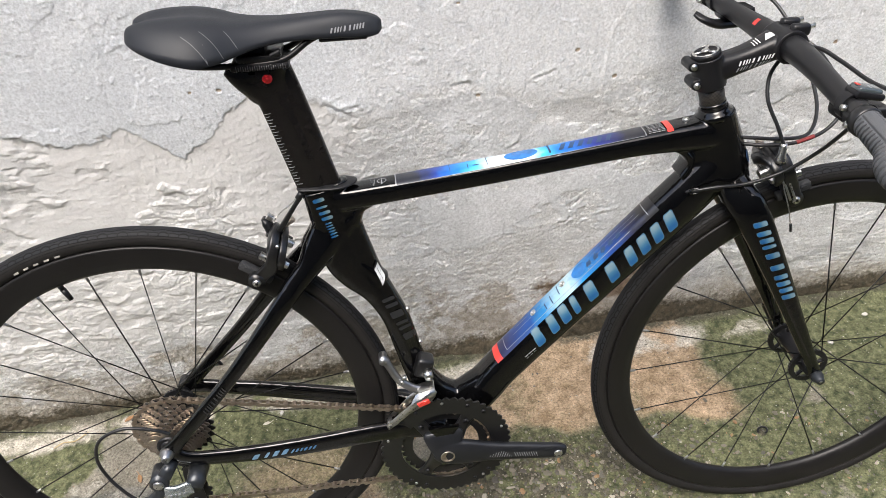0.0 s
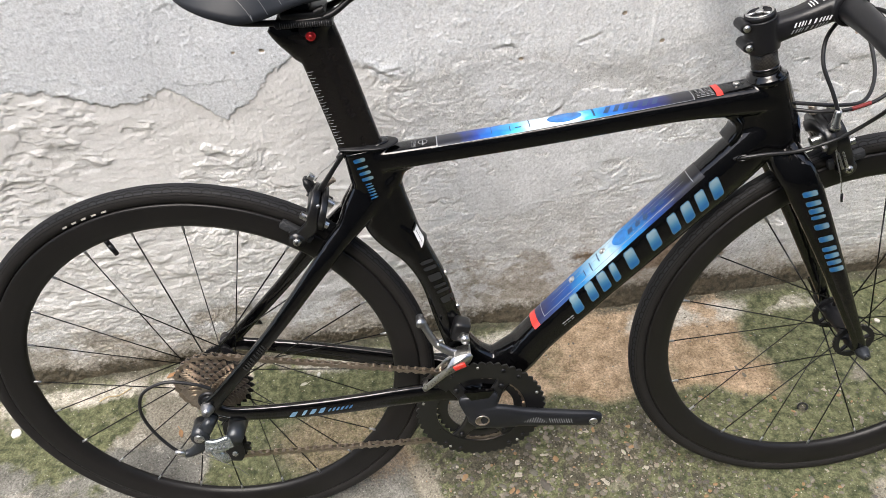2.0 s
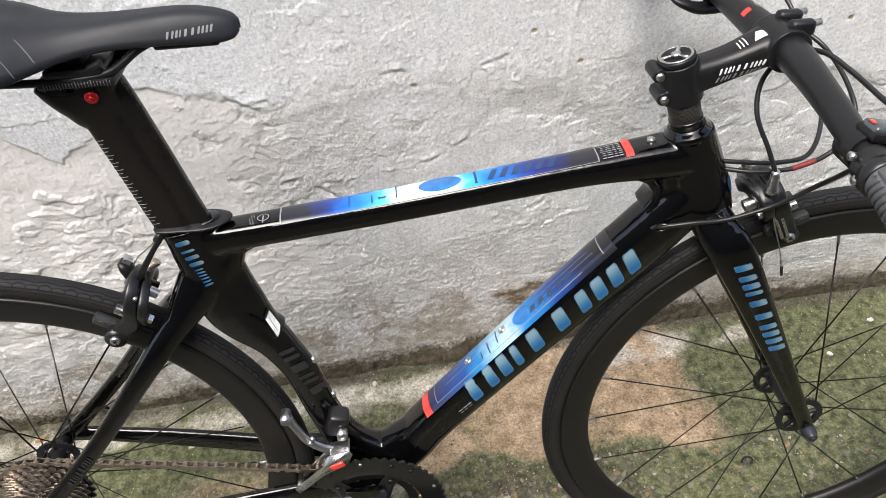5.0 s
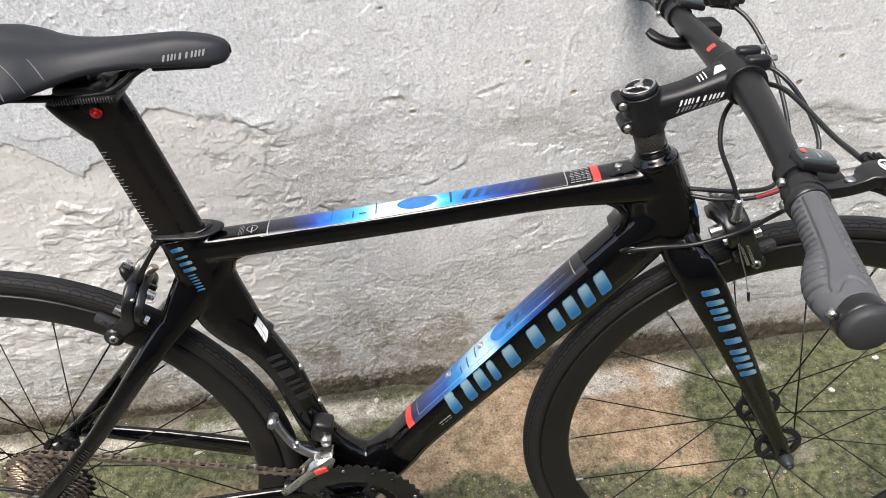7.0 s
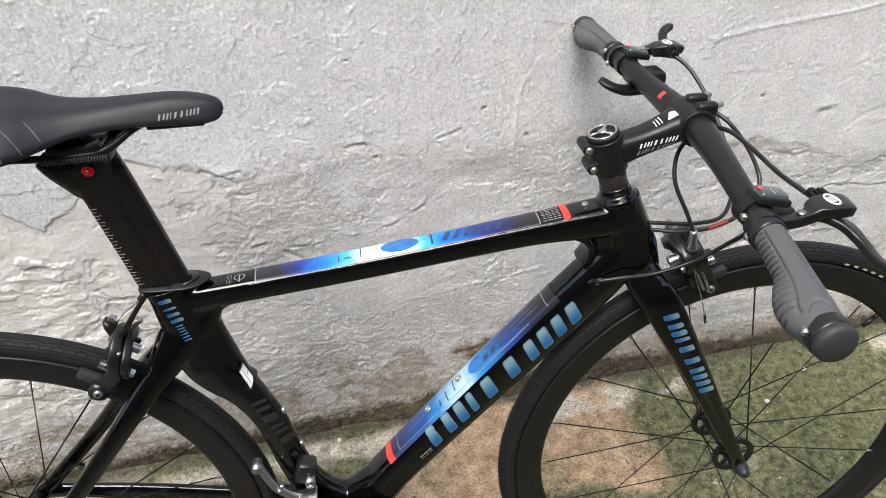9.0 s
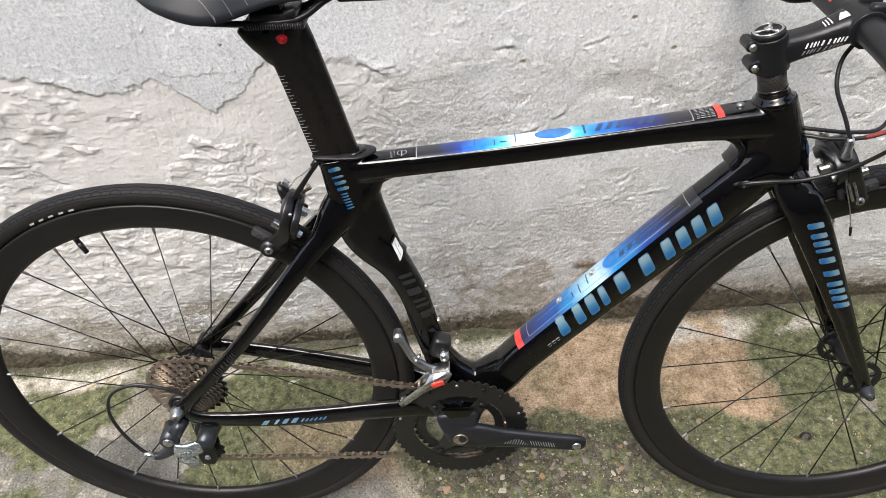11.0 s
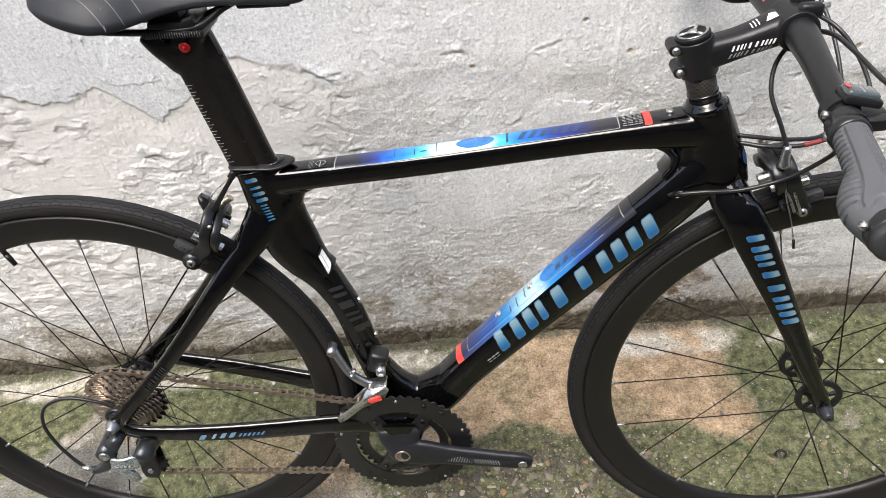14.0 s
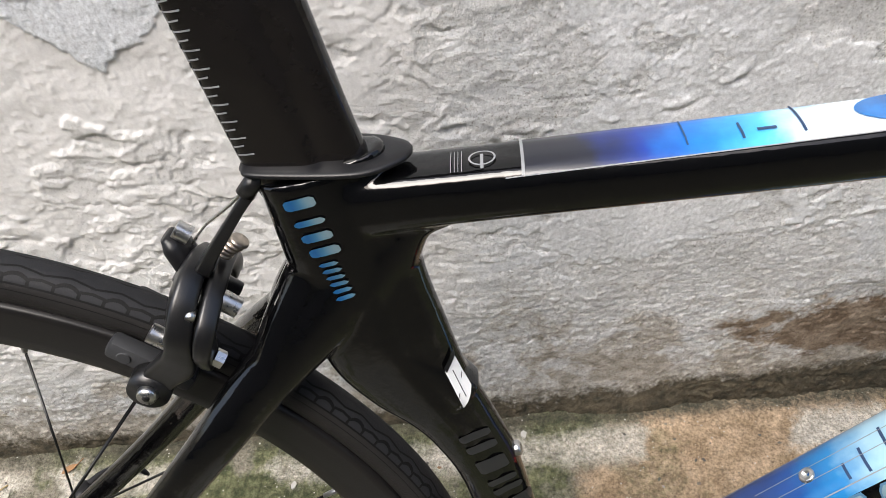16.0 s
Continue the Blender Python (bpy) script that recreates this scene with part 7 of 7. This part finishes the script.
# dry leaves and paint chips lying about
LEAF = material("dry_leaf", (0.34, 0.19, 0.09), 0.8, vary=0.35, scale=90)
PALELEAF = material("pale_leaf", (0.52, 0.50, 0.42), 0.8, vary=0.2, scale=90)
for x, y, size, turn, mat, lab in ((-0.224, 0.324, 0.011, 40, LEAF, "brown dry leaf on the ground by the wall"), (-0.176, 0.178, 0.010, 110, LEAF, "brown dry leaf lying on mossy concrete"), (0.061, 0.276, 0.008, 15, PALELEAF, "pale dry leaf lying on mossy concrete"),
                                   (-0.30, 0.285, 0.007, 70, PALELEAF, "pale dry leaf lying near the wall")):
    bm = bmesh.new()
    rows = []
    for i in range(9):
        f = i / 8
        w = 0.42 * math.sin(math.pi * f) ** 0.8 + 0.02
        rows.append([bm.verts.new((size * (f - 0.5) * 2, size * w * u, size * (0.14 * abs(u) + 0.10 * math.sin(3 * f)))) for u in (-1, -0.5, 0, 0.5, 1)])
    for a, b in zip(rows, rows[1:]):
        for k in range(4):
            bm.faces.new((a[k], b[k], b[k + 1], a[k + 1]))
    wire(bm, [(size, 0, 0.001), (size * 1.4, size * 0.1, 0.002), (size * 1.9, size * 0.3, 0.002)], 0.0006, n=5, per=3)
    lf = part("leaf", bm, mat, at=pose(x, y, float(ground_z(x, y)) + 0.0015, 0, 0, turn))
    so = lf.modifiers.new("thick", "SOLIDIFY")
    so.thickness = 0.0005
    tagged(lf, lab, "leaf", group="fallen leaves")
CHIP = material("plaster_chip", (0.56, 0.54, 0.50), 0.85, vary=0.1, scale=60)
for x, y, size in ((-0.511, 0.209, 0.015), (-0.47, 0.235, 0.010), (0.40, 0.372, 0.007), (-0.62, 0.17, 0.009), (0.09, 0.30, 0.006), (1.30, 0.33, 0.007), (1.42, 0.40, 0.008)):
    bm = bmesh.new()
    n = 9
    plate(bm, [(size * (0.6 + 0.5 * rng.random()) * math.cos(6.283 * k / n), 0.7 * size * (0.6 + 0.5 * rng.random()) * math.sin(6.283 * k / n)) for k in range(n)], -0.0015, 0.0015)
    o = part("plaster_chip", bm, CHIP, smooth=False, at=pose(x, y, float(ground_z(x, y)) + 0.0022, 90, 0, rng.uniform(0, 360)))
    tagged(o, "flat white plaster chip fallen on the ground", "chip", group="fallen plaster chips")

# a dry stalk and a scrap of black rubber
bm = wire(bmesh.new(), [(-0.030, -0.004, 0.003), (-0.012, 0.002, 0.005), (0.008, 0.000, 0.003), (0.026, 0.008, 0.004), (0.034, 0.014, 0.003)], 0.0011, n=6, per=4)
tagged(part("dry_stalk", bm, material("straw", (0.50, 0.38, 0.19), 0.7, vary=0.25, scale=120), at=pose(-0.335, 0.283, float(ground_z(-0.335, 0.283)), 0, 0, 12)), "thin yellow dry stalk lying on mossy concrete", "stalk")
bm = wire(bmesh.new(), [(-0.010, 0.001, 0.002), (-0.004, 0.006, 0.003), (0.004, 0.006, 0.005), (0.009, 0.000, 0.006), (0.007, -0.006, 0.004), (0.001, -0.007, 0.002)], 0.0020, n=8, per=5)
tagged(part("rubber_scrap", bm, SATIN, at=pose(1.047, 0.123, float(ground_z(1.047, 0.123)), 0, 0, 20)), "small curled scrap of black rubber on the ground", "scrap")
